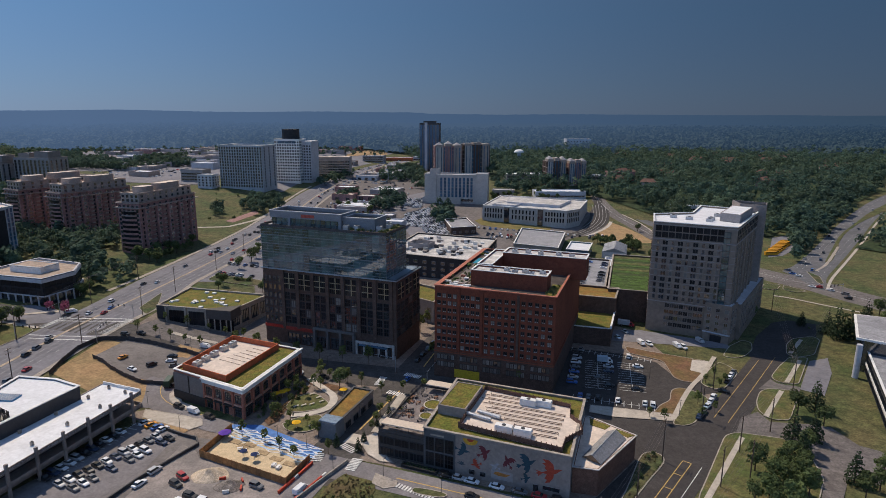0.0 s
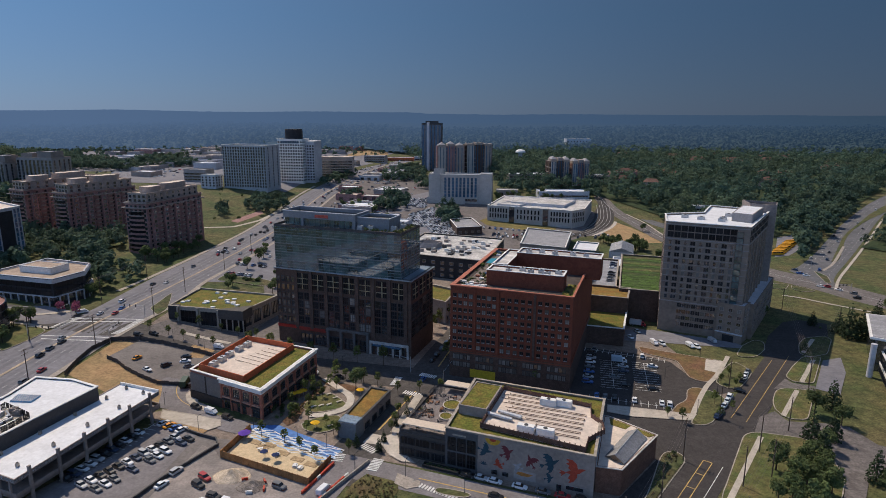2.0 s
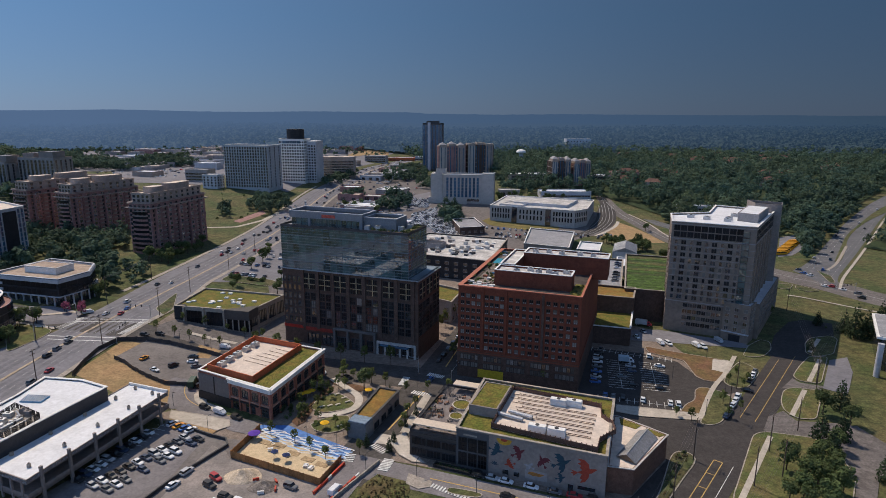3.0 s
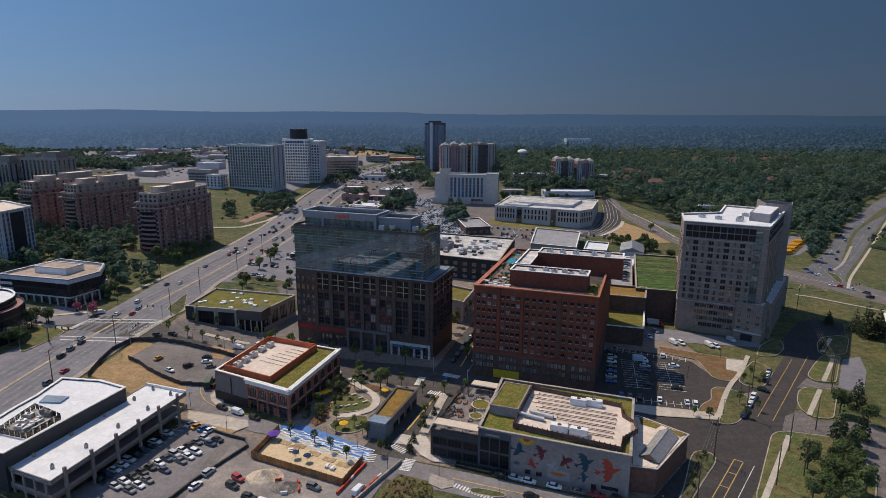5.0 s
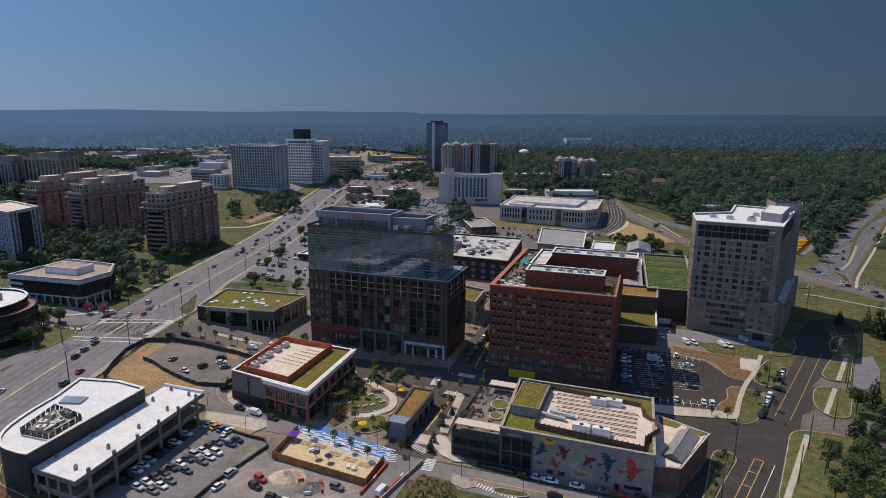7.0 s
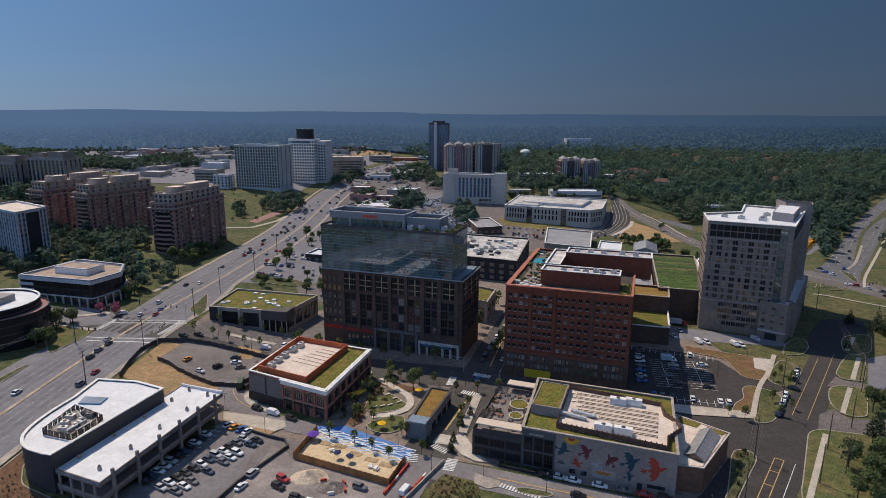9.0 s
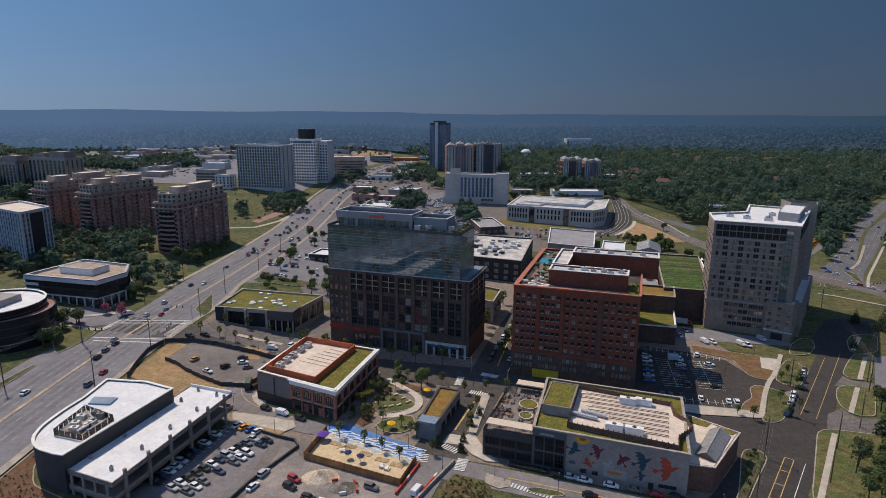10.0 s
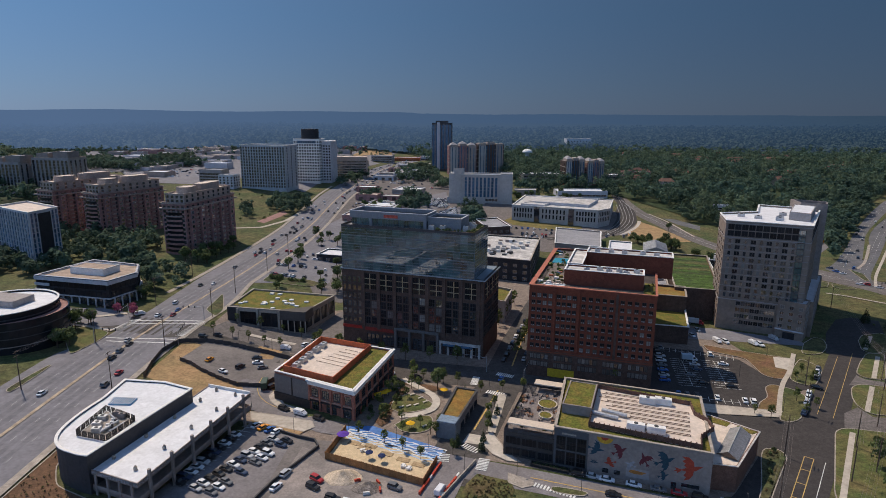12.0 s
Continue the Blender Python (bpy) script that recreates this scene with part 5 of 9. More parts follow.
navy, loc = slab("office_block", "white ribbed office block with dark blue glass", [(-340, 419), (-300, 391), (-296, 416), (-333, 443)], 35, PALE_WALL, TAN_ROOF, 10, (13, 0, 0, 0), pane("strip_window", 2.3, 3.0, PALE_WALL, BLUE_GLASS, deep=0.4), cap=WHITE_TRIM)
part("dark_panel", Mesh().prism([(lambda q: (loc[1][0] + (loc[2][0] - loc[1][0]) * q[0] + 0.25 * q[1], loc[1][1] + (loc[2][1] - loc[1][1]) * q[0]))(q) for q in ((0.3, 0), (0.3, 1), (0.72, 1), (0.72, 0))], -4, 34), BLACK, navy)
for a, b in ((0.02, 0.28), (0.74, 0.98)):
    p0 = [loc[1][k] * (1 - a) + loc[2][k] * a for k in (0, 1)]
    p1 = [loc[1][k] * (1 - b) + loc[2][k] * b for k in (0, 1)]
    windows(navy, p0, p1, 2.5, 3.25, 10, pane("strip_window", 2.0, 3.0, PALE_WALL, BLUE_GLASS, deep=0.4), 2)
O1 = [(-258, 325), (-213, 312.5), (-206, 330), (-213, 348), (-245, 360)]
low, loc = slab("office_pavilion", "low office pavilion with dark glass under a pale flat roof", O1, 13.0, BLACK, material("gravel_roof", (0.4, 0.31, 0.245), 0.9, 0.2, 1.0, 0.15), 3, (0, 0, 0, 0, 0), W_FAR, cap=PALE_WALL)
part("roof_band", ring(loc, 11.6, 13.6, 0.5, 1.0), PALE_WALL, low)
column = Mesh().box(-0.3, -1.3, -2, 0.3, -0.7, 4.4).data("column", PALE_WALL)
for a, b, n in ((0, 1, 9), (1, 2, 4), (2, 3, 4)):
    ribbons(low, loc[a], loc[b], 4.7, 3.9, 2, 2.9, BLACK, DEEP_GLASS)
    ribbons(low, loc[a], loc[b], 0.5, 3.9, 1, 3.2, BLACK, GLASS)
    windows(low, loc[a], loc[b], 0, 1, 1, column, n, "column")
part("floor_line", ring(loc, 4.0, 4.5, 0.9, 1.2), PALE_WALL, low)
for z in (5.4, 8.6):
    part("end_band", Mesh().prism([(loc[0][0] - 0.6, loc[0][1] - 0.5), (loc[0][0] + 8.6, loc[0][1] - 3.0), (loc[0][0] + 8.6, loc[0][1] - 2.2), (loc[0][0] - 0.6, loc[0][1] + 0.5)], z, z + 1.4), PALE_WALL, low)
bx, by = low.matrix_basis.translation.x, low.matrix_basis.translation.y
part("penthouse", shell(quad((-243 - bx, 332 - by), -16, 22, 12), 13, 16.5, 0.3), WHITE_TRIM, low)
part("penthouse_roof", flat(quad((-243 - bx, 332 - by), -16, 22, 12), 16.4), bpy.data.materials["gravel_roof"], low)

disc = [(-236 + 21 * math.cos(a), 268 + 21 * math.sin(a)) for a in np.linspace(0, 2 * math.pi, 40, endpoint=False)]
drum, loc = building("round_office", "round dark glass office with a white roof rim", disc, 15, DEEP_GLASS, WHITE_ROOF, 0.8, cap=WHITE_TRIM)
for f in range(4):
    part("floor_band", ring(loc, 2.2 + 3.6 * f, 2.7 + 3.6 * f, 0.12, 0.3), DARK_STEEL, drum)
part("penthouse", Mesh().prism(quad((-14, -2), -10, 22, 12), 15, 18), TAUPE, drum)
lower_drum = [(4.6 + 21.5 * math.cos(a), -1.5 + 21.5 * math.sin(a)) for a in np.linspace(0, 2 * math.pi, 40, endpoint=False)]
part("lower_drum", shell(lower_drum, -4, 12.2, 0.7), DEEP_GLASS, drum)
part("drum_terrace", flat(inset(lower_drum, 0.4), 12.2), ROSE_BRICK, drum)
for f in range(3):
    part("floor_band", ring(lower_drum, 2.2 + 3.6 * f, 2.6 + 3.6 * f, 0.12, 0.3), GREY_WALL if f == 0 else DARK_STEEL, drum)

hosp, loc = building("pale_block", "pale stone slab block with blue window strips", quad((-19.5, 698), -9, 70, 20), 31, STONE_WALL, GREY_ROOF, 0.9, cap=WHITE_TRIM, sink=8)
strips(hosp, loc[0], loc[1], 6.5, 28.5, 9, 2.5, STONE_WALL, BLUE_GLASS, 16, 15)
ribbons(hosp, [loc[0][k] * 0.78 + loc[1][k] * 0.22 for k in (0, 1)], [loc[0][k] * 0.2 + loc[1][k] * 0.8 for k in (0, 1)], 1.5, 1, 1, 3.0, WHITE_TRIM)
strips(hosp, loc[0], loc[1], 4, 30, 3, 1.0, STONE_WALL, GLASS, 1, 56)
strips(hosp, loc[0], loc[1], 10, 30, 2, 1.0, STONE_WALL, GLASS, 58, 2)
hb = (hosp.matrix_basis.translation.x, hosp.matrix_basis.translation.y)
hq = lambda u, v, w, d: [(x - hb[0], y - hb[1]) for x, y in quad(at_uv((-19.5, 698), -9, u, v), -9, w, d)]
for u, w, z in ((-1.0, 13.5, 32.0), (57.5, 13.5, 32.6)):
    part("end_block", shell(hq(u, -1.2, w, 22.4), -8, z, 0.8), STONE_WALL, hosp)
    part("end_roof", flat(inset(hq(u, -1.2, w, 22.4), 0.4), z), GREY_ROOF, hosp)
part("penthouse", shell(hq(4, 6, 11, 9), 31, 37, 0.5), STONE_WALL, hosp)
part("podium", shell(hq(-3, -5, 44, 6), -6, 6, 0.5), STONE_WALL, hosp)
part("podium_roof", flat(hq(-2.6, -4.6, 43, 5.2), 6), LIGHT_ROOF, hosp)
civic, loc = slab("civic_hall", "long white civic building with tall window strips", [(40.5, 612), (119, 577), (134, 590), (156, 652), (66, 688)], 14.0, STONE_WALL, LIGHT_ROOF, 2, (0, 7, 0, 0, 0), pane("tall_strip", 1.5, 4.1, STONE_WALL, DEEP_GLASS, deep=0.35), z0=3.0, cap=WHITE_TRIM)
TALL_STRIP = bpy.data.meshes["tall_strip"]
for a, b in ((0.02, 0.25), (0.35, 0.64), (0.75, 0.98)):
    windows(civic, *[[loc[0][k] * (1 - s) + loc[1][k] * s for k in (0, 1)] for s in (a, b)], 3.0, 5.5, 2, TALL_STRIP, 7)
civic_front = loc[:2]
white, loc = slab("white_tower", "white gridded office tower with a black drum on top", quad((-214, 783), -8, 33, 24), 54, WHITE_TRIM, GREY_ROOF, 14, (10, 6, 0, 0), W_FAR, cap=WHITE_TRIM)
part("crown", Mesh().prism([(1 + 11 * math.cos(a), 2 + 11 * math.sin(a)) for a in np.linspace(0, 6.283, 20, endpoint=False)], 54, 67), BLACK, white, "black drum on the tower top")
wing = quad((14, -4), -8, 14, 28)
part("rear_wing", Mesh().prism(wing, -6, 52), PALE_WALL, white)
windows(white, wing[0], wing[1], 2.5, 3.55, 13, W_FAR, 4)
windows(white, loc[0], loc[1], 49.6, 1, 1, pane("crown_window", 4.6, 3.0, WHITE_TRIM, BLUE_GLASS, nx=2, deep=0.2), 5, left=5, right=5, out=0.02)
grid, loc = slab("gridded_office", "pale office block with a dense grid of windows", quad((-265, 728), -16, 58, 30), 50, material("fin_concrete", (0.44, 0.45, 0.47), 0.85, 0.12), GREY_ROOF, 14, (17, 3, 0, 0), pane("grid_window", 2.1, 2.4, bpy.data.materials["fin_concrete"], GLASS, deep=0.4), cap=WHITE_TRIM)
cb = (civic.matrix_basis.translation.x, civic.matrix_basis.translation.y)
for pts, z in (([(66, 624), (116, 600), (136, 640), (74, 668)], 16.4), ([(50, 616), (72, 606), (84, 624), (64, 634)], 15.4)):
    top = [(x - cb[0], y - cb[1]) for x, y in pts]
    part("upper_hall", shell(top, 12, z, 0.5), PALE_WALL, civic)
    part("upper_roof", flat(inset(top, 0.4), z), LIGHT_ROOF, civic)
for k in (0.3, 0.7):
    a = [civic_front[0][c] * (1 - k) + civic_front[1][c] * k for c in (0, 1)]
    u = Vector((civic_front[1][0] - civic_front[0][0], civic_front[1][1] - civic_front[0][1])).normalized()
    part("glass_bay", Mesh().prism([(a[0] - u.x * 2.6, a[1] - u.y * 2.6), (a[0] - u.x * 2.6 + u.y * 0.7, a[1] - u.y * 2.6 - u.x * 0.7), (a[0] + u.x * 2.6 + u.y * 0.7, a[1] + u.y * 2.6 - u.x * 0.7), (a[0] + u.x * 2.6, a[1] + u.y * 2.6)], -4, 14.3), GLASS, civic)
tall, loc = building("dark_tower", "tall dark glass apartment tower far off", quad((-38, 1010), -5, 32, 30), 76, DARK_STEEL, GREY_ROOF, 0.9, sink=8)
strips(tall, loc[0], loc[1], 3, 74, 6, 3.6, TAUPE, BLUE_GLASS)
strips(tall, loc[1], loc[2], 3, 74, 3, 4.0, TAUPE, GLASS)
part("pale_edge", Mesh().prism(quad((-9, -16.2), -5, 4.5, 2), -6, 78), PALE_WALL, tall)
part("roof_room", shell(quad((-11, -8), -5, 20, 14), 76, 80, 0.3), DARK_STEEL, tall)
HIP_SLATE = material("hip_slate", (0.3, 0.29, 0.3), 0.7, 0.2)


def hip(outline, z, rise):
    """A hipped roof over four corners."""
    m = Mesh()
    mid = [((outline[a][0] + outline[b][0]) / 2, (outline[a][1] + outline[b][1]) / 2) for a, b in ((0, 1), (2, 3))]
    ends = [tuple(mid[e][c] * 0.72 + mid[1 - e][c] * 0.28 for c in (0, 1)) for e in (0, 1)]
    m.v = [(x, y, z) for x, y in outline] + [(x, y, z + rise) for x, y in ends]
    m.f, m.m = [(0, 1, 4), (1, 2, 5, 4), (2, 3, 5), (3, 0, 4, 5), (3, 2, 1, 0)], [0] * 5
    return m


for o, turn, w, d, h, wall, bays in (((-12, 935), 6, 42, 24, 48, ROSE_BRICK, 7), ((32, 948), 10, 42, 24, 50, DARK_BRICK, 7), ((136, 800), 5, 26, 24, 37, DARK_BRICK, 4), ((166, 806), 9, 24, 22, 34, ROSE_BRICK, 4)):
    twin, loc = building("brick_tower", "brick and glass apartment tower with a pale stepped top", quad(o, turn, w, d), h - 5, wall, GREY_ROOF, 0.9, cap=BUFF_BRICK, sink=8)
    strips(twin, loc[0], loc[1], 3, h - 6, bays, 2.6, wall, BLUE_GLASS)
    strips(twin, loc[3], loc[0], 3, h - 6, 3, 2.0, wall, GLASS)
    for f in range(int((h - 6) / 6.4)):
        part("floor_band", ring(loc, 5.6 + 6.4 * f, 6.3 + 6.4 * f, 0.3, 0.5), BUFF_BRICK, twin)
    tb = (twin.matrix_basis.translation.x, twin.matrix_basis.translation.y)
    tq = lambda u, v, ww, dd: [(x - tb[0], y - tb[1]) for x, y in quad(at_uv(o, turn, u, v), turn, ww, dd)]
    for k in range(3):
        u = w * (0.04 + 0.33 * k)
        z = h - 4 + (1.5, 3.0, 1.0)[k] + (0 if w > 30 else 1.0)
        part("bay", shell(tq(u, -1.4, w * 0.26, d * 0.7), -6, z, 0.4), (STONE_WALL, wall, BUFF_BRICK)[k], twin)
        part("bay_top", ring(tq(u, -1.4, w * 0.26, d * 0.7), z - 3.2, z + 0.5, 0.25, 0.6), BUFF_BRICK, twin)
        strips(twin, *tq(u, -1.4, w * 0.26, d * 0.7)[:2], 3, z - 2, 2, 1.3, (STONE_WALL, wall, BUFF_BRICK)[k], BLUE_GLASS)
        if wall is DARK_BRICK and w > 30 or k == 1 and w < 30:
            part("bay_roof", flat(tq(u + 0.3, -1.0, w * 0.26 - 0.6, d * 0.68), z), LIGHT_ROOF, twin)
            continue
        part("hip_roof", hip(tq(u - 0.4, -1.8, w * 0.26 + 0.8, d * 0.74), z + 0.5, 3.6), HIP_SLATE, twin)

# white tank dome and pale blocks that stand out of the woods
tank = thing("water_tank", "white domed water tank standing out of the woods", "water tank", pose(143.5, 1160, gz(143.5, 1160)))
drum = Mesh()
for a, b in ((0, 21), (9.6, 21), (9.6, 22.4), (8.2, 24.6), (5.4, 26.4), (0.2, 27.2)):
    drum.v += [(max(a, 4.0 if b < 21.5 else a) * math.cos(2 * math.pi * i / 20), max(a, 4.0 if b < 21.5 else a) * math.sin(2 * math.pi * i / 20), b) for i in range(20)]
for r in range(5):
    for i in range(20):
        j = (i + 1) % 20
        drum.f.append((20 * r + i, 20 * r + j, 20 * r + 20 + j, 20 * r + 20 + i))
        drum.m.append(0)
part("dome", drum, WHITE_TRIM, tank)
part("stem", Mesh().tube((0, 0, -2), (0, 0, 21), 4.0, n=16), PALE_WALL, tank)
slab("far_warehouse", "long pale warehouse beyond the woods", quad((336, 1680), 3, 68, 30), 32, PALE_WALL, LIGHT_ROOF, 2, (8, 0, 0, 0), W_FAR_BIG, z0=18)

CROPS = [material(n, c, 0.95, 0.4, 1.2, 0.2, tone=t, worn=0.4) for n, c, t in (("leafy_crop", (0.06, 0.11, 0.022), (0.05, 0.08, 0.024)), ("dark_crop", (0.036, 0.062, 0.02), (0.06, 0.07, 0.026)), ("young_crop", (0.085, 0.11, 0.03), (0.11, 0.085, 0.045)))]
# low buildings behind the two towers
MIDS = (
    ("shop_block", "dark shop block with a pale cluttered roof", [(-40, 415), (22, 388), (42, 462), (-20, 485)], 14, BLACK, LIGHT_ROOF, (10, 8)),
    ("shop_box", "plain grey shop box with a black roof edge", [(57, 478), (90, 462), (108, 526), (72, 545)], 7, GREY_WALL, GREY_ROOF, (0, 0)),
    ("planted_shop", "small stone shop with a planted roof", [(-21, 322), (-4.4, 309), (2.6, 332), (-14, 345)], 11, TAUPE, SEDUM, (3, 4)),
    ("roof_farm", "brown windowless block with rows of crops on its roof", [(89.8, 318), (112, 311), (141, 392), (115, 400)], 16.4, DARK_BRICK, MULCH, (0, 0)),
    ("parking_deck", "open roof parking deck behind the brick block", [(75, 331.5), (90.2, 325.5), (113.5, 400), (97, 406)], 12.5, DARK_BRICK, GREY_ROOF, (0, 0)),
    ("stair_block", "brown block with a dry planted roof", [(68, 309), (89.8, 302), (97, 321.5), (76, 329)], 15.6, DARK_BRICK, SEDUM_DRY, (0, 0)),
    ("loading_block", "low dark block with a planted roof beside the lot", [(60, 283), (81, 277), (90.5, 304), (69, 310)], 8, DARK_BRICK, SEDUM, (0, 0)),
    ("brick_house", "brown brick house with a flat roof behind the shops", [(8, 545), (31, 552), (24, 598), (2, 590)], 6, DARK_BRICK, GREY_ROOF, (4, 3)),
    ("shop_row", "pale low shops behind the brick block", [(112, 410), (150, 400), (158, 425), (120, 436)], 6, PALE_WALL, WHITE_ROOF, (6, 2)),
    ("shop_row", "dark low shops beside the far road", [(160, 428), (200, 410), (212, 430), (170, 450)], 5, BLACK, GREY_ROOF, (6, 2)),
    ("shop_row", "pale low shops behind the brick block", [(96, 462), (112, 456), (122, 485), (106, 492)], 6, BLUE_GLASS, WHITE_ROOF, (3, 3)),
    ("shop_row", "white-roofed shops among the trees beside the highway", [(-88, 735), (-58, 722), (-48, 752), (-78, 765)], 6, TAUPE, WHITE_ROOF, (0, 0)),
    ("shop_row", "brown shop with a white roof edge near the highway", [(-118, 655), (-84, 640), (-74, 672), (-104, 690)], 5, ROSE_BRICK, LIGHT_ROOF, (4, 2)),
    ("shop_row", "long white-roofed shops far up the highway", [(-88, 905), (-52, 890), (-44, 925), (-80, 940)], 6, PALE_WALL, WHITE_ROOF, (0, 0)),
    ("petrol_shop", "small dark shop with a pale canopy roof", [(-128, 445), (-104, 438), (-98, 456), (-122, 464)], 5, BLACK, WHITE_ROOF, (4, 2)),
    ("shop_row", "low white-roofed store beside the highway", [(-112, 640), (-80, 632), (-74, 668), (-106, 676)], 6, TAUPE, WHITE_ROOF, (5, 3)),
    ("shop_row", "low brown-roofed store beside the highway", [(-130, 600), (-95, 590), (-88, 625), (-122, 634)], 6, ROSE_BRICK, TAN_ROOF, (5, 3)),
    ("shop_row", "long grey-roofed store near the highway", [(-95, 880), (-50, 872), (-44, 935), (-88, 945)], 7, PALE_WALL, GREY_ROOF, (6, 4)),
)
for nm, label, outline, h, wall, roof, counts in MIDS:
    b, loc = slab(nm, label, outline, h, wall, roof, max(1, int(h / 4.5)), (*counts, 0, 0), W_FAR_BIG, z0=1.2, cap=CONCRETE if h > 10 else WHITE_TRIM)
    if nm == "shop_block":
        for i in range(60):
            u, v = random.uniform(-24, 26), random.uniform(-26, 26)
            c = at_uv((0, 0), -22, u, v)
            part("roof_unit", Mesh().box(-1.4, -1.0, 0, 1.4, 1.0, random.uniform(0.7, 2.2)), random.choice((STEEL, GREY_WALL, DARK_STEEL, WHITE_TRIM)), b, at=pose(*c, h, 0, 0, -22))
        part("stair_head", shell(quad((-26, -4), -22, 16, 12), h, h + 3.5, 0.3), TAUPE, b)
    if nm == "roof_farm":
        for i in range(16):
            s = (i + 0.5) / 16
            p0 = [loc[0][k] * (1 - s) + loc[3][k] * s for k in (0, 1)]
            p1 = [loc[1][k] * (1 - s) + loc[2][k] * s for k in (0, 1)]
            bed = Mesh()
            w = Vector((p1[0] - p0[0], p1[1] - p0[1])).normalized()
            a, c = (p0[0] + w.x, p0[1] + w.y), (p1[0] - w.x, p1[1] - w.y)
            bed.prism([a, c, (c[0] + 1.75, c[1] + 4.95), (a[0] + 1.75, a[1] + 4.95)], h, h + 0.2 + 0.08 * ((i * 7) % 3))
            part("crop_bed", bed, CROPS[0 if i < 6 else (1, 0, 2)[i % 3]], b)

shed, loc = building("metal_shed", "low shed with a ribbed grey gable roof", [(124, 462), (141, 456), (151, 486), (134, 492)], 5, PALE_WALL, GREY_ROOF, 0.2)
gable = Mesh()
gable.v = [(*loc[0], 5.2), (*loc[1], 5.2), (*loc[2], 5.2), (*loc[3], 5.2), ((loc[0][0] + loc[1][0]) / 2, (loc[0][1] + loc[1][1]) / 2, 8.4), ((loc[2][0] + loc[3][0]) / 2, (loc[2][1] + loc[3][1]) / 2, 8.4)]
gable.f, gable.m = [(1, 2, 5, 4), (3, 0, 4, 5), (0, 1, 4), (2, 3, 5)], [0] * 4
part("gable_roof", gable, material("ribbed_roof", (0.28, 0.29, 0.31), 0.5, 0.15, 3.0, 0.3, metal=0.3), shed)
for i in range(9):
    s = (i + 0.5) / 9
    for a, b in ((0, 3), (1, 2)):
        x0, y0 = [loc[a][k] + (loc[b][k] - loc[a][k]) * s for k in (0, 1)]
        x1, y1 = [gable.v[4][k] + (gable.v[5][k] - gable.v[4][k]) * s for k in (0, 1)]
        part("roof_rib", Mesh().tube((x0, y0, 5.3), (x1, y1, 8.45), 0.12, n=4), STEEL, shed)

# office at the edge of the lawns, with a white corner column
edge, loc = building("glass_office", "low dark glass office with white bands and a round white column", [(158, 197), (236, 150), (300, 238), (190, 258)], 8.5, BLACK, GREY_ROOF, 0.8, cap=WHITE_TRIM)
bx, by = edge.matrix_basis.translation.x, edge.matrix_basis.translation.y
part("white_band", ring(loc, 3.6, 4.8, 0.3, 0.6), WHITE_TRIM, edge)
windows(edge, loc[3], loc[0], 0.6, 4.6, 2, W_WIDE, 14)
upper = [(x - bx, y - by) for x, y in ((180, 250), (212, 226), (300, 238), (200, 282))]
part("upper_roof", Mesh().prism(upper, 14.6, 15.6), WHITE_TRIM, edge)
part("roof_top", Mesh().prism(inset(upper, 1.0), 15.5, 15.75), GREY_ROOF, edge)
part("upper_glass", Mesh().prism(inset(upper, 2), -2, 14.7), GLASS, edge)
part("column", Mesh().tube((177 - bx, 243 - by, -2), (177 - bx, 243 - by, 15), 1.2, n=24), PALE_WALL, edge, "round white column")

# far shops, houses and offices among the trees
rng = random.Random(5)
for i in range(34):
    u, v = rng.random(), rng.random()
    y = 900 + 560 * v
    x0, x1 = -330 - 0.36 * y + 120, -250 + 0.06 * (y - 900)
    x = x0 + (x1 - x0) * u
    w, d, h = rng.uniform(24, 70), rng.uniform(18, 34), rng.uniform(5, 9)
    slab("far_store", "low flat-roofed store of the far shopping strip", quad((x, y), rng.uniform(-14, -4), w, d), h, rng.choice((TAUPE, PALE_WALL, BUFF_BRICK, ROSE_BRICK)), rng.choice((WHITE_ROOF, WHITE_ROOF, TAN_ROOF, GREY_ROOF)), 1, (0, 0, 0, 0), W_FAR)
for x, y, w, d in ((-128, 700, 26, 16), (-100, 705, 22, 18), (-132, 745, 24, 18), (-122, 860, 30, 18), (-116, 905, 26, 20), (-108, 985, 34, 20), (-95, 1040, 40, 20), (-60, 1070, 40, 22), (-92, 560, 26, 18), (-60, 575, 22, 16), (-88, 500, 24, 16), (-240, 830, 40, 22), (-215, 905, 36, 24), (-205, 960, 40, 20), (-250, 1010, 56, 24), (-180, 1050, 30, 22), (-230, 1080, 44, 22), (20, 725, 30, 16), (60, 735, 26, 14), (-70, 610, 20, 14)):
    slab("low_store", "low flat-roofed store near the highway", quad((x, y), rng.uniform(-16, -6), w, d), rng.uniform(4.5, 7), rng.choice((TAUPE, PALE_WALL, BUFF_BRICK, ROSE_BRICK)), rng.choice((WHITE_ROOF, LIGHT_ROOF, TAN_ROOF, GREY_ROOF, LIGHT_ROOF)), 1, (int(w / 9), 0, 0, 0), W_SHOP, z0=0.4)
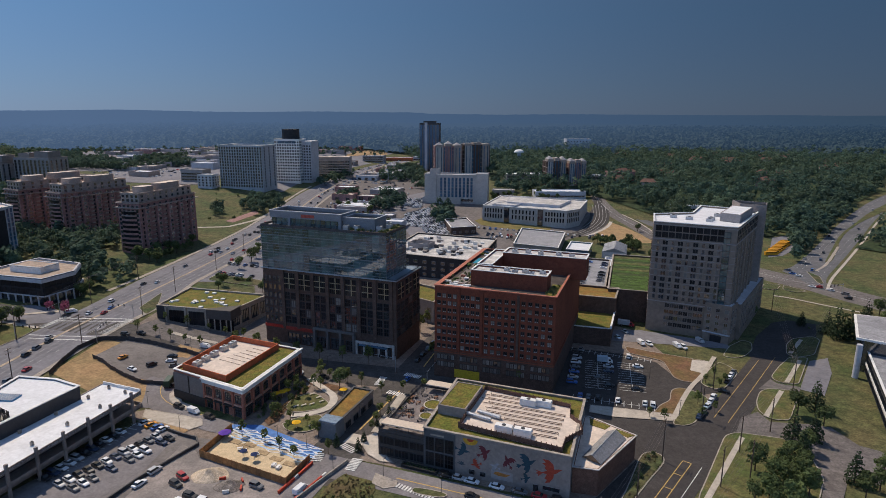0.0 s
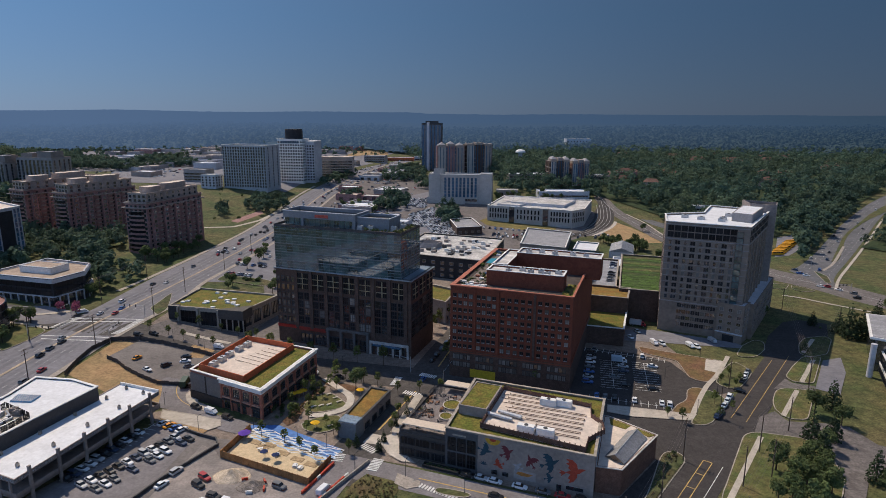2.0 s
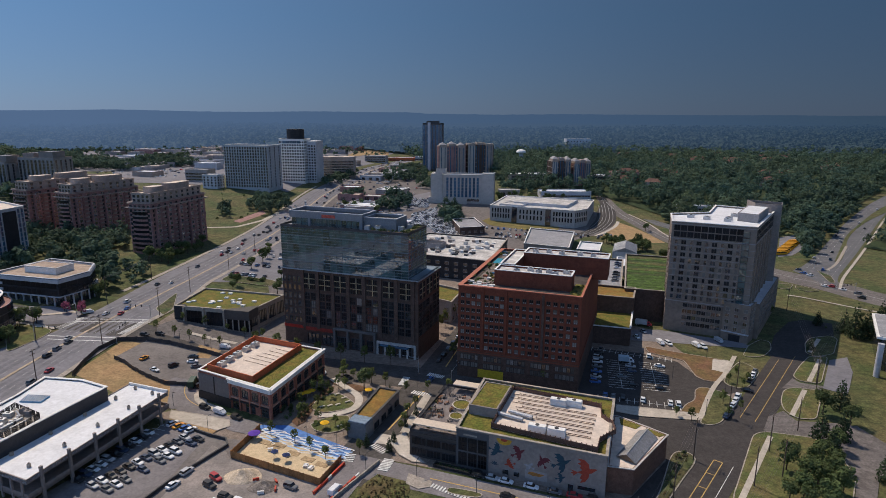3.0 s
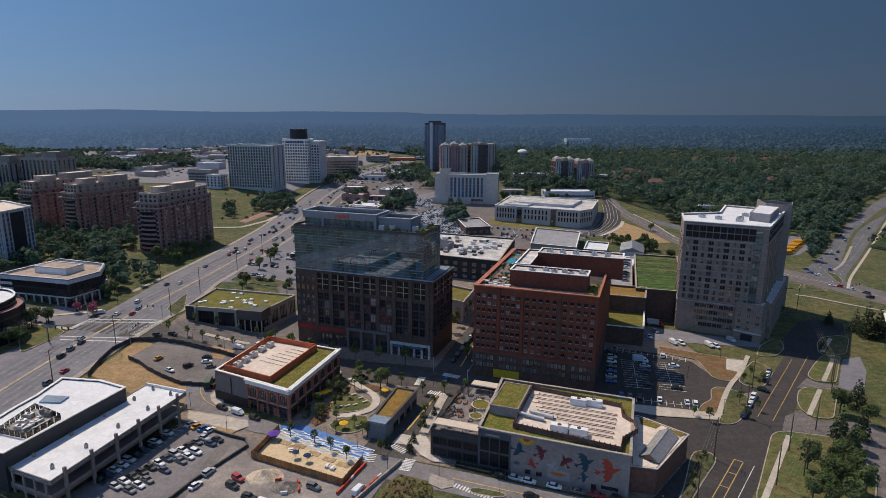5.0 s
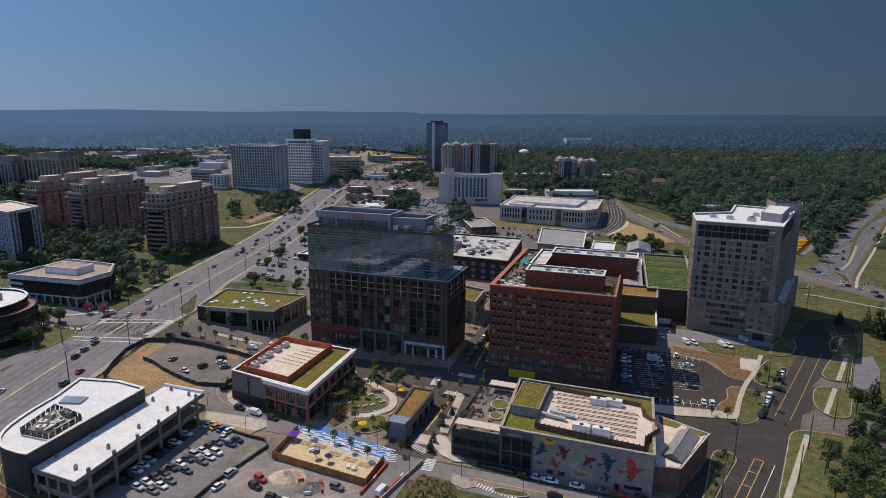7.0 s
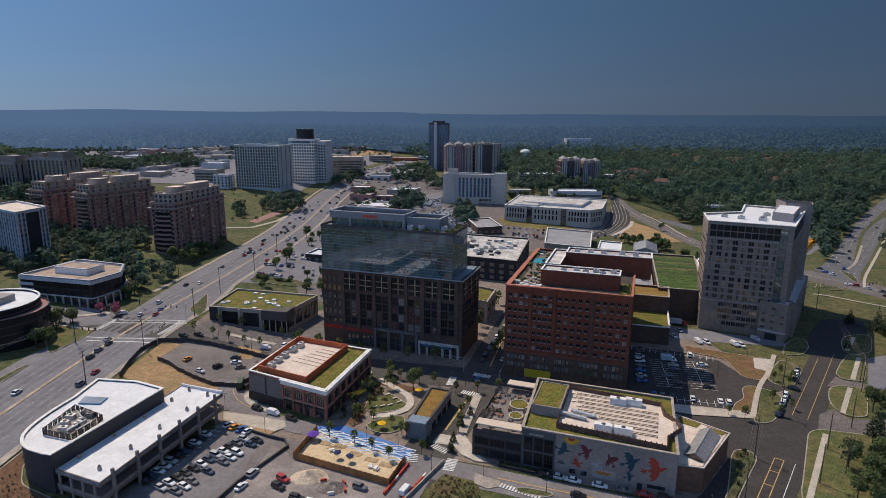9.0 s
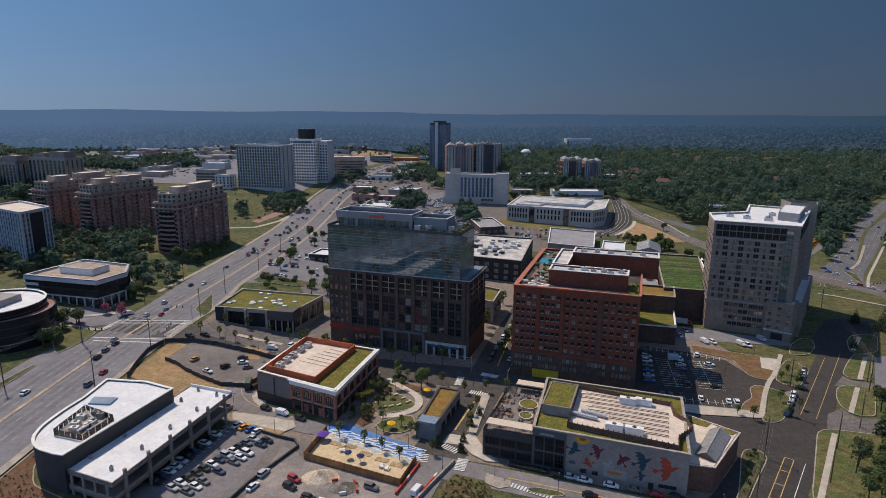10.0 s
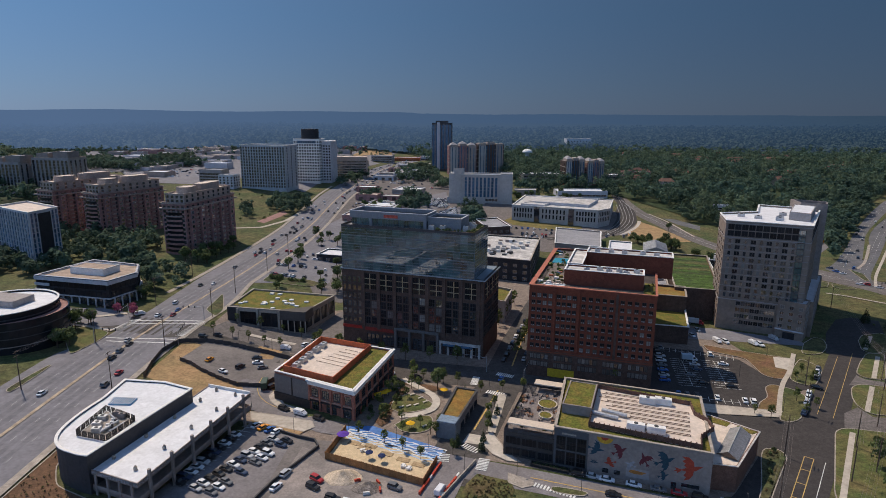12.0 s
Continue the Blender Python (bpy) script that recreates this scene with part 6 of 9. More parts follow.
for x, y, w, d, h, tone in ((-150, 1150, 40, 22, 12, TAUPE), (-190, 860, 60, 26, 26, BUFF_BRICK), (-120, 1210, 60, 20, 6, ORANGE), (-60, 1230, 44, 22, 7, PALE_WALL), (-330, 770, 30, 20, 14, TAUPE), (110, 720, 60, 24, 7, PALE_WALL), (180, 820, 40, 20, 12, BUFF_BRICK), (230, 845, 36, 18, 14, ROSE_BRICK), (90, 860, 60, 30, 9, TAUPE), (250, 660, 40, 10, 5, PALE_WALL), (262, 600, 40, 16, 6, GREY_WALL)):
    fb, floc = slab("far_office", "low block among the trees", quad((x, y), rng.uniform(-14, 4), w, d), h, tone, rng.choice((WHITE_ROOF, TAN_ROOF, GREY_ROOF)), 1, (0, 0, 0, 0), W_FAR)
    ribbons(fb, floc[0], floc[1], 1.2, 3.6, max(1, int(h / 4)), 1.9, tone)
ROOF_TILE = material("brown_shingle", (0.16, 0.09, 0.07), 0.9, 0.2, 1.0, 0.1)
for i in range(40):
    x, y = rng.uniform(230, 760), rng.uniform(760, 1350)
    if x < 0.16 * y + 90 or x > 0.66 * y:
        continue
    house = thing("far_house", "brown-roofed house among the woods", "house", pose(x, y, gz(x, y), 0, 0, rng.uniform(-40, 40)))
    w, d, h = rng.uniform(16, 34), 11, rng.uniform(9, 12)
    part("wall", Mesh().box(-w / 2, -d / 2, -2, w / 2, d / 2, h), BUFF_BRICK, house)
    rf = Mesh()
    e = 0.6
    rf.v = [(-w / 2 - e, -d / 2 - e, h), (w / 2 + e, -d / 2 - e, h), (w / 2 + e, d / 2 + e, h), (-w / 2 - e, d / 2 + e, h), (-w / 2 + 4, 0, h + 4), (w / 2 - 4, 0, h + 4)]
    rf.f, rf.m = [(0, 1, 5, 4), (1, 2, 5), (2, 3, 4, 5), (3, 0, 4), (3, 2, 1, 0)], [0] * 5
    part("roof", rf, ROOF_TILE, house)
for o, w, h in (((-486, 695), 46, 38), ((-532, 690), 40, 34), ((-585, 700), 44, 36)):
    blk, loc = building("apartment_slab", "grey stepped apartment slab far off in the haze", quad(o, -10, w, 28), h, TAUPE, GREY_ROOF, 0.8, cap=BUFF_BRICK, sink=8)
    strips(blk, loc[0], loc[1], 3, h - 2, 9, 2.8, TAUPE, GLASS)
    strips(blk, loc[1], loc[2], 3, h - 2, 4, 2.4, TAUPE, GLASS)
    bb = (blk.matrix_basis.translation.x, blk.matrix_basis.translation.y)
    for u, ww, z in ((w * 0.1, 14, h + 5), (w * 0.55, 18, h + 7), (-9, 10, h - 9)):
        sq = [(x - bb[0], y - bb[1]) for x, y in quad(at_uv(o, -10, u, 3), -10, ww, 18)]
        part("stepped_top", shell(sq, -8 if z < h else h - 1, z, 0.5), GREY_WALL, blk)
        part("stepped_roof", flat(inset(sq, 0.4), z), GREY_ROOF, blk)
# white-roofed stores of the town, seen over the apartment houses
for i in range(30):
    a, b = rng.random(), rng.random() ** 0.7
    y = 790 + 520 * b
    x = -430 - 0.56 * (y - 760) + (95 + 0.31 * (y - 760)) * a
    w, d = rng.uniform(18, 46), rng.uniform(14, 26)
    if any(math.hypot(x - u, y - v) < 45 for u, v in ((-460, 720), (-510, 715), (-560, 720))):
        continue
    slab("town_store", "low white-roofed store of the town", quad((x, y), rng.uniform(-20, -6), w, d), rng.uniform(4.5, 8), rng.choice((TAUPE, PALE_WALL, BUFF_BRICK, GREY_WALL)), rng.choice((WHITE_ROOF, WHITE_ROOF, LIGHT_ROOF, TAN_ROOF)), 1, (0, 0, 0, 0), W_FAR)
back = slab("office_annex", "low pale office annex beside the gridded office", quad((-291, 724), -16, 20, 14), 15, PALE_WALL, LIGHT_ROOF, 4, (4, 3, 0, 0), W_FAR)
# stores behind the flight, mirrored in the glass of the office tower
for o, w, d, h in (((-150, 30), 60, 44, 9), ((-70, 20), 52, 50, 11), ((6, 12), 60, 40, 8)):
    slab("rear_store", "white-roofed store on the near side of the lots", quad(o, -18, w, d), h, TAUPE, WHITE_ROOF, 1, (0, 0, 0, 0), W_FAR)


# ---- patches of ground ----
BLUE_BASE = material("blue_street_paint", (0.085, 0.2, 0.48), 0.8, 0.15, 1.0, 0.3)
SCRUB = material("scrub", (0.07, 0.08, 0.025), 0.95, 0.4, 1.0, 0.15, tone=(0.13, 0.09, 0.045))
MULCH_GRASS = material("mulch_and_grass", (0.17, 0.09, 0.053), 0.95, 0.25, 1.5, 0.12, tone=(0.15, 0.105, 0.045))
GRAVEL = material("gravel", (0.3, 0.26, 0.24), 0.95, 0.15, 1.5, 0.08, tone=(0.2, 0.18, 0.17))
LAWN_A = rounded([(-59.4, 213.0), (-58.7, 219.5), (-54.8, 223.9), (-51.0, 225.9), (-44.9, 218.5), (-42.9, 215.3), (-47.1, 211.6), (-55.2, 209.0), (-59.4, 213.0)])
LAWN_B = rounded([(-57.1, 200.6), (-53.2, 205.1), (-48.0, 206.8), (-44.5, 207.3), (-43.5, 202.6), (-44.5, 197.0), (-49.8, 194.3), (-55.3, 196.6), (-57.1, 200.6)])
patch("lawn", LAWN_A[:-1], LAWN, 0.34, "oval mown lawn with pale benches", "lawn", 0.15)
patch("lawn", LAWN_B[:-1], LAWN, 0.34, "round mown lawn beside the kiosk", "lawn", 0.15)
patch("raised_crossing", [(-33.7, 188.3), (-31.1, 194.2), (-25.7, 192.3), (-26.7, 186.4)], PALE, 0.26, "pale raised table of the crossing", "pavement")
patch("corner_terrace", [(-25.7, 192.3), (-23.0, 194.6), (-18.8, 180.8), (-16.0, 176.2), (-19.8, 176.9), (-24.0, 180.9), (-26.4, 186.4)], PALE, 0.34, "pale street corner in front of the cafe", "pavement", 0.2)
structure("garden_path", strip(Mesh(), rounded([(-55.9, 206.9), (-49.8, 207.7), (-42.6, 212.1), (-41.7, 221.9), (-47.8, 229.4), (-55.9, 239.1)]), -1.5, 1.5, 0.4), PALE, "pale garden path between the lawns", "pavement")
patch("planting_bed", [(-62, 199.5), (-59.4, 202.7), (-58.4, 214), (-54.9, 223.4), (-53.8, 232), (-57.6, 229.5), (-60.3, 217.2), (-64.7, 202.8)], MULCH, 0.3, "planting bed with shrubs beside the lawn", "planting bed")
patch("planting_bed", [(-54.3, 233.6), (-42.8, 227.2), (-39.3, 229.3), (-42.7, 232.4), (-59.3, 239.1)], MULCH, 0.3, "planting bed along the street", "planting bed")
patch("painted_street", [(-74.4, 196.9), (-68.7, 193.7), (-56.5, 186.6), (-42, 178.5), (-40, 184.2), (-57, 194.7), (-64.9, 200), (-75.2, 200.1)], BLUE_BASE, 0.2, "street painted with blue and white waves", "pavement")
patch("sand_court", [(-78.3, 179), (-46.9, 164.1), (-42.6, 177.2), (-74.2, 195.7)], SAND, 0.2, "fenced sand court with tables", "sand court")
patch("scrub_lot", [(-33.9, 164.5), (-37.8, 153.2), (-22.7, 153), (-19.6, 161.5), (-20.2, 165.7), (-30.1, 169.8)], SCRUB, 0.25, "rough green scrub lot", "ground")
patch("front_island", [(-9.1, 161.3), (-7.6, 159.6), (-0.5, 157.6), (1.8, 158.4), (1.7, 160), (-2.9, 161.8), (-8.1, 163)], GRASS, 0.33, "small kerbed island with young trees", "traffic island", 0.25)
patch("corner_pavement", [(-21.2, 164.9), (-17.3, 162), (-13.6, 163.1), (-13.2, 165.9), (-16.4, 167.7), (-20.5, 170.2)], CONCRETE, 0.3, "pale street corner", "pavement", 0.2)
patch("access_lane", [(-46.2, 163.3), (-46.5, 152.1), (-39.6, 152), (-32.3, 172.9), (-42.6, 176.9)], LILAC, 0.17, "grey access lane beside the fence", "road")
patch("planted_island", [(87.2, 268.6), (100.4, 259.4), (99.7, 251.9), (98.7, 241.3), (102.2, 236.9), (107.7, 236.9), (117.5, 250.2), (122.5, 258.4), (114.8, 262.2), (96.6, 271.5), (88.1, 277.1)], MULCH_GRASS, 0.34, "mulched island with dry grass", "traffic island", 0.25)
patch("concrete_pad", [(108.7, 248.9), (112.7, 246), (122, 258.4), (114.3, 260.8)], PALE, 0.42, "pale concrete pad on the island", "pavement")
patch("planted_island", [(89.5, 220.3), (84.1, 216.5), (77.6, 207.5), (85.5, 206.3), (93.3, 217.5), (100.6, 230.4), (97, 232), (93, 229.3)], MULCH_GRASS, 0.34, "mulched island with small shrubs", "traffic island", 0.25)
patch("planted_island", [(93.3, 217.5), (83.2, 201.3), (87.7, 200.1), (92.3, 202.6), (105.5, 220.5), (104.4, 226.4), (100.6, 230.4)], GRASS, 0.33, "grass island with young trees", "traffic island", 0.25)
patch("planted_island", [(117.5, 250.2), (107.9, 236.9), (109.4, 231.6), (114.7, 230.1), (120.3, 236), (128.5, 246.2), (128.4, 253.4), (125.9, 259)], GRASS, 0.33, "grass island with young trees", "traffic island", 0.25)
patch("planted_island", [(130.6, 265.4), (139.1, 277.5), (149.3, 285.8), (152.1, 282.7), (147.7, 273.1), (139.8, 264.8), (133.7, 263.4)], GRASS, 0.33, "shaded grass island at the tower foot", "traffic island", 0.25)
patch("verge", [(119.9, 212.3), (121, 205.3), (128, 204.5), (145.4, 228.8), (134.1, 231.8), (128.8, 228.7), (122.9, 219.7)], LAWN, 0.33, "mown verge with a path", "lawn", 0.25)
patch("verge", [(140.8, 237.2), (148.6, 235.2), (169.5, 264.1), (160.9, 264.7), (149.9, 253.6), (140.7, 242.8)], LAWN, 0.33, "mown verge with a path", "lawn", 0.25)
patch("verge", [(168.5, 280.5), (175.6, 288.2), (187.8, 291.4), (188.1, 286.6), (174.0, 267.5), (164.3, 264.1), (161.6, 268.2)], GRASS, 0.33, "shaded verge with a path", "lawn", 0.25)
patch("verge", [(79.4, 164.6), (75.9, 159.6), (72.5, 152.5), (106.8, 152.7), (118.1, 167.8), (122.4, 183.9), (119.2, 191.8), (104.1, 196.2), (99, 193.9)], LAWN, 0.33, "long mown verge with trees and wires", "lawn", 0.25)
patch("driveway", [(104.1, 196.2), (119.2, 191.8), (122.4, 183.9), (118.1, 167.8), (107.4, 152.7), (113.6, 152.8), (125.4, 167.9), (133.2, 165), (147.8, 177.4), (146.7, 184.1), (141.9, 187.6), (139.9, 199.7), (133.2, 202.1), (120.1, 203.6), (119.5, 211.4), (111.3, 206.9)], ASPHALT, 0.24, "grey driveway that leaves the road", "road")
patch("driveway", [(133.6, 230.8), (145.4, 228.8), (147.8, 233), (140.2, 236.2), (139.5, 240.6), (129.4, 230.7)], ASPHALT, 0.24, "grey driveway that leaves the road", "road")
patch("service_court", [(146.6, 230.9), (153, 224.9), (169.4, 246.6), (178, 263.5), (167.6, 260.1)], PIKE, 0.26, "grey service court with yellow kerbs", "yard")
# dark asphalt out to the tower's shadow edge, its tone holding that shade
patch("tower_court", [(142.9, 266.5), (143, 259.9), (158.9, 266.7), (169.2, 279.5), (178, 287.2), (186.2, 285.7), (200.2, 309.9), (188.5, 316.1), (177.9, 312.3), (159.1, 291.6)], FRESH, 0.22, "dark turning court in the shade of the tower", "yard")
patch("kerb_pavement", [(-111.1, 210.3), (-100.0, 207.8), (-87.6, 203.5), (-85.9, 199.4), (-89.1, 196.3), (-99.0, 200.3), (-109.3, 204.5)], PATH_STONE, 0.32, "broad tan pavement between the lot and the store street", "pavement", 0.2)
patch("kerb_pavement", [(-107.7, 223.6), (-107.0, 227.6), (-104.8, 226.7), (-100.9, 217.2), (-95.5, 213.9), (-96.0, 210.8), (-101.8, 214.4), (-105.5, 218.4)], PATH_STONE, 0.34, "rounded pale pavement round the grey store end", "pavement", 0.2)
patch("store_street", [(-117.3, 222.7), (-114, 212), (-110, 211.5), (-99, 204), (-88, 199), (-84.8, 196.3), (-77.9, 193.9), (-73.7, 197), (-78.1, 202.7), (-89.9, 208.2), (-103.3, 218.5), (-109.7, 233), (-120, 239), (-122.4, 236.3)], LILAC, 0.2, "street that bends round the corner store", "road")
patch("grass_bank", [(-109.1, 204.0), (-98.8, 199.9), (-89.2, 195.9), (-90.4, 192.5), (-99.9, 196.8), (-107.9, 200.1)], DRY, 0.36, "dry bank between lot and street", "ground")
structure("street_line", strip(Mesh(), rounded([(-114.7, 240.5), (-114.7, 230.8), (-110.7, 221.3), (-103.3, 214.4), (-88.4, 206.8)]), -0.15, 0.15, 0.3), YELLOW_LINE, "yellow centre line of the store street", "road marking")
patch("dirt_lot", [(-91.4, 161.5), (-92.7, 152.4), (-43.5, 152.2), (-40.9, 167), (-44.8, 163.6), (-78.4, 178), (-81.7, 183.1), (-87.4, 186.6)], GRAVEL, 0.15, "bare grey gravel in front of the fence", "ground")
patch("roadside_lot", [(199, 619), (210, 614), (223, 585), (215, 566), (203, 594)], PALE_ROAD, 0.24, "small grey lot beside the far road", "parking lot")
patch("school_lot", [(255.7, 465.5), (270.5, 471.5), (294.9, 496.7), (325.3, 555.4), (299.8, 543.2)], PIKE, 0.2, "grey bus parking lot", "parking lot")
patch("sand_field", [(169, 607), (178, 583), (184, 553), (186, 518), (172, 517), (161, 522), (135, 542), (150, 568)], DRY, 0.2, "bare brown field beside the far road", "ground")
patch("car_lot", [(-28.3, 538.9), (-8.5, 515.5), (12.9, 530), (2.5, 658.5), (-10.8, 669.3), (-39.9, 591.4)], PIKE, 0.2, "parking lot full of cars", "parking lot")
patch("car_lot", [(-51.2, 646.9), (-19.6, 680.5), (-22.1, 758.7), (-75.4, 697.3)], PIKE, 0.2, "half-empty parking lot", "parking lot")
patch("car_lot", [(-157, 414), (-154.5, 371.4), (-101.4, 389.1), (-113, 450.4), (-94.8, 585.8), (-54.1, 657.6), (-71.6, 739.5), (-108.8, 704.9), (-138.3, 583.9), (-162.1, 547.7), (-156.1, 445.4)], PIKE, 0.12, "grey parking lots along the highway", "parking lot")
patch("back_lot", [(62.6, 473.2), (120.4, 540.9), (157.2, 560.3), (82.1, 588.2), (37.2, 582.7), (19, 493.4)], ASPHALT, 0.2, "grey lot behind the shops", "parking lot")
patch("green_field", [(-192.2, 545.6), (-180.1, 557.5), (-174, 608.3), (-234.9, 691.2), (-277.6, 719.1), (-216.6, 535.3)], GRASS, 0.15, "open green field beside the highway", "field")
patch("far_field", [(-199.7, 1222.5), (-122.2, 1357.3), (-137.5, 1569.2), (-194.8, 1448.0)], DRY, 0.6, "bare tan field at the edge of the far woods", "field")
patch("town_lots", [(-563, 865.5), (-305.8, 876.7), (-303, 1014.4), (-147.3, 1119.3), (-115.7, 1425), (-206.3, 1530.9), (-520.7, 1555.9), (-831.3, 1386.3)], PIKE, 0.3, "far parking lots of the shopping strip", "parking lot")
patch("office_verge", [(-216.9, 275.8), (-209.1, 285.8), (-196.3, 277.7), (-196.1, 268.9), (-199.4, 251.0)], LAWN, 0.36, "green verge between the side street and the highway", "lawn", 0.2)
structure("sidewalk", strip(Mesh(), [(-223.7, 285.5), (-211.1, 284.6), (-196.3, 280.8)], -1.1, 1.1, 0.42), PATH_STONE, "pale pavement along the side street", "pavement")
structure("sidewalk", strip(Mesh(), [(-231.9, 301.9), (-215.2, 297.2), (-200.9, 305.2)], -1.3, 1.3, 0.42), PATH_STONE, "pale pavement in front of the office pavilion", "pavement")
structure("sidewalk", strip(Mesh(), [(-23.3, 194.6), (-15.4, 224.3)], -1.6, 1.6, 0.34), PATH_STONE, "tan pavement beside the cafe terrace", "pavement")
patch("court_office", [(-230.9, 294.3), (-207.4, 283.8), (-194.2, 289.9), (-197.5, 305.8), (-218, 312.2), (-237.5, 305.6)], PIKE, 0.2, "forecourt of the office pavilion", "yard")
patch("lot_walk", [(57.4, 215.9), (66.9, 213.7), (88.3, 208.4), (84.4, 204.1), (64.1, 207.0), (55.9, 210.5)], PATH_STONE, 0.36, "beige concrete walk between the lot and the street", "pavement", 0.2)
structure("island_path", strip(Mesh(), rounded([(126.0, 264.2), (112.6, 244.2), (100.9, 230.9), (85.3, 205.4)]), -0.95, 0.95, 0.46), PATH_STONE, "pale path between the planted islands", "pavement")


# ---- paint on the ground ----
def bars(name, label, a, b, n, length, width=0.6, mat=None, category="road marking"):
    """Zebra bars laid from a to b, each running across that way."""
    mk = tagged(new(name), label, category, kind="structure")
    d = Vector((b[0] - a[0], b[1] - a[1]))
    u = d.normalized()
    me = Mesh().box(-width / 2, -length / 2, 0, width / 2, length / 2, 0.02).data("bar", mat or WHITE_LINE)
    for i in range(n):
        s = (i + 0.5) / n
        x, y = a[0] + d.x * s, a[1] + d.y * s
        part("bar", me, None, mk, at=pose(x, y, gz(x, y) + 0.3, 0, 0, math.degrees(math.atan2(u.y, u.x))))


bars("crossing_kiosk", "white zebra crossing by the kiosk", (-33.8, 186.8), (-28.6, 182.2), 7, 3.0, 0.5)
bars("crossing_store", "white zebra crossing by the painted store", (-27, 178.2), (-28.9, 171.5), 8, 3.6)
bars("crossing_waves", "white zebra crossing at the end of the painted street", (-39.8, 181.4), (-40.4, 176.4), 5, 3.4, 0.45)
bars("crossing_lot", "white zebra crossing of the side lot", (-13.5, 164), (-2.1, 157.4), 13, 2.2)
bars("crossing_north", "white zebra crossing at the shaded corner", (-15.8, 244), (-9, 240.6), 9, 3.2)
bars("crossing_south", "white zebra crossing at the shaded corner", (-21.9, 227), (-15, 223.6), 8, 3.0)
bars("crossing_west", "white zebra crossing at the shaded corner", (-24.6, 241), (-26.6, 233), 9, 3.0)
bars("crossing_highway_east", "white zebra crossing over the side street", (-163, 276), (-160, 298), 15, 4.0, 0.6)
bars("crossing_highway_west", "white zebra crossing over the side street", (-196, 281), (-192, 298), 12, 4.0, 0.6)
for a, b in (((-195.6, 296), (-158.5, 298)), ((-193.5, 292), (-157.2, 294)), ((-195, 272), (-163, 271.7)), ((-192.7, 268), (-162, 267))):
    structure("crossing_line", strip(Mesh(), [a, b], -0.4, 0.4, 0.18), WHITE_LINE, "white line of the highway crossing", "road marking")
patch("frontage_median", [(-203.6, 216), (-202.8, 229), (-201.4, 239), (-200.6, 239), (-200.4, 228), (-201, 214)], SIDE_GRASS, 0.34, "narrow grass strip between highway and frontage lane", "traffic island", 0.2)


def stalls(name, a, b, n, length, label="white parking stall lines"):
    mk = tagged(new(name), label, "road marking", kind="structure")
    d = Vector((b[0] - a[0], b[1] - a[1]))
    u = d.normalized()
    turn = math.degrees(math.atan2(u.y, u.x))
    me = Mesh().box(-0.09, -length / 2, 0, 0.09, length / 2, 0.02).data("stall_line", WHITE_LINE)
    for i in range(n + 1):
        x, y = a[0] + d.x * i / n, a[1] + d.y * i / n
        part("stall_line", me, None, mk, at=pose(x, y, gz(x, y) + 0.19, 0, 0, turn))
    part("spine", Mesh().box(0, -0.09, 0, d.length, 0.09, 0.02), WHITE_LINE, mk, at=pose(a[0], a[1], gz(*a) + 0.2, 0, 0, turn))
    return u


stalls("stalls_east", (84.3, 256.5), (77.5, 228.5), 12, 10.5)
stalls("stalls_west", (70.5, 259.0), (64.0, 231.0), 12, 10.5)
stalls("stalls_back", (62, 273.5), (95, 259.5), 13, 5.0)
stalls("stalls_front", (52, 223), (84, 213.5), 12, 5.0)
stalls("stalls_garage", (-119.5, 165), (-109, 199), 13, 5.2)

waves = tagged(new("wave_paint"), "white and pale blue waves painted on the street", "street painting", kind="structure")
PALE_BLUE = material("pale_blue_paint", (0.35, 0.52, 0.75), 0.8, 0.12, 1.0, 0.3)
A, B = Vector((-74.6, 196.2)), Vector((-39.6, 180.2))
u, v = (B - A).normalized(), Vector((-(B - A).normalized().y, (B - A).normalized().x))
for k in range(13):
    line = []
    for i in range(41):
        s = i / 40
        base = (k - 6) * (0.46 + 0.26 * s) + 0.5 * math.sin(s * 19 + k * 1.9) + 0.25 * math.sin(s * 41 + k)
        p = A + (B - A) * (0.02 + 0.96 * s) + v * (base - 0.4 - 0.9 * s)
        line.append((p.x, p.y))
    m = Mesh()
    strip(m, line, -0.12 - 0.09 * (k % 3), 0.13 + 0.09 * ((k + 1) % 3), 0.26 + 0.006 * k, step=50)
    part("wave", m, WHITE_LINE if k % 3 != 1 else PALE_BLUE, waves)


# ---- trees ----
def leaves(rnd, lobes, n, size, up=0.15, loose=0.45):
    """Small leaf clumps over the surface of a few lobes; returns points, four to a clump."""
    out = []
    weights = [l[3] ** 2 for l in lobes]
    for _ in range(n):
        cx, cy, cz, r, flat_z = rnd.choices(lobes, weights)[0]
        d = Vector((rnd.gauss(0, 1), rnd.gauss(0, 1), rnd.gauss(up, 0.8))).normalized()
        p = Vector((cx, cy, cz)) + Vector((d.x, d.y, d.z * flat_z)) * r * rnd.uniform(0.72, 1.06)
        nrm = (d + Vector((rnd.gauss(0, loose), rnd.gauss(0, loose), rnd.gauss(0.5, loose)))).normalized()
        a = nrm.orthogonal().normalized()
        a = Matrix.Rotation(rnd.uniform(0, 6.28), 3, nrm) @ a
        b = nrm.cross(a)
        s = size * rnd.uniform(0.6, 1.35)
        out += [p + a * s * 0.5 + b * s * 0.1, p + b * s * 0.42, p - a * s * 0.5 - b * s * 0.08, p - b * s * 0.45]
    return out


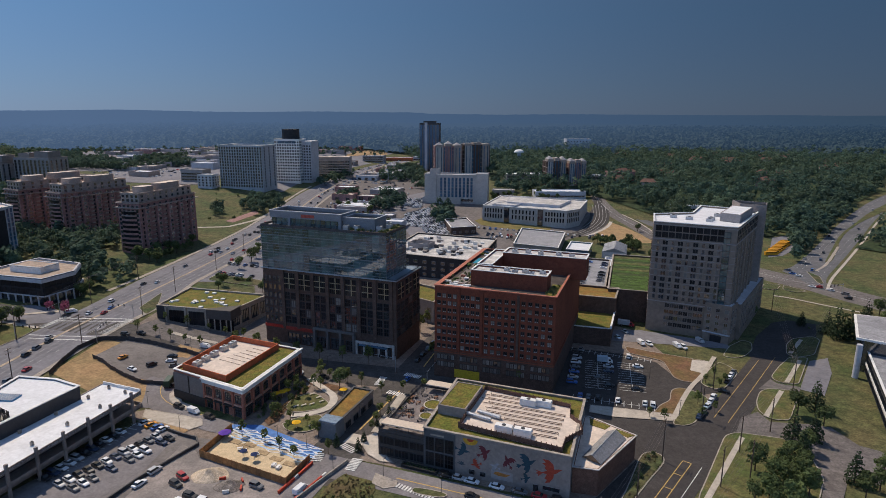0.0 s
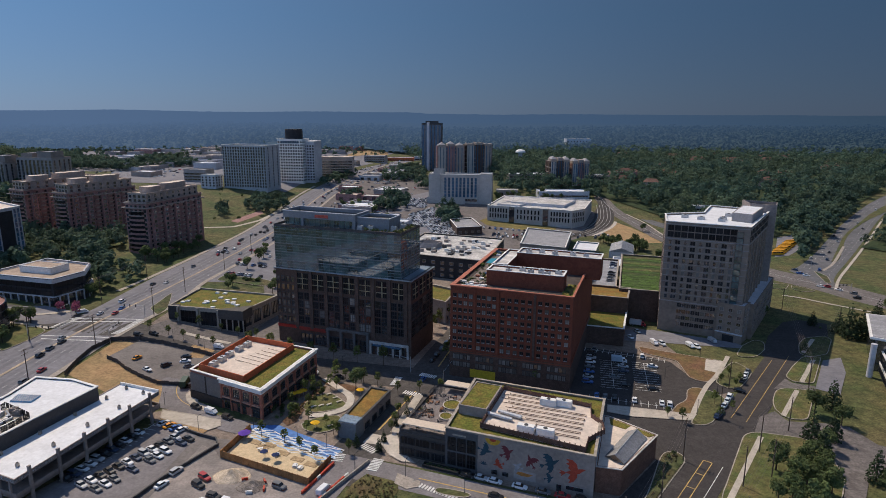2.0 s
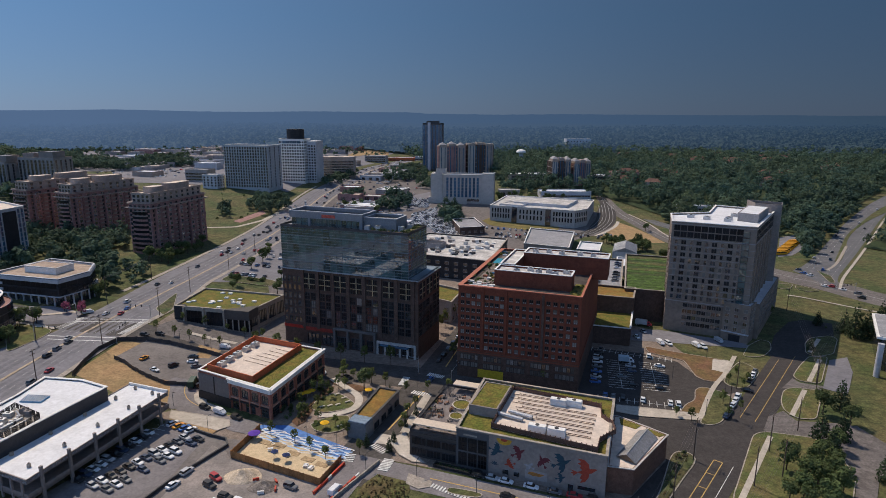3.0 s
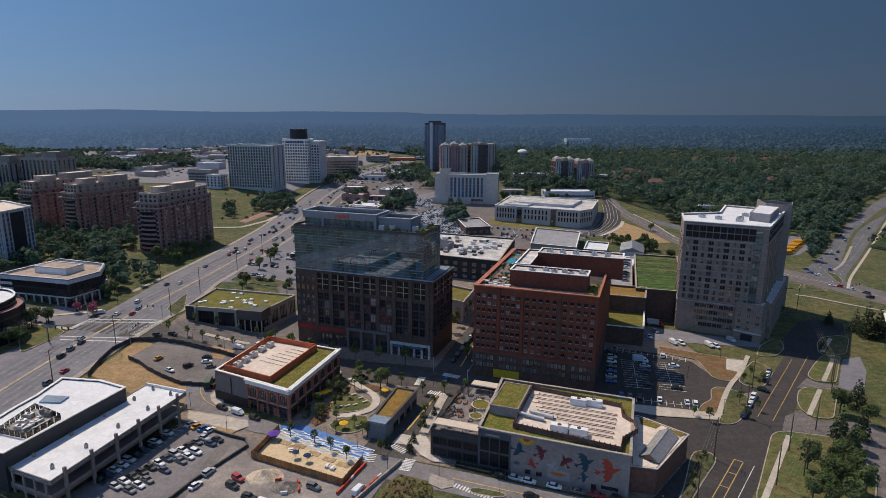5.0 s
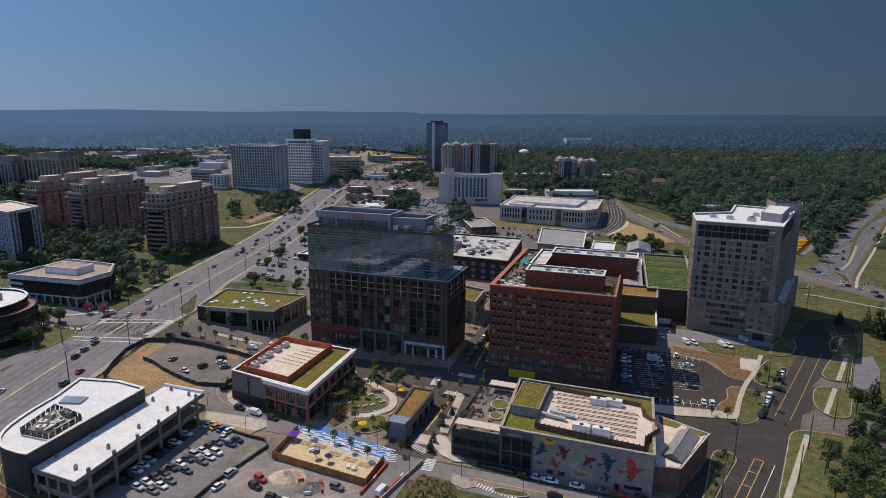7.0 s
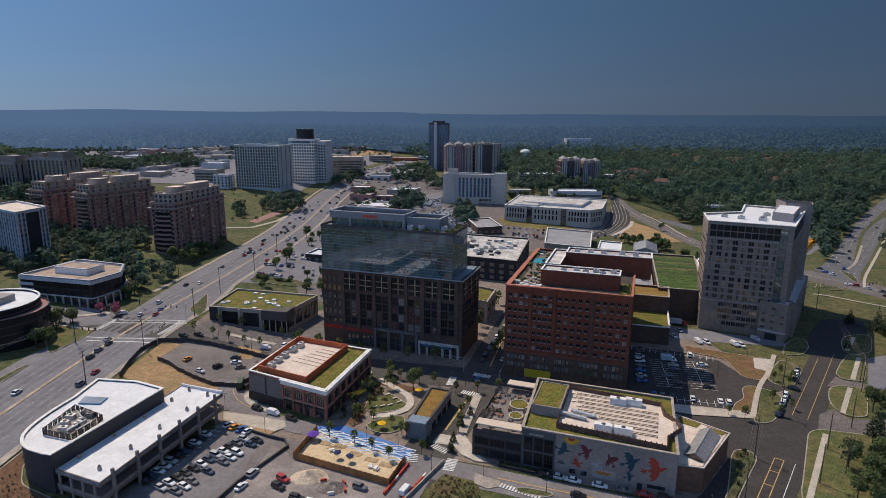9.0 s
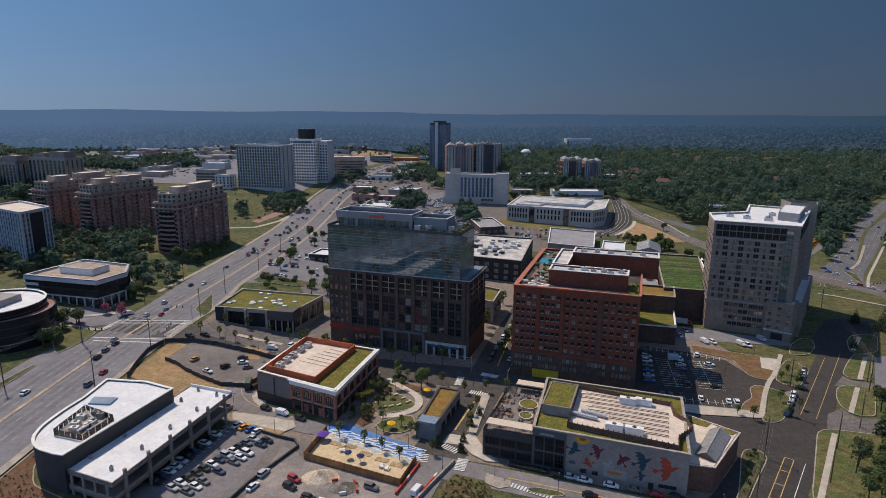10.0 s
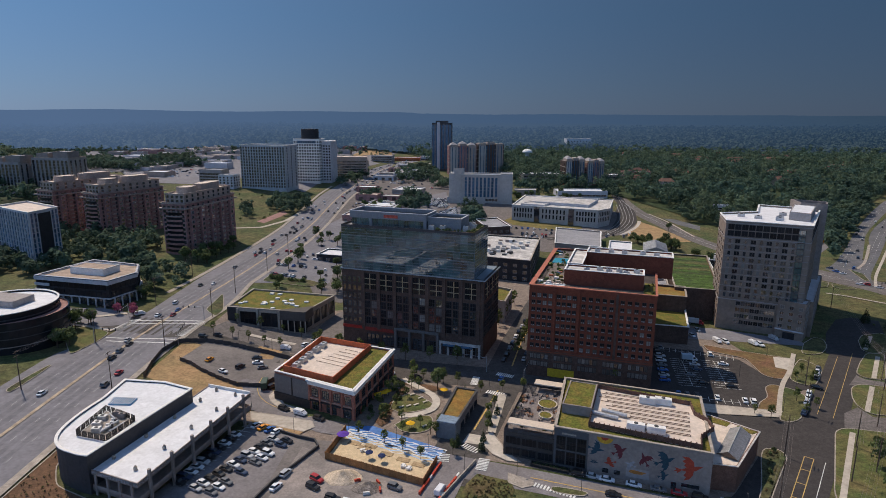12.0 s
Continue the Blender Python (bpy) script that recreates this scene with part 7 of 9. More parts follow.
def lobes_of(rnd, r, h0, h1, n=8):
    out = [(0, 0, (h0 + h1) / 2, r * 0.72, (h1 - h0) / (2.2 * r))]
    for i in range(n):
        w, t = 6.28 * i / n + rnd.uniform(-0.4, 0.4), rnd.random()
        d = r * rnd.uniform(0.35, 0.62) * (1 - 0.4 * t)
        out.append((d * math.cos(w), d * math.sin(w), h0 + (h1 - h0) * (0.25 + 0.6 * t), r * rnd.uniform(0.3, 0.5), 0.85))
    return out


def cloud_mesh(name, pts, mat):
    me = bpy.data.meshes.new(name)
    me.from_pydata([tuple(p) for p in pts], [], [(i, i + 1, i + 2, i + 3) for i in range(0, len(pts), 4)])
    me.materials.append(mat)
    return me


def trunk_mesh(rnd, r, h, spread):
    m = Mesh()
    m.tube((0, 0, -0.4), (0, 0, h * 0.55), r, r * 0.7, 8)
    m.tube((0, 0, h * 0.55), (rnd.uniform(-0.2, 0.2), 0.1, h), r * 0.7, r * 0.25, 6)
    for i in range(4):
        w = 1.57 * i + rnd.uniform(-0.5, 0.5)
        z = h * rnd.uniform(0.4, 0.65)
        m.tube((0, 0, z), (spread * math.cos(w), spread * math.sin(w), z + spread * 0.9), r * 0.4, r * 0.12, 5)
    return m.data("trunk", BARK)


def tree_kind(seed, kind):
    rnd = random.Random(seed)
    if kind == "broad":
        return trunk_mesh(rnd, 0.28, 7, 2.2), cloud_mesh("crown", leaves(rnd, lobes_of(rnd, 4.6, 2.2, 10.5), 620, 0.85), LEAF)
    if kind == "young":
        return trunk_mesh(rnd, 0.09, 3.6, 0.8), cloud_mesh("crown", leaves(rnd, lobes_of(rnd, 1.5, 1.6, 5.4, 6), 230, 0.42), LEAF_YOUNG)
    if kind == "pine":
        lob = [(0, 0, 1.6 + 10.5 * s, 3.1 * (1 - s) + 0.45, 0.55) for s in np.linspace(0, 1, 9)]
        return trunk_mesh(rnd, 0.25, 9, 0.8), cloud_mesh("crown", leaves(rnd, lob, 620, 0.75), PINE)
    if kind == "shrub":
        return trunk_mesh(rnd, 0.05, 0.8, 0.3), cloud_mesh("crown", leaves(rnd, lobes_of(rnd, 1.1, 0.1, 1.7, 5), 120, 0.4), LEAF)
    return trunk_mesh(rnd, 0.12, 3, 1.0), cloud_mesh("crown", leaves(rnd, lobes_of(rnd, 2.6, 1.0, 5.4, 7), 320, 0.6), PINK)


LABELS = {
    "broad": ("broadleaf_tree", "full-grown green broadleaf tree", "tree"),
    "young": ("street_tree", "slender young street tree with light green leaves", "tree"),
    "pine": ("evergreen_tree", "dark pointed evergreen tree", "tree"),
    "shrub": ("shrub", "low round green shrub", "shrub"),
    "pink": ("blossom_tree", "small tree in pink bloom", "tree"),
}
KINDS = {k: [tree_kind(10 * i + s, k) for s in range(3)] for i, k in enumerate(LABELS)}
grow = random.Random(3)


def tree(x, y, kind="broad", scale=1.0, dz=0.0):
    nm, label, cat = LABELS[kind]
    trunk, crown = grow.choice(KINDS[kind])
    s = scale * grow.uniform(0.85, 1.18)
    t = thing(nm, label, cat, lie(x, y, grow.uniform(0, 360), dz) @ Matrix.Diagonal((s, s, s * grow.uniform(0.9, 1.12), 1)), group=cat + "s of the place")
    part("trunk", trunk, None, t)
    part("crown", crown, None, t)


for x, y in ((-69.1, 192.2), (-60.1, 188.4), (-53.7, 183), (-47.7, 177.9), (-24.2, 225.5), (-22.8, 207.7), (-24.4, 195.4), (-15.5, 226.4), (-42.6, 191.9), (-37.2, 181.1), (-48.1, 199.7), (-55, 203), (-62, 206), (-58, 226), (-52, 230), (-64, 214), (-23.5, 201), (-20, 214)):
    tree(x, y, "young", 1.1)
tree(-41.4, 229.3, "broad", 0.75)
for i, q in enumerate(resample(CROSS, 9.0)):
    if -104 < q[0] < 34 and abs(q[0] + 16) > 9:
        tree(q[0] + 3.6, q[1] + 8.6, "young", 1.7)
        if q[0] > -62:
            tree(q[0] - 3.0, q[1] - 9.4, "young", 1.5)
for x, y, s in ((-61, 224.3, 1.3), (-59, 229.4, 1.3), (-55.7, 226.8, 1.2), (-53.5, 221.9, 0.9), (-57.6, 215, 1.2), (-60.6, 208.1, 1.0), (-44.5, 193.9, 1.1), (-54.2, 195.8, 0.9), (-49.2, 229.4, 1.1), (-51.8, 243, 1.2), (-47.1, 239, 1.0), (-41, 199.7, 1.2), (-76, 243.5, 1.1), (-68, 249, 1.2), (-40, 236, 1.1), (-33, 233, 1.2)):
    tree(x, y, "young", s)
for x, y in ((-26.5, 189), (-23, 199.4), (-19.6, 208), (-27.6, 183), (-35.4, 186), (-30.6, 224)):
    tree(x, y, "pine", 0.36)
for x, y in ((-149.6, 284), (-139.7, 281.5), (-131.1, 278), (-123, 275.5), (-115, 273), (-142.7, 299), (-130.2, 295.5), (-118, 293), (-108, 288), (-98, 285)):
    tree(x, y, "young", 1.15)
for i in range(9):
    tree(-6 + i * 3.2 + 1.5, 262 + i * 9.2, "young", 1.7)
    tree(-21 + i * 3.3, 268 + i * 9.2, "young", 1.8)
for x, y in ((77, 207), (81, 203), (99, 217), (103, 211), (96, 206), (114, 232), (118, 236), (110, 236), (116, 242)):
    tree(x, y, "young", 1.0)
for x, y, k, sc in ((133, 209, 0, 0.85), (142, 213, 1, 1.0), (138, 201, 0, 0.9), (121, 191, 1, 0.9), (122, 184, 0, 0.8), (118, 180, 1, 1.0), (113, 178, 0, 0.75), (128, 190, 1, 0.9), (126, 166, 1, 0.95), (131, 162, 0, 0.85), (136, 168, 0, 0.8), (124, 158, 0, 0.8)):
    tree(x, y, ("broad", "pine")[k], sc)
for x, y in ((98.7, 172.2), (101.5, 166.4), (105.5, 169), (108.6, 173.5), (97.2, 161.9), (106, 161.2), (101.5, 155.5), (93.5, 152.7), (111, 168), (90.5, 156), (95.6, 157.6), (107.6, 158.4), (99, 151.5), (104, 164.5), (113.6, 171.5)):
    tree(x, y, "broad", grow.uniform(0.65, 0.9))
for x, y, k, sc in ((198, 289, 1, 1.5), (198, 297, 1, 1.2), (204, 288, 1, 1.3), (231, 315, 1, 1.0), (244, 324, 0, 1.0), (212, 292, 1, 1.3), (220, 300, 1, 1.2), (228, 296, 0, 1.2), (236, 306, 1, 1.1), (210, 280, 0, 1.1), (222, 286, 1, 1.2), (246, 312, 1, 1.1), (166, 272, 1, 0.5), (255, 318, 0, 1.2), (262, 330, 0, 1.1)):
    tree(x, y, ("broad", "pine")[k], sc)
for x, y, sc in ((69.6, 180.8, 1.0), (67.4, 179, 0.7), (61.5, 168.6, 0.9), (58.6, 163.4, 0.8), (65.6, 175.4, 0.6)):
    tree(x, y, "shrub", sc, 0.3)
for i in range(26):
    s = grow.random()
    tree(-148.2 + s * 28.2, 384.7 + s * -0.7 + grow.uniform(-1.5, 1.5), "shrub", grow.uniform(0.8, 1.6), 0.3)
for i in range(10):
    tree(grow.uniform(-290, -196), grow.uniform(560, 720), "shrub", grow.uniform(1.2, 2.2))
for x, y in ((-196, 302), (-199, 308), (-205, 304)):
    tree(x, y, "pink", 1.0)
for i in range(18):
    x, y = grow.uniform(-162, -128), grow.uniform(124, 184)
    if x < -159.5 or y < 150 + (x + 128) * -0.12:
        tree(x, y, "shrub", grow.uniform(0.35, 0.7), 0.2)
for x, y in ((181.2, 333.4), (174.4, 325.3), (190.9, 307.5), (192.6, 303.1), (220.4, 316.8), (207.7, 294.7)):
    tree(x, y, grow.choice(("pine", "broad", "shrub")), grow.uniform(0.5, 0.8))
for i in range(26):
    tree(grow.uniform(-104, -62), grow.choice((248, 246)) + grow.uniform(-2, 2), "shrub", 0.8) if i < 4 else tree(-66 + grow.uniform(-6, 10), 206 + grow.uniform(-2, 22), "shrub", grow.uniform(0.6, 1.2), 0.2)
for i in range(8):
    tree(-29 + grow.uniform(-14, 12), 160 + grow.uniform(-10, 10), "shrub", grow.uniform(0.4, 0.8), 0.2)


for i in range(34):
    u, v = (grow.uniform(44, 65), grow.uniform(0.8, 2.0)) if i < 16 else (grow.uniform(62.8, 65), grow.uniform(2.5, 19))
    part("terrace_shrub", KINDS["shrub"][i % 3][1], None, tower, at=pose(*lo(u, v), 58.0, 0, 0, grow.uniform(0, 360)) @ Matrix.Scale(grow.uniform(0.5, 0.9), 4))
for i in range(44):
    u, v = (grow.uniform(2.4, 12), grow.uniform(3, 66)) if i < 36 else (grow.uniform(45.5, 49.5), grow.uniform(3, 20))
    part("terrace_shrub", KINDS["shrub"][i % 3][1], None, red, at=pose(*lo2(u, v), 39.7, 0, 0, grow.uniform(0, 360)) @ Matrix.Scale(grow.uniform(0.4, 0.9), 4))


def inside(p, outline):
    x, y, hit = p[0], p[1], False
    for (ax, ay), (bx, by) in zip(outline, outline[1:] + outline[:1]):
        if (ay > y) != (by > y) and x < (bx - ax) * (y - ay) / (by - ay) + ax:
            hit = not hit
    return hit


def scatter(outline, gap, rnd):
    xs, ys = [p[0] for p in outline], [p[1] for p in outline]
    n = int((max(xs) - min(xs)) * (max(ys) - min(ys)) / gap ** 2)
    for _ in range(n):
        p = (rnd.uniform(min(xs), max(xs)), rnd.uniform(min(ys), max(ys)))
        if inside(p, outline):
            yield p


SINGLES = (
    ([(-222, 414), (-196, 408), (-191, 467), (-199, 500), (-199, 477), (-210, 429)], 6.5),
    ([(-112, 540), (-100, 500), (-140, 480), (-146, 520)], 12.0),
    ([(128, 511), (158, 478), (166, 500), (134, 524)], 5.5),
    ([(174, 588), (178, 580), (187, 562), (182, 570)], 6.0),
    ([(150, 425), (205, 405), (216, 428), (160, 452)], 11.0),
    ([(-205, 350), (-199, 320), (-207, 318), (-214, 352)], 7.0),
    ([(-210, 296), (-204, 262), (-212, 240), (-218, 296)], 7.0),
    ([(-145, 470), (-140, 350), (-135, 350), (-138, 470)], 9.0),
    ([(-130, 640), (-60, 560), (-40, 600), (-100, 690)], 17.0),
    ([(-100, 450), (-60, 440), (-40, 520), (-90, 560)], 17.0),
    ([(30, 700), (130, 690), (140, 730), (30, 740)], 13.0),
    ([(-120, 350), (-96, 345), (-92, 440), (-115, 440)], 12.0),
)
for outline, gap in SINGLES:
    for x, y in scatter(outline, gap, grow):
        tree(x, y, "broad", grow.uniform(0.6, 1.0))
GROVES = (
    [(-160.1, 782.3), (-152.7, 828.3), (-135.6, 942.4), (-128.2, 908.2), (-136.8, 780.3), (-149.8, 762.9)],
    [(-124.5, 701.8), (-122.3, 735.5), (-105.9, 734.8), (-98.2, 706.1), (-111.6, 692.0)],
    [(256.5, 437.9), (270.8, 448.6), (316.8, 505.6), (380.2, 582.2), (454.7, 665.0), (454.5, 693.7), (376.3, 629.4), (317.9, 543.3)],
    [(-214, 616), (-213, 683), (-191, 672), (-181, 690), (-165, 616), (-178, 596), (-200, 604)],
    [(-226, 584), (-231, 610), (-221, 618), (-209, 586)],
    [(-85, 825), (-31, 846), (-26, 1035), (-72, 1054), (-93, 937)],
    [(-80, 647), (-45, 658), (-40, 717), (-71, 723)],
    [(-13, 592), (10, 568), (9, 670), (-11, 669)],
    [(67, 849), (136, 778), (120, 733), (69, 768)],
    [(-335, 469), (-273, 427), (-238, 431), (-263, 492), (-362, 515)],
    [(-356, 460), (-319, 445), (-287, 394), (-282, 352)],
    [(-608, 898), (-534, 884), (-698, 1192), (-887, 1264)],
    [(-447, 888), (-388, 946), (-480, 1160), (-535, 1074)],
    [(161, 727), (182, 714), (201, 817), (179, 806)],
    [(-229, 357), (-196, 341), (-194, 372), (-214, 403), (-256, 418)],
    [(213, 610), (225, 590), (245, 641), (231, 651)],
    [(-536, 902), (-436, 863), (-511, 1004), (-622, 1057)],
    [(-325, 462), (-256, 474), (-240, 430), (-212, 388), (-268, 372), (-300, 400)],
    [(-420, 350), (-330, 330), (-290, 380), (-330, 430), (-420, 440)],
    [(-290, 300), (-262, 300), (-262, 250), (-300, 240)],
    [(-300, 860), (-260, 840), (-200, 1000), (-240, 1060)],
    [(-539, 880), (-486, 884), (-573, 1050), (-640, 1050)],
    [(-77, 668), (-54, 640), (-44, 700), (-68, 730)],
    [(-44, 800), (-30, 770), (-8, 780), (-30, 860)],
    [(-8, 610), (10, 600), (12, 660), (-6, 664)],
)


def woods(name, outline, gap, clumps, size, r, label, seed, mat):
    """Many small trees as one mass: each a handful of leaf clumps on lobes."""
    rnd = random.Random(seed)
    kinds = [np.array([tuple(p) for p in leaves(rnd, lobes_of(rnd, r, 1.5, r * 2.2 if r > 1 else 1.5 + r * 1.6, 6), clumps, size, 0.55, 0.3)]) for _ in range(5)]
    spots = list(scatter(outline, gap, rnd))
    pts = []
    for x, y in spots:
        k, w, s = kinds[rnd.randrange(5)], rnd.uniform(0, 6.28), rnd.uniform(0.55, 1.3)
        c, n = math.cos(w) * s, math.sin(w) * s
        pts.append(np.column_stack((k[:, 0] * c - k[:, 1] * n + x, k[:, 0] * n + k[:, 1] * c + y, (k[:, 2] - (1.5 if r < 1 else 0)) * s * rnd.uniform(0.85, 1.2) + gz(x, y) + (4 if y > 1440 else 0.2 if r < 1 else 0))))
    pts = np.concatenate(pts)
    n = len(pts)
    me = bpy.data.meshes.new(name)
    me.vertices.add(n)
    me.vertices.foreach_set("co", pts.ravel().astype(np.float32))
    me.loops.add(n)
    me.loops.foreach_set("vertex_index", np.arange(n, dtype=np.int32))
    me.polygons.add(n // 4)
    me.polygons.foreach_set("loop_start", np.arange(0, n, 4, dtype=np.int32))
    me.materials.append(mat)
    me.update(calc_edges=True)
    tagged(new(name, me), label, "woods", kind="stuff")


# groves that start beyond 330 m take the haze-tinted leaf colour
for i, outline in enumerate(GROVES):
    woods("grove", outline, 7.8, 106, 1.7, 4.7, "grove of full green broadleaf trees", 70 + i, LEAF_HAZED if outline[0][1] > 330 else LEAF)

WEED = material("weeds", (0.12, 0.12, 0.05), 0.9, 0.4, 1.0, 0.2, tone=(0.19, 0.12, 0.065), thin=0.35)
for i, (outline, gap, r) in enumerate((
    ([(-33.4, 164), (-37, 153.6), (-23, 153.4), (-20.2, 161.5), (-20.8, 165), (-30, 169)], 1.0, 0.34),
    ([(-161, 185), (-159, 183), (-158, 168), (-152.5, 158), (-141, 153), (-126, 146), (-120, 131), (-162.5, 121)], 1.7, 0.4),
    ([(50, 150), (54.6, 157), (63, 168), (70, 177), (71, 181.5), (68, 182), (64.5, 177), (60, 169), (54.5, 159), (49, 151)], 1.5, 0.3),
    ([(-61, 200), (-59.6, 203), (-58.6, 214), (-55, 223), (-54, 231), (-57.4, 229), (-60, 217), (-64, 203)], 1.0, 0.45),
)):
    woods("weeds", outline, gap, 9, 0.4, r, "low weeds and tufts of dry grass", 120 + i, WEED)
# dark green floor tone that holds the shade between the crowns
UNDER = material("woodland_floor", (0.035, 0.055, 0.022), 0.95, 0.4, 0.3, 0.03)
EAST = [(185, 735), (203, 690), (222, 640), (236, 585), (255, 560), (268, 545), (300, 545), (330, 580), (440, 690), (620, 850), (900, 1090), (1250, 1500), (180, 1500), (60, 1000), (95, 800)]
EAST_NEAR = [(284, 474), (302, 502), (338, 555), (440, 663), (570, 788), (520, 800), (300, 620), (322, 560)]
BEYOND = [(346, 500), (395, 545), (480, 640), (700, 840), (1000, 1060), (1200, 1060), (800, 640), (560, 420), (430, 380), (400, 430)]
WEST = [(-700, 640), (-470, 580), (-450, 690), (-640, 800), (-660, 900), (-960, 1380), (-1300, 1380), (-1000, 900)]
STRIP = [(-560, 960), (-335, 960), (-320, 900), (-290, 860), (-240, 1100), (-140, 1140), (-120, 1500), (-900, 1500)]
NORTH = [(-30, 1080), (60, 1000), (180, 1500), (-110, 1500), (-60, 1300)]
for i, (outline, gap, clumps, size, r) in enumerate(((EAST, 11.5, 62, 2.5, 7.6), (EAST_NEAR, 8.0, 110, 1.8, 5.6), (BEYOND, 12.0, 60, 2.5, 7.6), (WEST, 13.0, 46, 3.2, 7.8), (STRIP, 32, 60, 2.2, 4.6), (NORTH, 12, 56, 2.5, 7.0))):
    woods("woodland", outline, gap, clumps, size, r, "dense green summer woods seen from above", 40 + i, LEAF_HAZED)
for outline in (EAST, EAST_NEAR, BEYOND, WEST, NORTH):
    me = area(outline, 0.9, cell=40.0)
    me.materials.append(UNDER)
    structure("woodland_floor", me, UNDER, "woods floor, coloured dark for the shade of the crowns", "ground")

# the far wooded hills, with summer haze mixed into their material as blue emission
HILLS = bpy.data.materials.new("hills_with_haze_glow")
HILLS.use_nodes = True
hn, hl = HILLS.node_tree.nodes, HILLS.node_tree.links
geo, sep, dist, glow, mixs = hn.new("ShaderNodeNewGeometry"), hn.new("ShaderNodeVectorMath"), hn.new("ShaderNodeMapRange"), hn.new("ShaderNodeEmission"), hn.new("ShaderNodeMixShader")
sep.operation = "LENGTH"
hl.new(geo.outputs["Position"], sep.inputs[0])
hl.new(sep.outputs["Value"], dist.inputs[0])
# share of painted haze, rising with distance
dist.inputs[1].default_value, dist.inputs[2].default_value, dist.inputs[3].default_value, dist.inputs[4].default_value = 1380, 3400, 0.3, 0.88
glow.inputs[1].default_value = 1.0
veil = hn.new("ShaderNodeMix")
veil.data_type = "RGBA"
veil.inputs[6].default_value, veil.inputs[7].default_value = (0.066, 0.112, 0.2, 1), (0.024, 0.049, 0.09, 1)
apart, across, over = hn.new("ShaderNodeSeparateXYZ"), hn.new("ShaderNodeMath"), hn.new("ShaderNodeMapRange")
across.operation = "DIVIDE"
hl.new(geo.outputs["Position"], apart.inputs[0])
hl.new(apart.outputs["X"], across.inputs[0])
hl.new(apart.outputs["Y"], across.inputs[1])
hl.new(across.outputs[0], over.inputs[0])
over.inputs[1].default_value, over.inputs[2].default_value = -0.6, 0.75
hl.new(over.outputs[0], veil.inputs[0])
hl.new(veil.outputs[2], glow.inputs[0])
tone, hnoise = hn.new("ShaderNodeMix"), hn.new("ShaderNodeTexNoise")
tone.data_type = "RGBA"
hnoise.inputs["Scale"].default_value, hnoise.inputs["Detail"].default_value = 0.012, 9
tone.inputs[6].default_value, tone.inputs[7].default_value = (0.01, 0.022, 0.02, 1), (0.07, 0.11, 0.07, 1)
hl.new(geo.outputs["Position"], hnoise.inputs["Vector"])
hl.new(hnoise.outputs["Fac"], tone.inputs[0])
hl.new(tone.outputs[2], hn["Principled BSDF"].inputs["Base Color"])
hn["Principled BSDF"].inputs["Roughness"].default_value = 0.95
# extra haze glow towards the left
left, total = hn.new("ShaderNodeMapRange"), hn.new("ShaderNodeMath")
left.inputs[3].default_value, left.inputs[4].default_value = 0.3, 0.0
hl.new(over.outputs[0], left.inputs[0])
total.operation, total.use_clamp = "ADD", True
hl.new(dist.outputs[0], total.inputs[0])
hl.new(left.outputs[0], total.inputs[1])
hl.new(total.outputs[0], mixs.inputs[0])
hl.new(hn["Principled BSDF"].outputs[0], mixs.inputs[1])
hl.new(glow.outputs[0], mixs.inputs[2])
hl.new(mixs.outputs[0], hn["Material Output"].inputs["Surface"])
hills, rnd = Mesh(), random.Random(9)
ys, y, s = [], 1430.0, 11.0
while y < 4960:
    ys.append(y)
    y += s
    s *= 1.012
cols = 330
for j, y in enumerate(ys):
    for i in range(cols):
        x = (i / (cols - 1) - 0.5) * 2.0 * (y * 0.95 + 150) + rnd.uniform(-3, 3)
        lump = noise.noise((x / 60, y / 90, 3)) * 2 + noise.noise((x / 700, y / 900, 7)) * 7 * smooth(y, 1700, 3500)
        edge = smooth(j, 0, 4)
        hills.v.append((x, y + rnd.uniform(-3, 3), gz(x, y) + 5 + edge * (9 + lump + rnd.uniform(-1.5, 2.5))))
for j in range(len(ys) - 1):
    for i in range(cols - 1):
        k = j * cols + i
        hills.f.append((k, k + 1, k + cols + 1, k + cols))
        hills.m.append(0)
structure("backdrop", hills, HILLS, "far wooded hills with blue haze put in as glow", "hills")
FAR_EDGE = [(-1300, 1390), (1300, 1390), (2000, 2100), (2500, 2700), (-2500, 2700), (-2000, 2100)]
# these trees carry the same haze emission as the hills
woods("far_woods", FAR_EDGE, 16.5, 12, 6.6, 9.0, "far woods of the plain with blue haze put in as glow", 91, HILLS)


# ---- cars ----
def paint(name, c, rough=0.3):
    return material(name + "_car_paint", c, rough, 0.05, 1.0, 0.2, spec=0.6)


PAINTS = {"white": paint("white", (0.75, 0.76, 0.78)), "silver": paint("silver", (0.45, 0.46, 0.48)), "grey": paint("grey", (0.14, 0.145, 0.155)), "black": paint("black", (0.018, 0.018, 0.02)), "blue": paint("blue", (0.03, 0.12, 0.38)), "red": paint("red", (0.38, 0.025, 0.03)), "orange": paint("orange", (0.7, 0.28, 0.02)), "navy": paint("navy", (0.03, 0.05, 0.1))}
CAR_GLASS = material("car_glass", (0.02, 0.025, 0.03), 0.06, 0.1, spec=0.7)


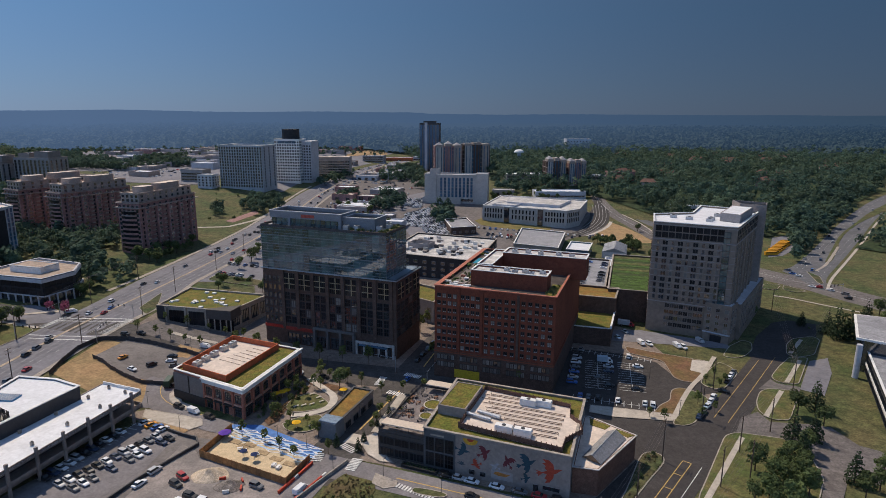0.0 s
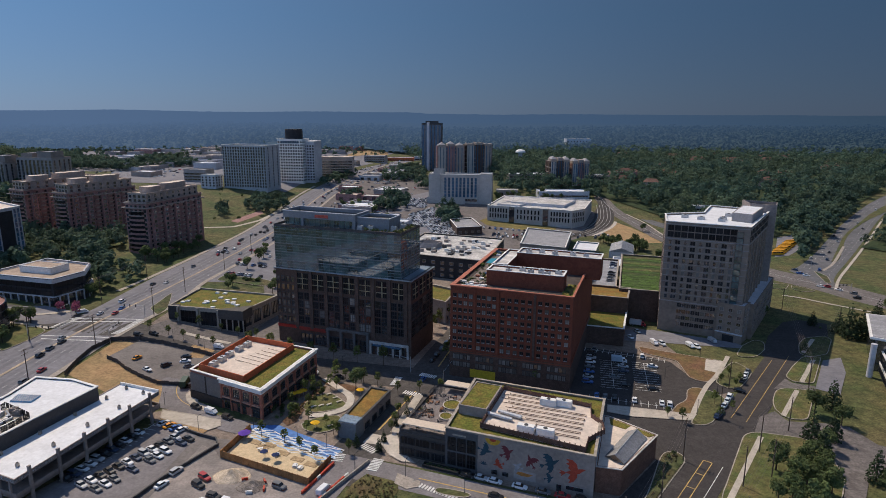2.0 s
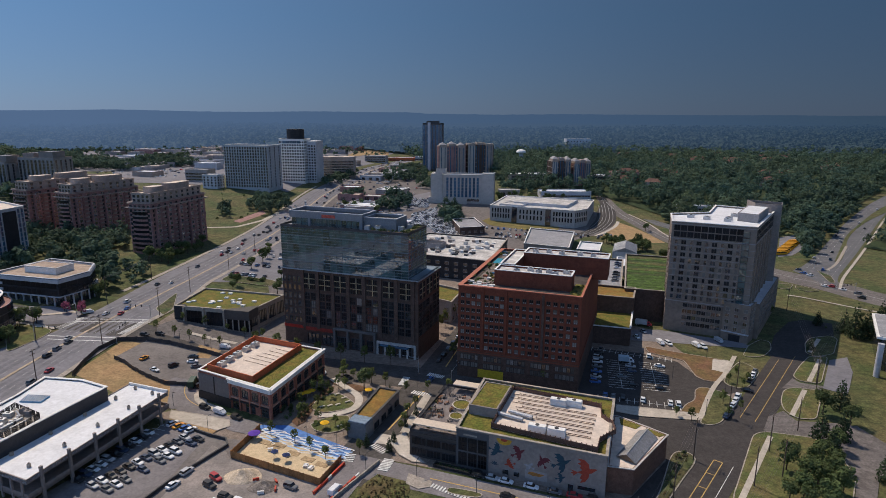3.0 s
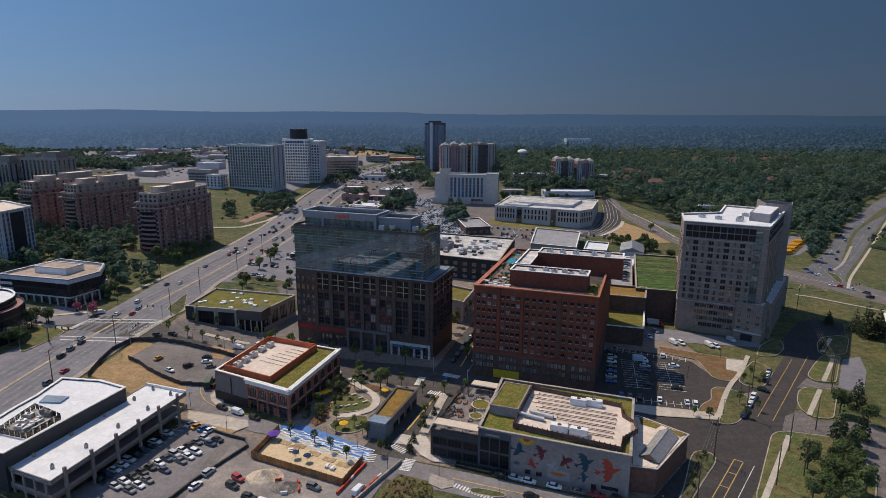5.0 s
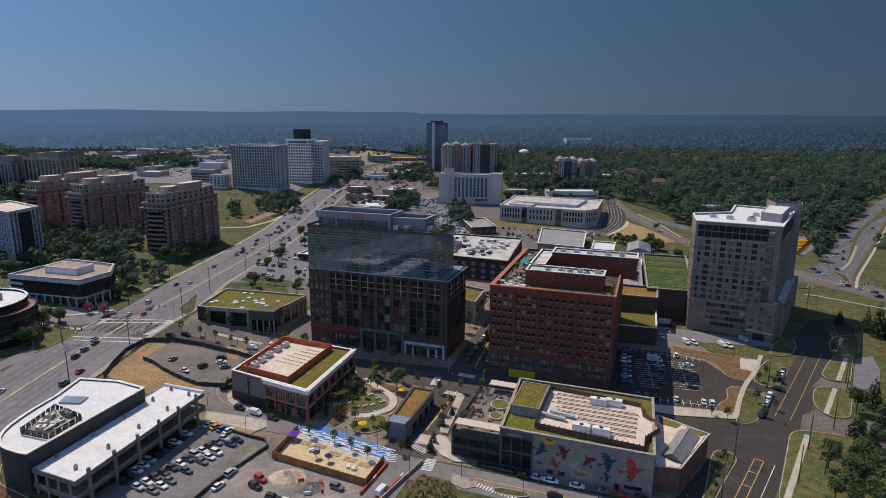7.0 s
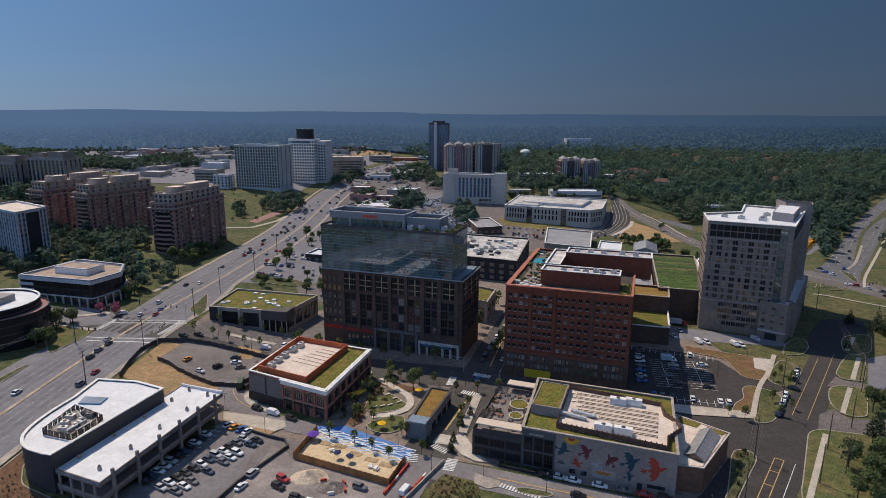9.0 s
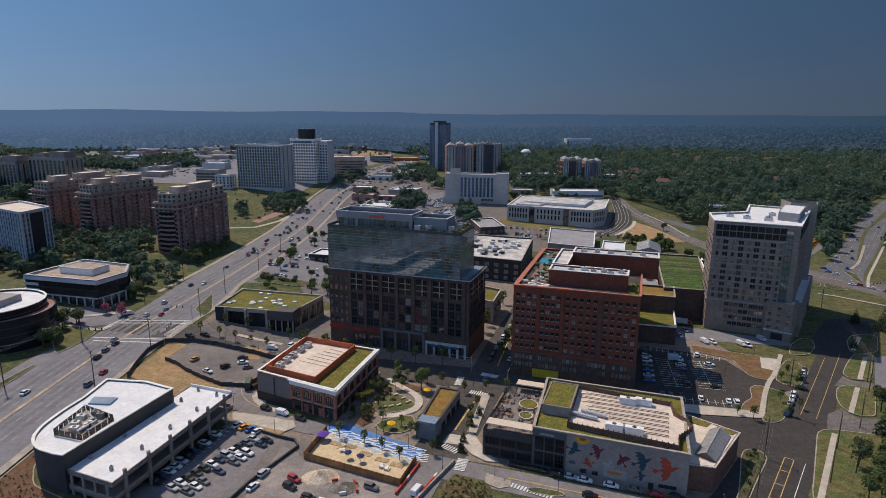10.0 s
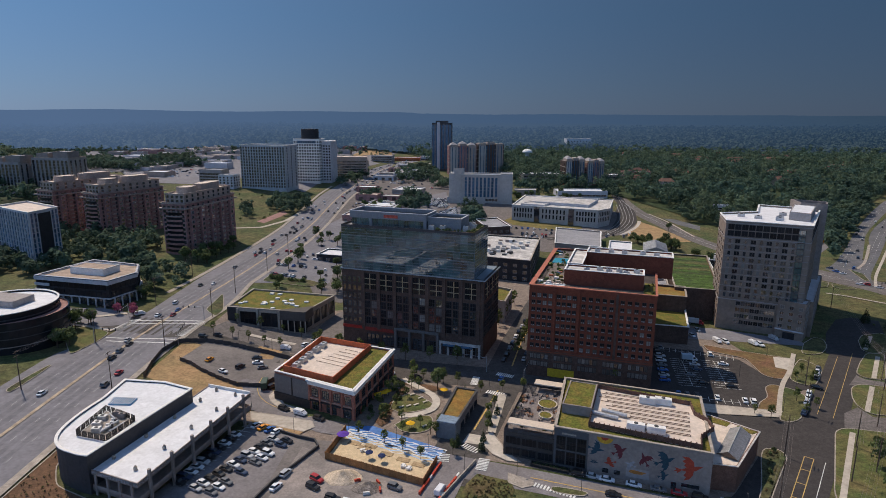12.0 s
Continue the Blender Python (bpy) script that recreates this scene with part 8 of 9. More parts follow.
def hull(m, stations, slot=0):
    """A skin through upright rectangles: x, half width, bottom, top."""
    k = len(m.v)
    for x, w, z0, z1 in stations:
        m.v += [(x, -w, z0), (x, w, z0), (x, w * 1.0, z1 - 0.12), (x, w * 0.9, z1), (x, -w * 0.9, z1), (x, -w, z1 - 0.12)]
    n = len(stations)
    for i in range(n - 1):
        for j in range(6):
            a, b = k + i * 6 + j, k + i * 6 + (j + 1) % 6
            m.f.append((a, b, b + 6, a + 6))
            m.m.append(slot)
    m.f += [tuple(k + j for j in range(5, -1, -1)), tuple(k + (n - 1) * 6 + j for j in range(6))]
    m.m += [slot, slot]


CAR_SHAPES = {
    "sedan": ([(-2.35, 0.7, 0.42, 0.7), (-2.2, 0.86, 0.3, 0.92), (-1.5, 0.91, 0.25, 0.97), (1.0, 0.91, 0.25, 0.95), (2.0, 0.86, 0.3, 0.82), (2.35, 0.68, 0.42, 0.62)], (-1.75, 1.1, 0.93, 0.8), (-1.15, 0.3, 1.45, 0.62)),
    "suv": ([(-2.35, 0.8, 0.45, 0.95), (-2.25, 0.92, 0.33, 1.05), (-1.5, 0.95, 0.3, 1.1), (1.0, 0.95, 0.3, 1.06), (2.1, 0.9, 0.35, 0.95), (2.35, 0.75, 0.45, 0.75)], (-2.2, 1.05, 1.05, 0.86), (-1.95, 0.4, 1.72, 0.7)),
    "van": ([(-2.7, 0.9, 0.45, 1.1), (-2.6, 0.98, 0.35, 1.9), (1.2, 0.98, 0.35, 1.9), (2.2, 0.92, 0.38, 1.1), (2.6, 0.8, 0.45, 0.9)], (-2.5, 1.9, 1.2, 0.99), (-2.4, 1.2, 1.95, 0.85)),
}
WHEEL = Mesh().tube((0, -0.11, 0), (0, 0.11, 0), 0.33, n=12)
WHEEL.tube((0, -0.13, 0), (0, -0.1, 0), 0.19, n=8, slot=1).tube((0, 0.1, 0), (0, 0.13, 0), 0.19, n=8, slot=1)
WHEEL = WHEEL.data("wheel", RUBBER, STEEL)


def car_meshes(kind, color):
    stations, low, top = CAR_SHAPES[kind]
    body, glass = Mesh(), Mesh()
    hull(body, stations)
    x0, x1, z, w = top
    body.box(x0 - 0.04, -w - 0.03, z - 0.02, x1 + 0.04, w + 0.03, z + 0.06)
    a, b, zl, wl = low
    k = [(a, -wl, zl), (b, -wl, zl), (b, wl, zl), (a, wl, zl), (x0, -w, z), (x1, -w, z), (x1, w, z), (x0, w, z)]
    glass.v = k
    glass.f, glass.m = [(0, 1, 5, 4), (1, 2, 6, 5), (2, 3, 7, 6), (3, 0, 4, 7)], [0] * 4
    return body.data("body", PAINTS[color]), glass.data("glazing", CAR_GLASS)


CAR_DATA, FIRST = {}, {}
drive = random.Random(21)
MIX = ["white"] * 10 + ["silver"] * 5 + ["grey"] * 5 + ["black"] * 7 + ["blue"] * 2 + ["red"] + ["navy"] * 3


def car(x, y, turn, color=None, kind=None, where="standing on asphalt", dz=0.2):
    color, kind = color or drive.choice(MIX), kind or drive.choice(("sedan", "sedan", "suv"))
    m = lie(x, y, turn + drive.uniform(-2, 2), dz)
    key = (color, kind, where)
    if key in FIRST:
        return copy_thing(FIRST[key], m)
    if (color, kind) not in CAR_DATA:
        CAR_DATA[(color, kind)] = car_meshes(kind, color)
    body, glass = CAR_DATA[(color, kind)]
    c = thing(kind if kind == "van" else "car", f"{color} {'sport utility car' if kind == 'suv' else kind} {where}", "car" if kind != "van" else "van", m, group="cars and vans")
    hull_part = part("body", body, None, c)
    part("glazing", glass, None, hull_part, "dark car windows")
    for wx in (-1.45, 1.45):
        for wy in (-0.82, 0.82):
            part("wheel", WHEEL, None, c, at=pose(wx, wy, 0.33))
    FIRST[key] = c
    return c


def row(a, b, n, turn, gaps=0.1, **more):
    for i in range(n):
        if drive.random() > gaps:
            s = (i + 0.5) / n
            car(a[0] + (b[0] - a[0]) * s, a[1] + (b[1] - a[1]) * s, turn, **more)


row((-120.2, 163), (-111.5, 194.5), 11, -16, 0.1, where="parked beside the garage")
row((-114.8, 161), (-97.5, 192), 12, -30, 0.12, where="parked in the front lot")
row((-109.8, 159.5), (-92.6, 191), 12, -30, 0.12, where="parked in the front lot")
for (x, y), c in zip(((-106.3, 200), (-103.6, 198.6), (-100.9, 197.2), (-98.2, 195.8)), ("white", "orange", "blue", "white")):
    car(x, y, 58, c, "sedan", "parked at the head of the lot")
for x, y, t, c in ((-90.7, 163.4, 66, "white"), (-89.3, 170.4, 66, "silver"), (-79.7, 163.2, -30, "black"), (-79.2, 167, -35, "red"), (-55.3, 162.6, -25, "grey"), (-73, 157.5, -20, "black"), (-75, 155, -20, "white"), (-68, 155, -20, "white")):
    car(x, y, t, c, where="standing on bare ground")
for x, y, c in ((1.5, 168.6, "black"), (5.2, 167.2, "silver"), (9.3, 165.4, "white"), (16.6, 162.7, "white"), (23.2, 160.3, "grey"), (28.6, 158.2, "red"), (34, 156.1, "black"), (40, 153.6, "white")):
    car(x, y, -21, c, where="parked along the painted store")
car(9, 158, -21, "black", "sedan", "driving past the painted store")
for x, y in ((0.8, 266.1), (-1.6, 259.0), (3.4, 273.6), (5.7, 280), (8.6, 288), (11, 296), (14, 304)):
    car(x, y, 71, where="parked on the shopping street")
for x, y in ((-8.6, 264.7), (-10.8, 258.2), (-6.3, 272), (-4, 279), (-1.3, 287), (1.3, 294.4), (4, 302), (7, 311)):
    car(x, y, 71, where="parked on the shopping street")
car(-14.5, 238, 71, "blue", "sedan", "crossing the shaded corner")
for x, y, c in ((68.8, 219.6, "white"), (78.6, 217, "white"), (81.3, 216, "white"), (58, 222.6, "grey"), (55, 223.6, "blue"), (61.5, 221.6, "black"), (85.9, 263.5, "white"), (66, 272.5, "grey"), (58, 274.5, "black")):
    car(x, y, 72, c, where="parked in the tower lot")
for x, y, c in ((86.8, 252.2, "white"), (79.4, 229.5, "black"), (69, 233, "black"), (72.5, 247, "navy"), (66.8, 241, "grey"), (73.8, 252, "silver")):
    car(x, y, -14, c, where="parked in the tower lot")
for i in range(7):
    car(54.2 + i * 1.55, 236 + i * 5.2, -14, where="parked beside the brick block", color=("blue", "silver", "blue", "grey", "white", "silver", "black")[i])
for x, y, c in ((95.6, 206.5, "navy"), (98.4, 210, "grey"), (102, 215.2, "white"), (105, 219.2, "white"), (107.6, 222.8, "white"), (119.6, 237.2, "black"), (122, 240.4, "white"), (124.2, 243.6, "white"), (126.8, 247.2, "grey")):
    car(x, y, 51, c, where="parked beside the diagonal road", dz=0.25)
car(114, 228, -38, "black", "sedan", "turning out of the lot", dz=0.25)
for x, y, c, k in ((97.1, 280, "white", "van"), (100.7, 279, "white", "suv"), (113.3, 276.5, "white", "van"), (116, 275, "white", "suv"), (88, 288, "white", "sedan"), (94, 296, "silver", "sedan"), (127, 283, "silver", "van")):
    car(x, y, -78, c, k, "standing in the delivery court", dz=0.26)
for x, y, t, c in ((-140.6, 252, 70, "orange"), (-131.6, 241.9, -30, "white"), (-126.2, 248, 60, "black"), (-120.3, 253.5, 10, "white"), (-121.9, 258.6, 10, "black"), (-117, 249, 30, "grey"), (-108.5, 231, 60, "black")):
    car(x, y, t, c, where="standing in the fenced yard", dz=0.22)
for x, y, t, c, k in ((-99.5, 212.5, -28, "black", "suv"), (-92.5, 208.8, -28, "white", "van"), (-85, 204.6, -28, "black", "suv")):
    car(x, y, t, c, k, "parked along the corner store", dz=0.24)
for x, y, t, c, k in ((-62, 244.5, -20, "white", "van"), (-80, 252, -20, "grey", "sedan"), (-50, 240, -20, "black", "sedan"), (-112, 272, -20, "white", "van"), (-104, 277, 70, "white", "suv"), (-101, 285, 70, "silver", "sedan"), (-152, 277, -15, "black", "suv"), (-146, 280, -15, "black", "suv")):
    car(x, y, t, c, k, "driving past the office tower")
for x, y, c in ((-183.6, 269, "silver"), (-180.5, 264, "black"), (-180.8, 256, "grey"), (-180.2, 248, "black"), (-170, 233, "red"), (-184.6, 304, "white"), (-177.4, 305, "red"), (-178, 313, "blue"), (-184, 325, "white"), (-183, 360, "black"), (-176.5, 364, "white"), (-176, 405, "grey"), (-170, 222, "grey"), (-189, 214, "white")):
    car(x, y, 88, c, where="driving on the highway", dz=0.16)
row((-154.0, 393.8), (-126.2, 394.2), 12, 78, 0.25, where="parked behind the bank")
row((-153.9, 418.6), (-130.5, 419.6), 9, 78, 0.35, where="parked behind the bank")
for x, y, t in ((248.4, 424.5, 130), (246.3, 414.9, 130), (247.3, 408.8, 130), (240.6, 381.8, 130), (244.2, 380.5, 130), (247.6, 374.0, 130), (251.4, 365.2, 130), (247.4, 355.7, 130), (343.1, 524.6, 50), (309.0, 481.8, 50), (291.4, 456.1, 50), (266.2, 424.6, 50), (402.7, 580.1, 50), (282.0, 461.7, 50), (354.8, 548.4, 50), (413.5, 604.7, 50), (474.0, 665.3, 50)):
    car(x, y, t, where="driving on the far road", dz=0.2)

car(-41.7, 160.8, 62, "white", "van", "parked beside the timber fence")

def box_truck(x, y, turn, cab_mat, box_mat, label, length=5.2, dz=0.25):
    """A truck with a separate cab and a tall load box."""
    t = thing("truck", label, "truck", lie(x, y, turn, dz), "trucks")
    cab = Mesh()
    hull(cab, [(length / 2 + 0.1, 1.05, 0.5, 2.5), (length / 2 + 1.2, 1.05, 0.5, 2.4), (length / 2 + 1.7, 1.0, 0.5, 1.5), (length / 2 + 2.3, 0.9, 0.5, 1.2)])
    cab_part = part("cab", cab, cab_mat, t)
    part("glazing", Mesh().prism([(length / 2 + 0.4, -1.07), (length / 2 + 1.35, -1.07), (length / 2 + 1.35, 1.07), (length / 2 + 0.4, 1.07)], 1.5, 2.2), CAR_GLASS, cab_part)
    load = Mesh()
    hull(load, [(-length / 2, 1.2, 0.9, 3.2), (length / 2, 1.2, 0.9, 3.2)])
    load_part = part("load_box", load, box_mat, t)
    for i in range(6):
        s = -length / 2 + length * (i + 0.5) / 6
        part("rib", Mesh().box(s - 0.05, -1.25, 1.0, s + 0.05, 1.25, 3.1), box_mat, load_part)
    part("chassis", Mesh().box(-length / 2, -0.5, 0.45, length / 2 + 2, 0.5, 0.9), DARK_STEEL, t)
    for wx in (-length / 2 + 0.9, -length / 2 + 2.0, length / 2 + 1.3):
        for wy in (-1.0, 1.0):
            part("wheel", WHEEL, None, t, at=pose(wx, wy, 0.45) @ Matrix.Diagonal((1.36, 1.4, 1.36, 1)))


GREEN_BODY = paint("green", (0.012, 0.05, 0.03), 0.5)
box_truck(-111.4, 230.8, 98, GREEN_BODY, GREEN_BODY, "dark green refuse truck beside the corner store", 6.0)
box_truck(72.3, 257.3, -12, PAINTS["white"], material("pale_blue_box", (0.42, 0.52, 0.6), 0.5, 0.08), "white truck with a pale blue box in the lot", 4.6)
box_truck(133.4, 292.9, -30, PAINTS["silver"], PAINTS["white"], "white delivery truck at the tower foot", 5.0, 0.3)
box_truck(96.2, 306.4, -25, PAINTS["red"], PAINTS["silver"], "red truck with a silver tank box in the court", 6.0, 0.3)
car(-194.2, 304.9, 40, "white", "van", "waiting beside the crossing")

# far cars, small in the distance
small = {}
for color, mt in PAINTS.items():
    m = Mesh()
    hull(m, CAR_SHAPES["sedan"][0])
    m.box(-1.6, -0.78, 0.9, 0.9, 0.78, 1.2, 1)
    m.box(-1.3, -0.68, 1.2, 0.5, 0.68, 1.45, 0)
    small[color] = m.data("car", mt, CAR_GLASS)


def far_car(x, y, turn, label, dz=0.25):
    color = drive.choice(MIX)
    tagged(new("car", small[color]), f"{color} car {label}", "car", "cars and vans").matrix_basis = lie(x, y, turn, dz)


LOT = Mesh()
LOT_TONES = {"white": 0, "silver": 0, "grey": 2, "black": 3, "blue": 4, "red": 5, "navy": 4}


def lot_car(x, y, turn, label="", dz=0.25, tones=MIX):
    """One more car of the far lots, too small to pick out."""
    k, slot = len(LOT.v), LOT_TONES[drive.choice(tones)]
    hull(LOT, CAR_SHAPES["sedan"][0], slot)
    LOT.box(-1.6, -0.78, 0.9, 0.9, 0.78, 1.2, 1)
    LOT.box(-1.3, -0.68, 1.2, 0.5, 0.68, 1.45, slot)
    m = lie(x, y, turn, dz)
    LOT.v[k:] = [tuple(m @ Vector(p)) for p in LOT.v[k:]]


BRIGHT = ["white"] * 7 + ["silver"] * 5 + ["grey"] * 2 + ["navy"] * 3 + ["black"]


def fill_lot(outline, turn, full=0.9):
    """Rows of cars side by side all over a lot, an aisle after each second row."""
    c, s = math.cos(radians(turn)), math.sin(radians(turn))
    for i in range(-40, 40):
        for j in range(-12, 12):
            u, v = i * 2.75, j * 8.4
            for k in (0, 5.1):
                x, y = -15 + u * c - (v + k) * s, 610 + u * s + (v + k) * c
                if inside((x, y), outline) and drive.random() < full:
                    lot_car(x, y, turn + 90, tones=BRIGHT)


for outline, turn in (([(-40.5, 636.6), (-13.8, 669.3), (-13.2, 624.1), (-21.5, 577.1), (-39.2, 591.4)], -20), ([(-19.8, 577.1), (-9.4, 637.0), (-4.3, 606.6), (13.1, 592.1), (9.5, 546.5), (-13.3, 546.2)], -20), ([(-48.4, 729.6), (-19.2, 737.0), (-23.8, 663.6), (-46.7, 680.1)], -12)):
    fill_lot(outline, turn)
for i in range(170):
    s = drive.uniform(0.2, 0.72)
    line = resample(HIGHWAY, 4)
    k = int(s * (len(line) - 2))
    d = drive.choice((-13, -9, -5.5, 4, 7.5, 11))
    p, q = line[k], line[k + 1]
    t = math.atan2(q[1] - p[1], q[0] - p[0])
    (far_car if p[1] < 640 else lot_car)(p[0] + d * math.sin(t), p[1] - d * math.cos(t), math.degrees(t), "far along the highway")
for i in range(60):
    lot_car(drive.uniform(-138, -62), drive.uniform(400, 640), drive.choice((10, 100)), "in the lots beside the highway")
for i in range(16):
    far_car(24 + i * 5.4, 580 - i * 1.6 + drive.uniform(-1, 1), 75, "in the lot behind the shops", 0.35)
for i in range(120):
    lot_car(drive.uniform(-128, -40), drive.uniform(640, 980), drive.choice((10, 100)))
for i in range(60):
    lot_car(drive.uniform(40, 150), drive.choice((538, 545, 552)) + drive.uniform(-3, 3), 80)
for i in range(200):
    y = drive.uniform(800, 1250)
    lot_car(-440 - 0.56 * (y - 760) + (110 + 0.31 * (y - 760)) * drive.random(), y, drive.choice((-14, 76)), dz=0.5)
tagged(new("parked_cars", LOT.data("parked_cars", PAINTS["white"], CAR_GLASS, PAINTS["grey"], PAINTS["black"], PAINTS["navy"], PAINTS["red"])), "many small parked cars in the far lots", "cars", kind="stuff")
for i in range(10):
    for side in (0, 1):
        if drive.random() < 0.8:
            far_car(80 + i * 2.0 + 9.5 * side, 340 + i * 6.1 - 3.4 * side, -18, "on the roof parking deck", 12.75)
bus_mesh = Mesh()
hull(bus_mesh, [(-5.5, 1.2, 0.5, 2.9), (-5.4, 1.25, 0.4, 3.1), (4.0, 1.25, 0.4, 3.1), (4.2, 1.2, 0.4, 1.9), (5.5, 1.1, 0.5, 1.7)])
bus_mesh.box(-5.2, -1.27, 1.9, 4.0, 1.27, 2.5, 1)
bus_mesh = bus_mesh.data("school_bus", material("bus_yellow", (0.65, 0.3, 0.02), 0.4, 0.08), CAR_GLASS)
for i in range(9):
    x, y = 262 + i * 4.6, 473 + i * 5.6
    tagged(new("school_bus", bus_mesh), "yellow school bus parked in a row", "bus", "school buses").matrix_basis = lie(x, y, 8, 0.3)


# ---- poles, wires and lamps ----
def pole(x, y, h, turn):
    p = thing("utility_pole", "tall dark wooden utility pole with crossarms", "utility pole", lie(x, y, turn), "utility poles")
    part("post", Mesh().tube((0, 0, -0.5), (0, 0, h), 0.2, 0.13, 8), POLE_WOOD, p)
    for z in (h - 0.5, h - 2.0):
        part("crossarm", Mesh().box(-1.5, -0.07, z, 1.5, 0.07, z + 0.16), POLE_WOOD, p)
    return (x, y, gz(x, y) + h - 0.3)


def wire(a, b, side):
    m, n = Mesh(), 10
    d = Vector((b[1] - a[1], a[0] - b[0])).normalized() * side
    pts = []
    for i in range(n + 1):
        s = i / n
        pts.append((a[0] + (b[0] - a[0]) * s + d.x, a[1] + (b[1] - a[1]) * s + d.y, a[2] + (b[2] - a[2]) * s - 5.0 * s * (1 - s)))
    for p in pts:
        m.v += [(p[0] - 0.025, p[1], p[2] - 0.025), (p[0] + 0.025, p[1], p[2] - 0.025), (p[0], p[1], p[2] + 0.025)]
    for i in range(n):
        for j in range(3):
            m.f.append((3 * i + j, 3 * i + (j + 1) % 3, 3 * i + 3 + (j + 1) % 3, 3 * i + 3 + j))
            m.m.append(0)
    tagged(new("overhead_wire", m.data("overhead_wire", GREY_WALL)), "thin dark overhead wire between poles", "wire", "overhead wires")


tops = [pole(x, y, 15.5, 85) for x, y in ((-198.6, 217.1), (-196.1, 265.4), (-192.8, 320.8), (-192, 372))]
tops2 = [pole(x, y, 15.5, 85) for x, y in ((-165.8, 218.8), (-163, 260.2), (-157.4, 305.3), (-158.4, 348), (-153, 400), (-150, 450))]
tops3 = [pole(x, y, 13.5, 51) for x, y in ((84.2, 163.7), (99, 183), (140.4, 225.7), (187.8, 331.5))]
tops4 = [pole(x, y, 13, 51) for x, y in ((60, 128), (95.5, 168.6), (116.4, 196.7), (146, 234.6), (200, 300))]
tops5 = [pole(x, y, 15, 55) for x, y in ((30, 118), (55.2, 152.5), (71.6, 178))]
pole(110.8, 230.5, 13, 51)
pole(96, 206, 13, 51)
for line in (tops, tops2, tops3, tops4, tops5):
    for a, b in zip(line, line[1:]):
        for side in (-1.3, -0.5, 0.5, 1.3):
            wire(a, b, side)
MAST = None
for x, y, t in ((-160, 301, 175), (-197, 266, -5), (-159, 265, 95), (-198, 301, -85), (-20, 246, 160), (-6, 232, 70), (250, 366, 200), (262, 428, 240)):
    if MAST is None:
        MAST = thing("signal_mast", "tall steel mast with traffic signals on a long arm", "traffic signal", lie(x, y, t, 0.2), "traffic signals")
        part("post", Mesh().tube((0, 0, 0), (0, 0, 7.2), 0.16, 0.12, 8), STEEL, MAST)
        mast_arm = part("arm", Mesh().tube((0, 0, 6.4), (11, 0, 6.9), 0.11, 0.06, 6), STEEL, MAST)
        for u in (4.5, 7.6, 10.6):
            part("signal_head", Mesh().box(u - 0.2, -0.18, 5.75, u + 0.2, 0.18, 6.95), BLACK, mast_arm)
    else:
        copy_thing(MAST, lie(x, y, t, 0.2))
LAMP = None
for x, y, t in ((-92.2, 195.9, 60), (-73.3, 197.4, -110), (-56, 189.5, -110), (-45.1, 184.6, -110), (-17.9, 168.4, 70), (-30, 205, 0), (-20, 232, 0), (88.5, 208, 60), (104, 226, 60), (20, 152, 70), (44, 149, 70), (-36, 214, 0), (-112, 214, -30), (70, 226, 0), (88, 240, 0), (-118, 270, 0), (-135, 276, 0), (-90, 262, 0), (-70, 256, 0), (-50, 250, 0), (10, 226, 0), (30, 219, 0), (112, 262, 0), (-120, 205, 0), (-34, 172, 60), (0, 160, 70)):
    if LAMP is None:
        LAMP = thing("street_lamp", "slim dark street lamp with a short arm", "street lamp", lie(x, y, t, 0.2), "street lamps")
        part("post", Mesh().tube((0, 0, 0), (0, 0, 5.6), 0.09, 0.06, 8), DARK_STEEL, LAMP)
        arm = part("arm", Mesh().tube((0, 0, 5.5), (1.1, 0, 5.75), 0.045, n=6), DARK_STEEL, LAMP)
        part("lamp_head", Mesh().box(0.8, -0.17, 5.66, 1.5, 0.17, 5.82), DARK_STEEL, arm)
    else:
        copy_thing(LAMP, lie(x, y, t, 0.2))


# ---- fences, sand court, piles and barriers ----
def fence(name, label, line, panel, h, mat, thick=0.08, dz=0.1, post=True):
    """A fence of upright panels between posts."""
    f = thing(name, label, "fence")
    board = Mesh().box(-0.5, -thick / 2, 0, 0.5, thick / 2, h).data("panel", mat)
    stake = Mesh().box(-0.09, -0.11, 0, 0.09, 0.11, h + 0.15).data("post", mat)
    for a, b in zip(line, line[1:]):
        d = Vector((b[0] - a[0], b[1] - a[1]))
        n = max(1, round(d.length / panel))
        turn = math.degrees(math.atan2(d.y, d.x))
        for i in range(n):
            s = (i + 0.5) / n
            x, y = a[0] + d.x * s, a[1] + d.y * s
            part("panel", board, None, f, at=lie(x, y, turn, dz) @ Matrix.Diagonal((d.length / n - 0.06, 1, 1, 1)))
            if post:
                x, y = a[0] + d.x * i / n, a[1] + d.y * i / n
                part("post", stake, None, f, at=lie(x, y, turn, dz))


fence("timber_fence", "tall brown timber fence round the sand court", [(-74.2, 196.4), (-78.6, 179.1), (-46.9, 163.9), (-42.4, 176.9)], 1.95, 2.5, WOOD)
fence("yard_fence", "dark mesh fence round the construction yard", [(-158.7, 229.7), (-161.1, 242.3), (-162.5, 256.1), (-159.7, 268.2), (-148.4, 271.5), (-136.8, 270.1), (-118, 264.7), (-104, 258)], 4.0, 2.1, DARK_STEEL, 0.05)
fence("yard_fence", "dark mesh fence round the construction yard", [(-152, 249), (-145.8, 245.7), (-140.7, 241.2), (-132.7, 236), (-122.6, 230.8), (-113, 231), (-108, 240)], 4.0, 1.8, DARK_STEEL, 0.05)
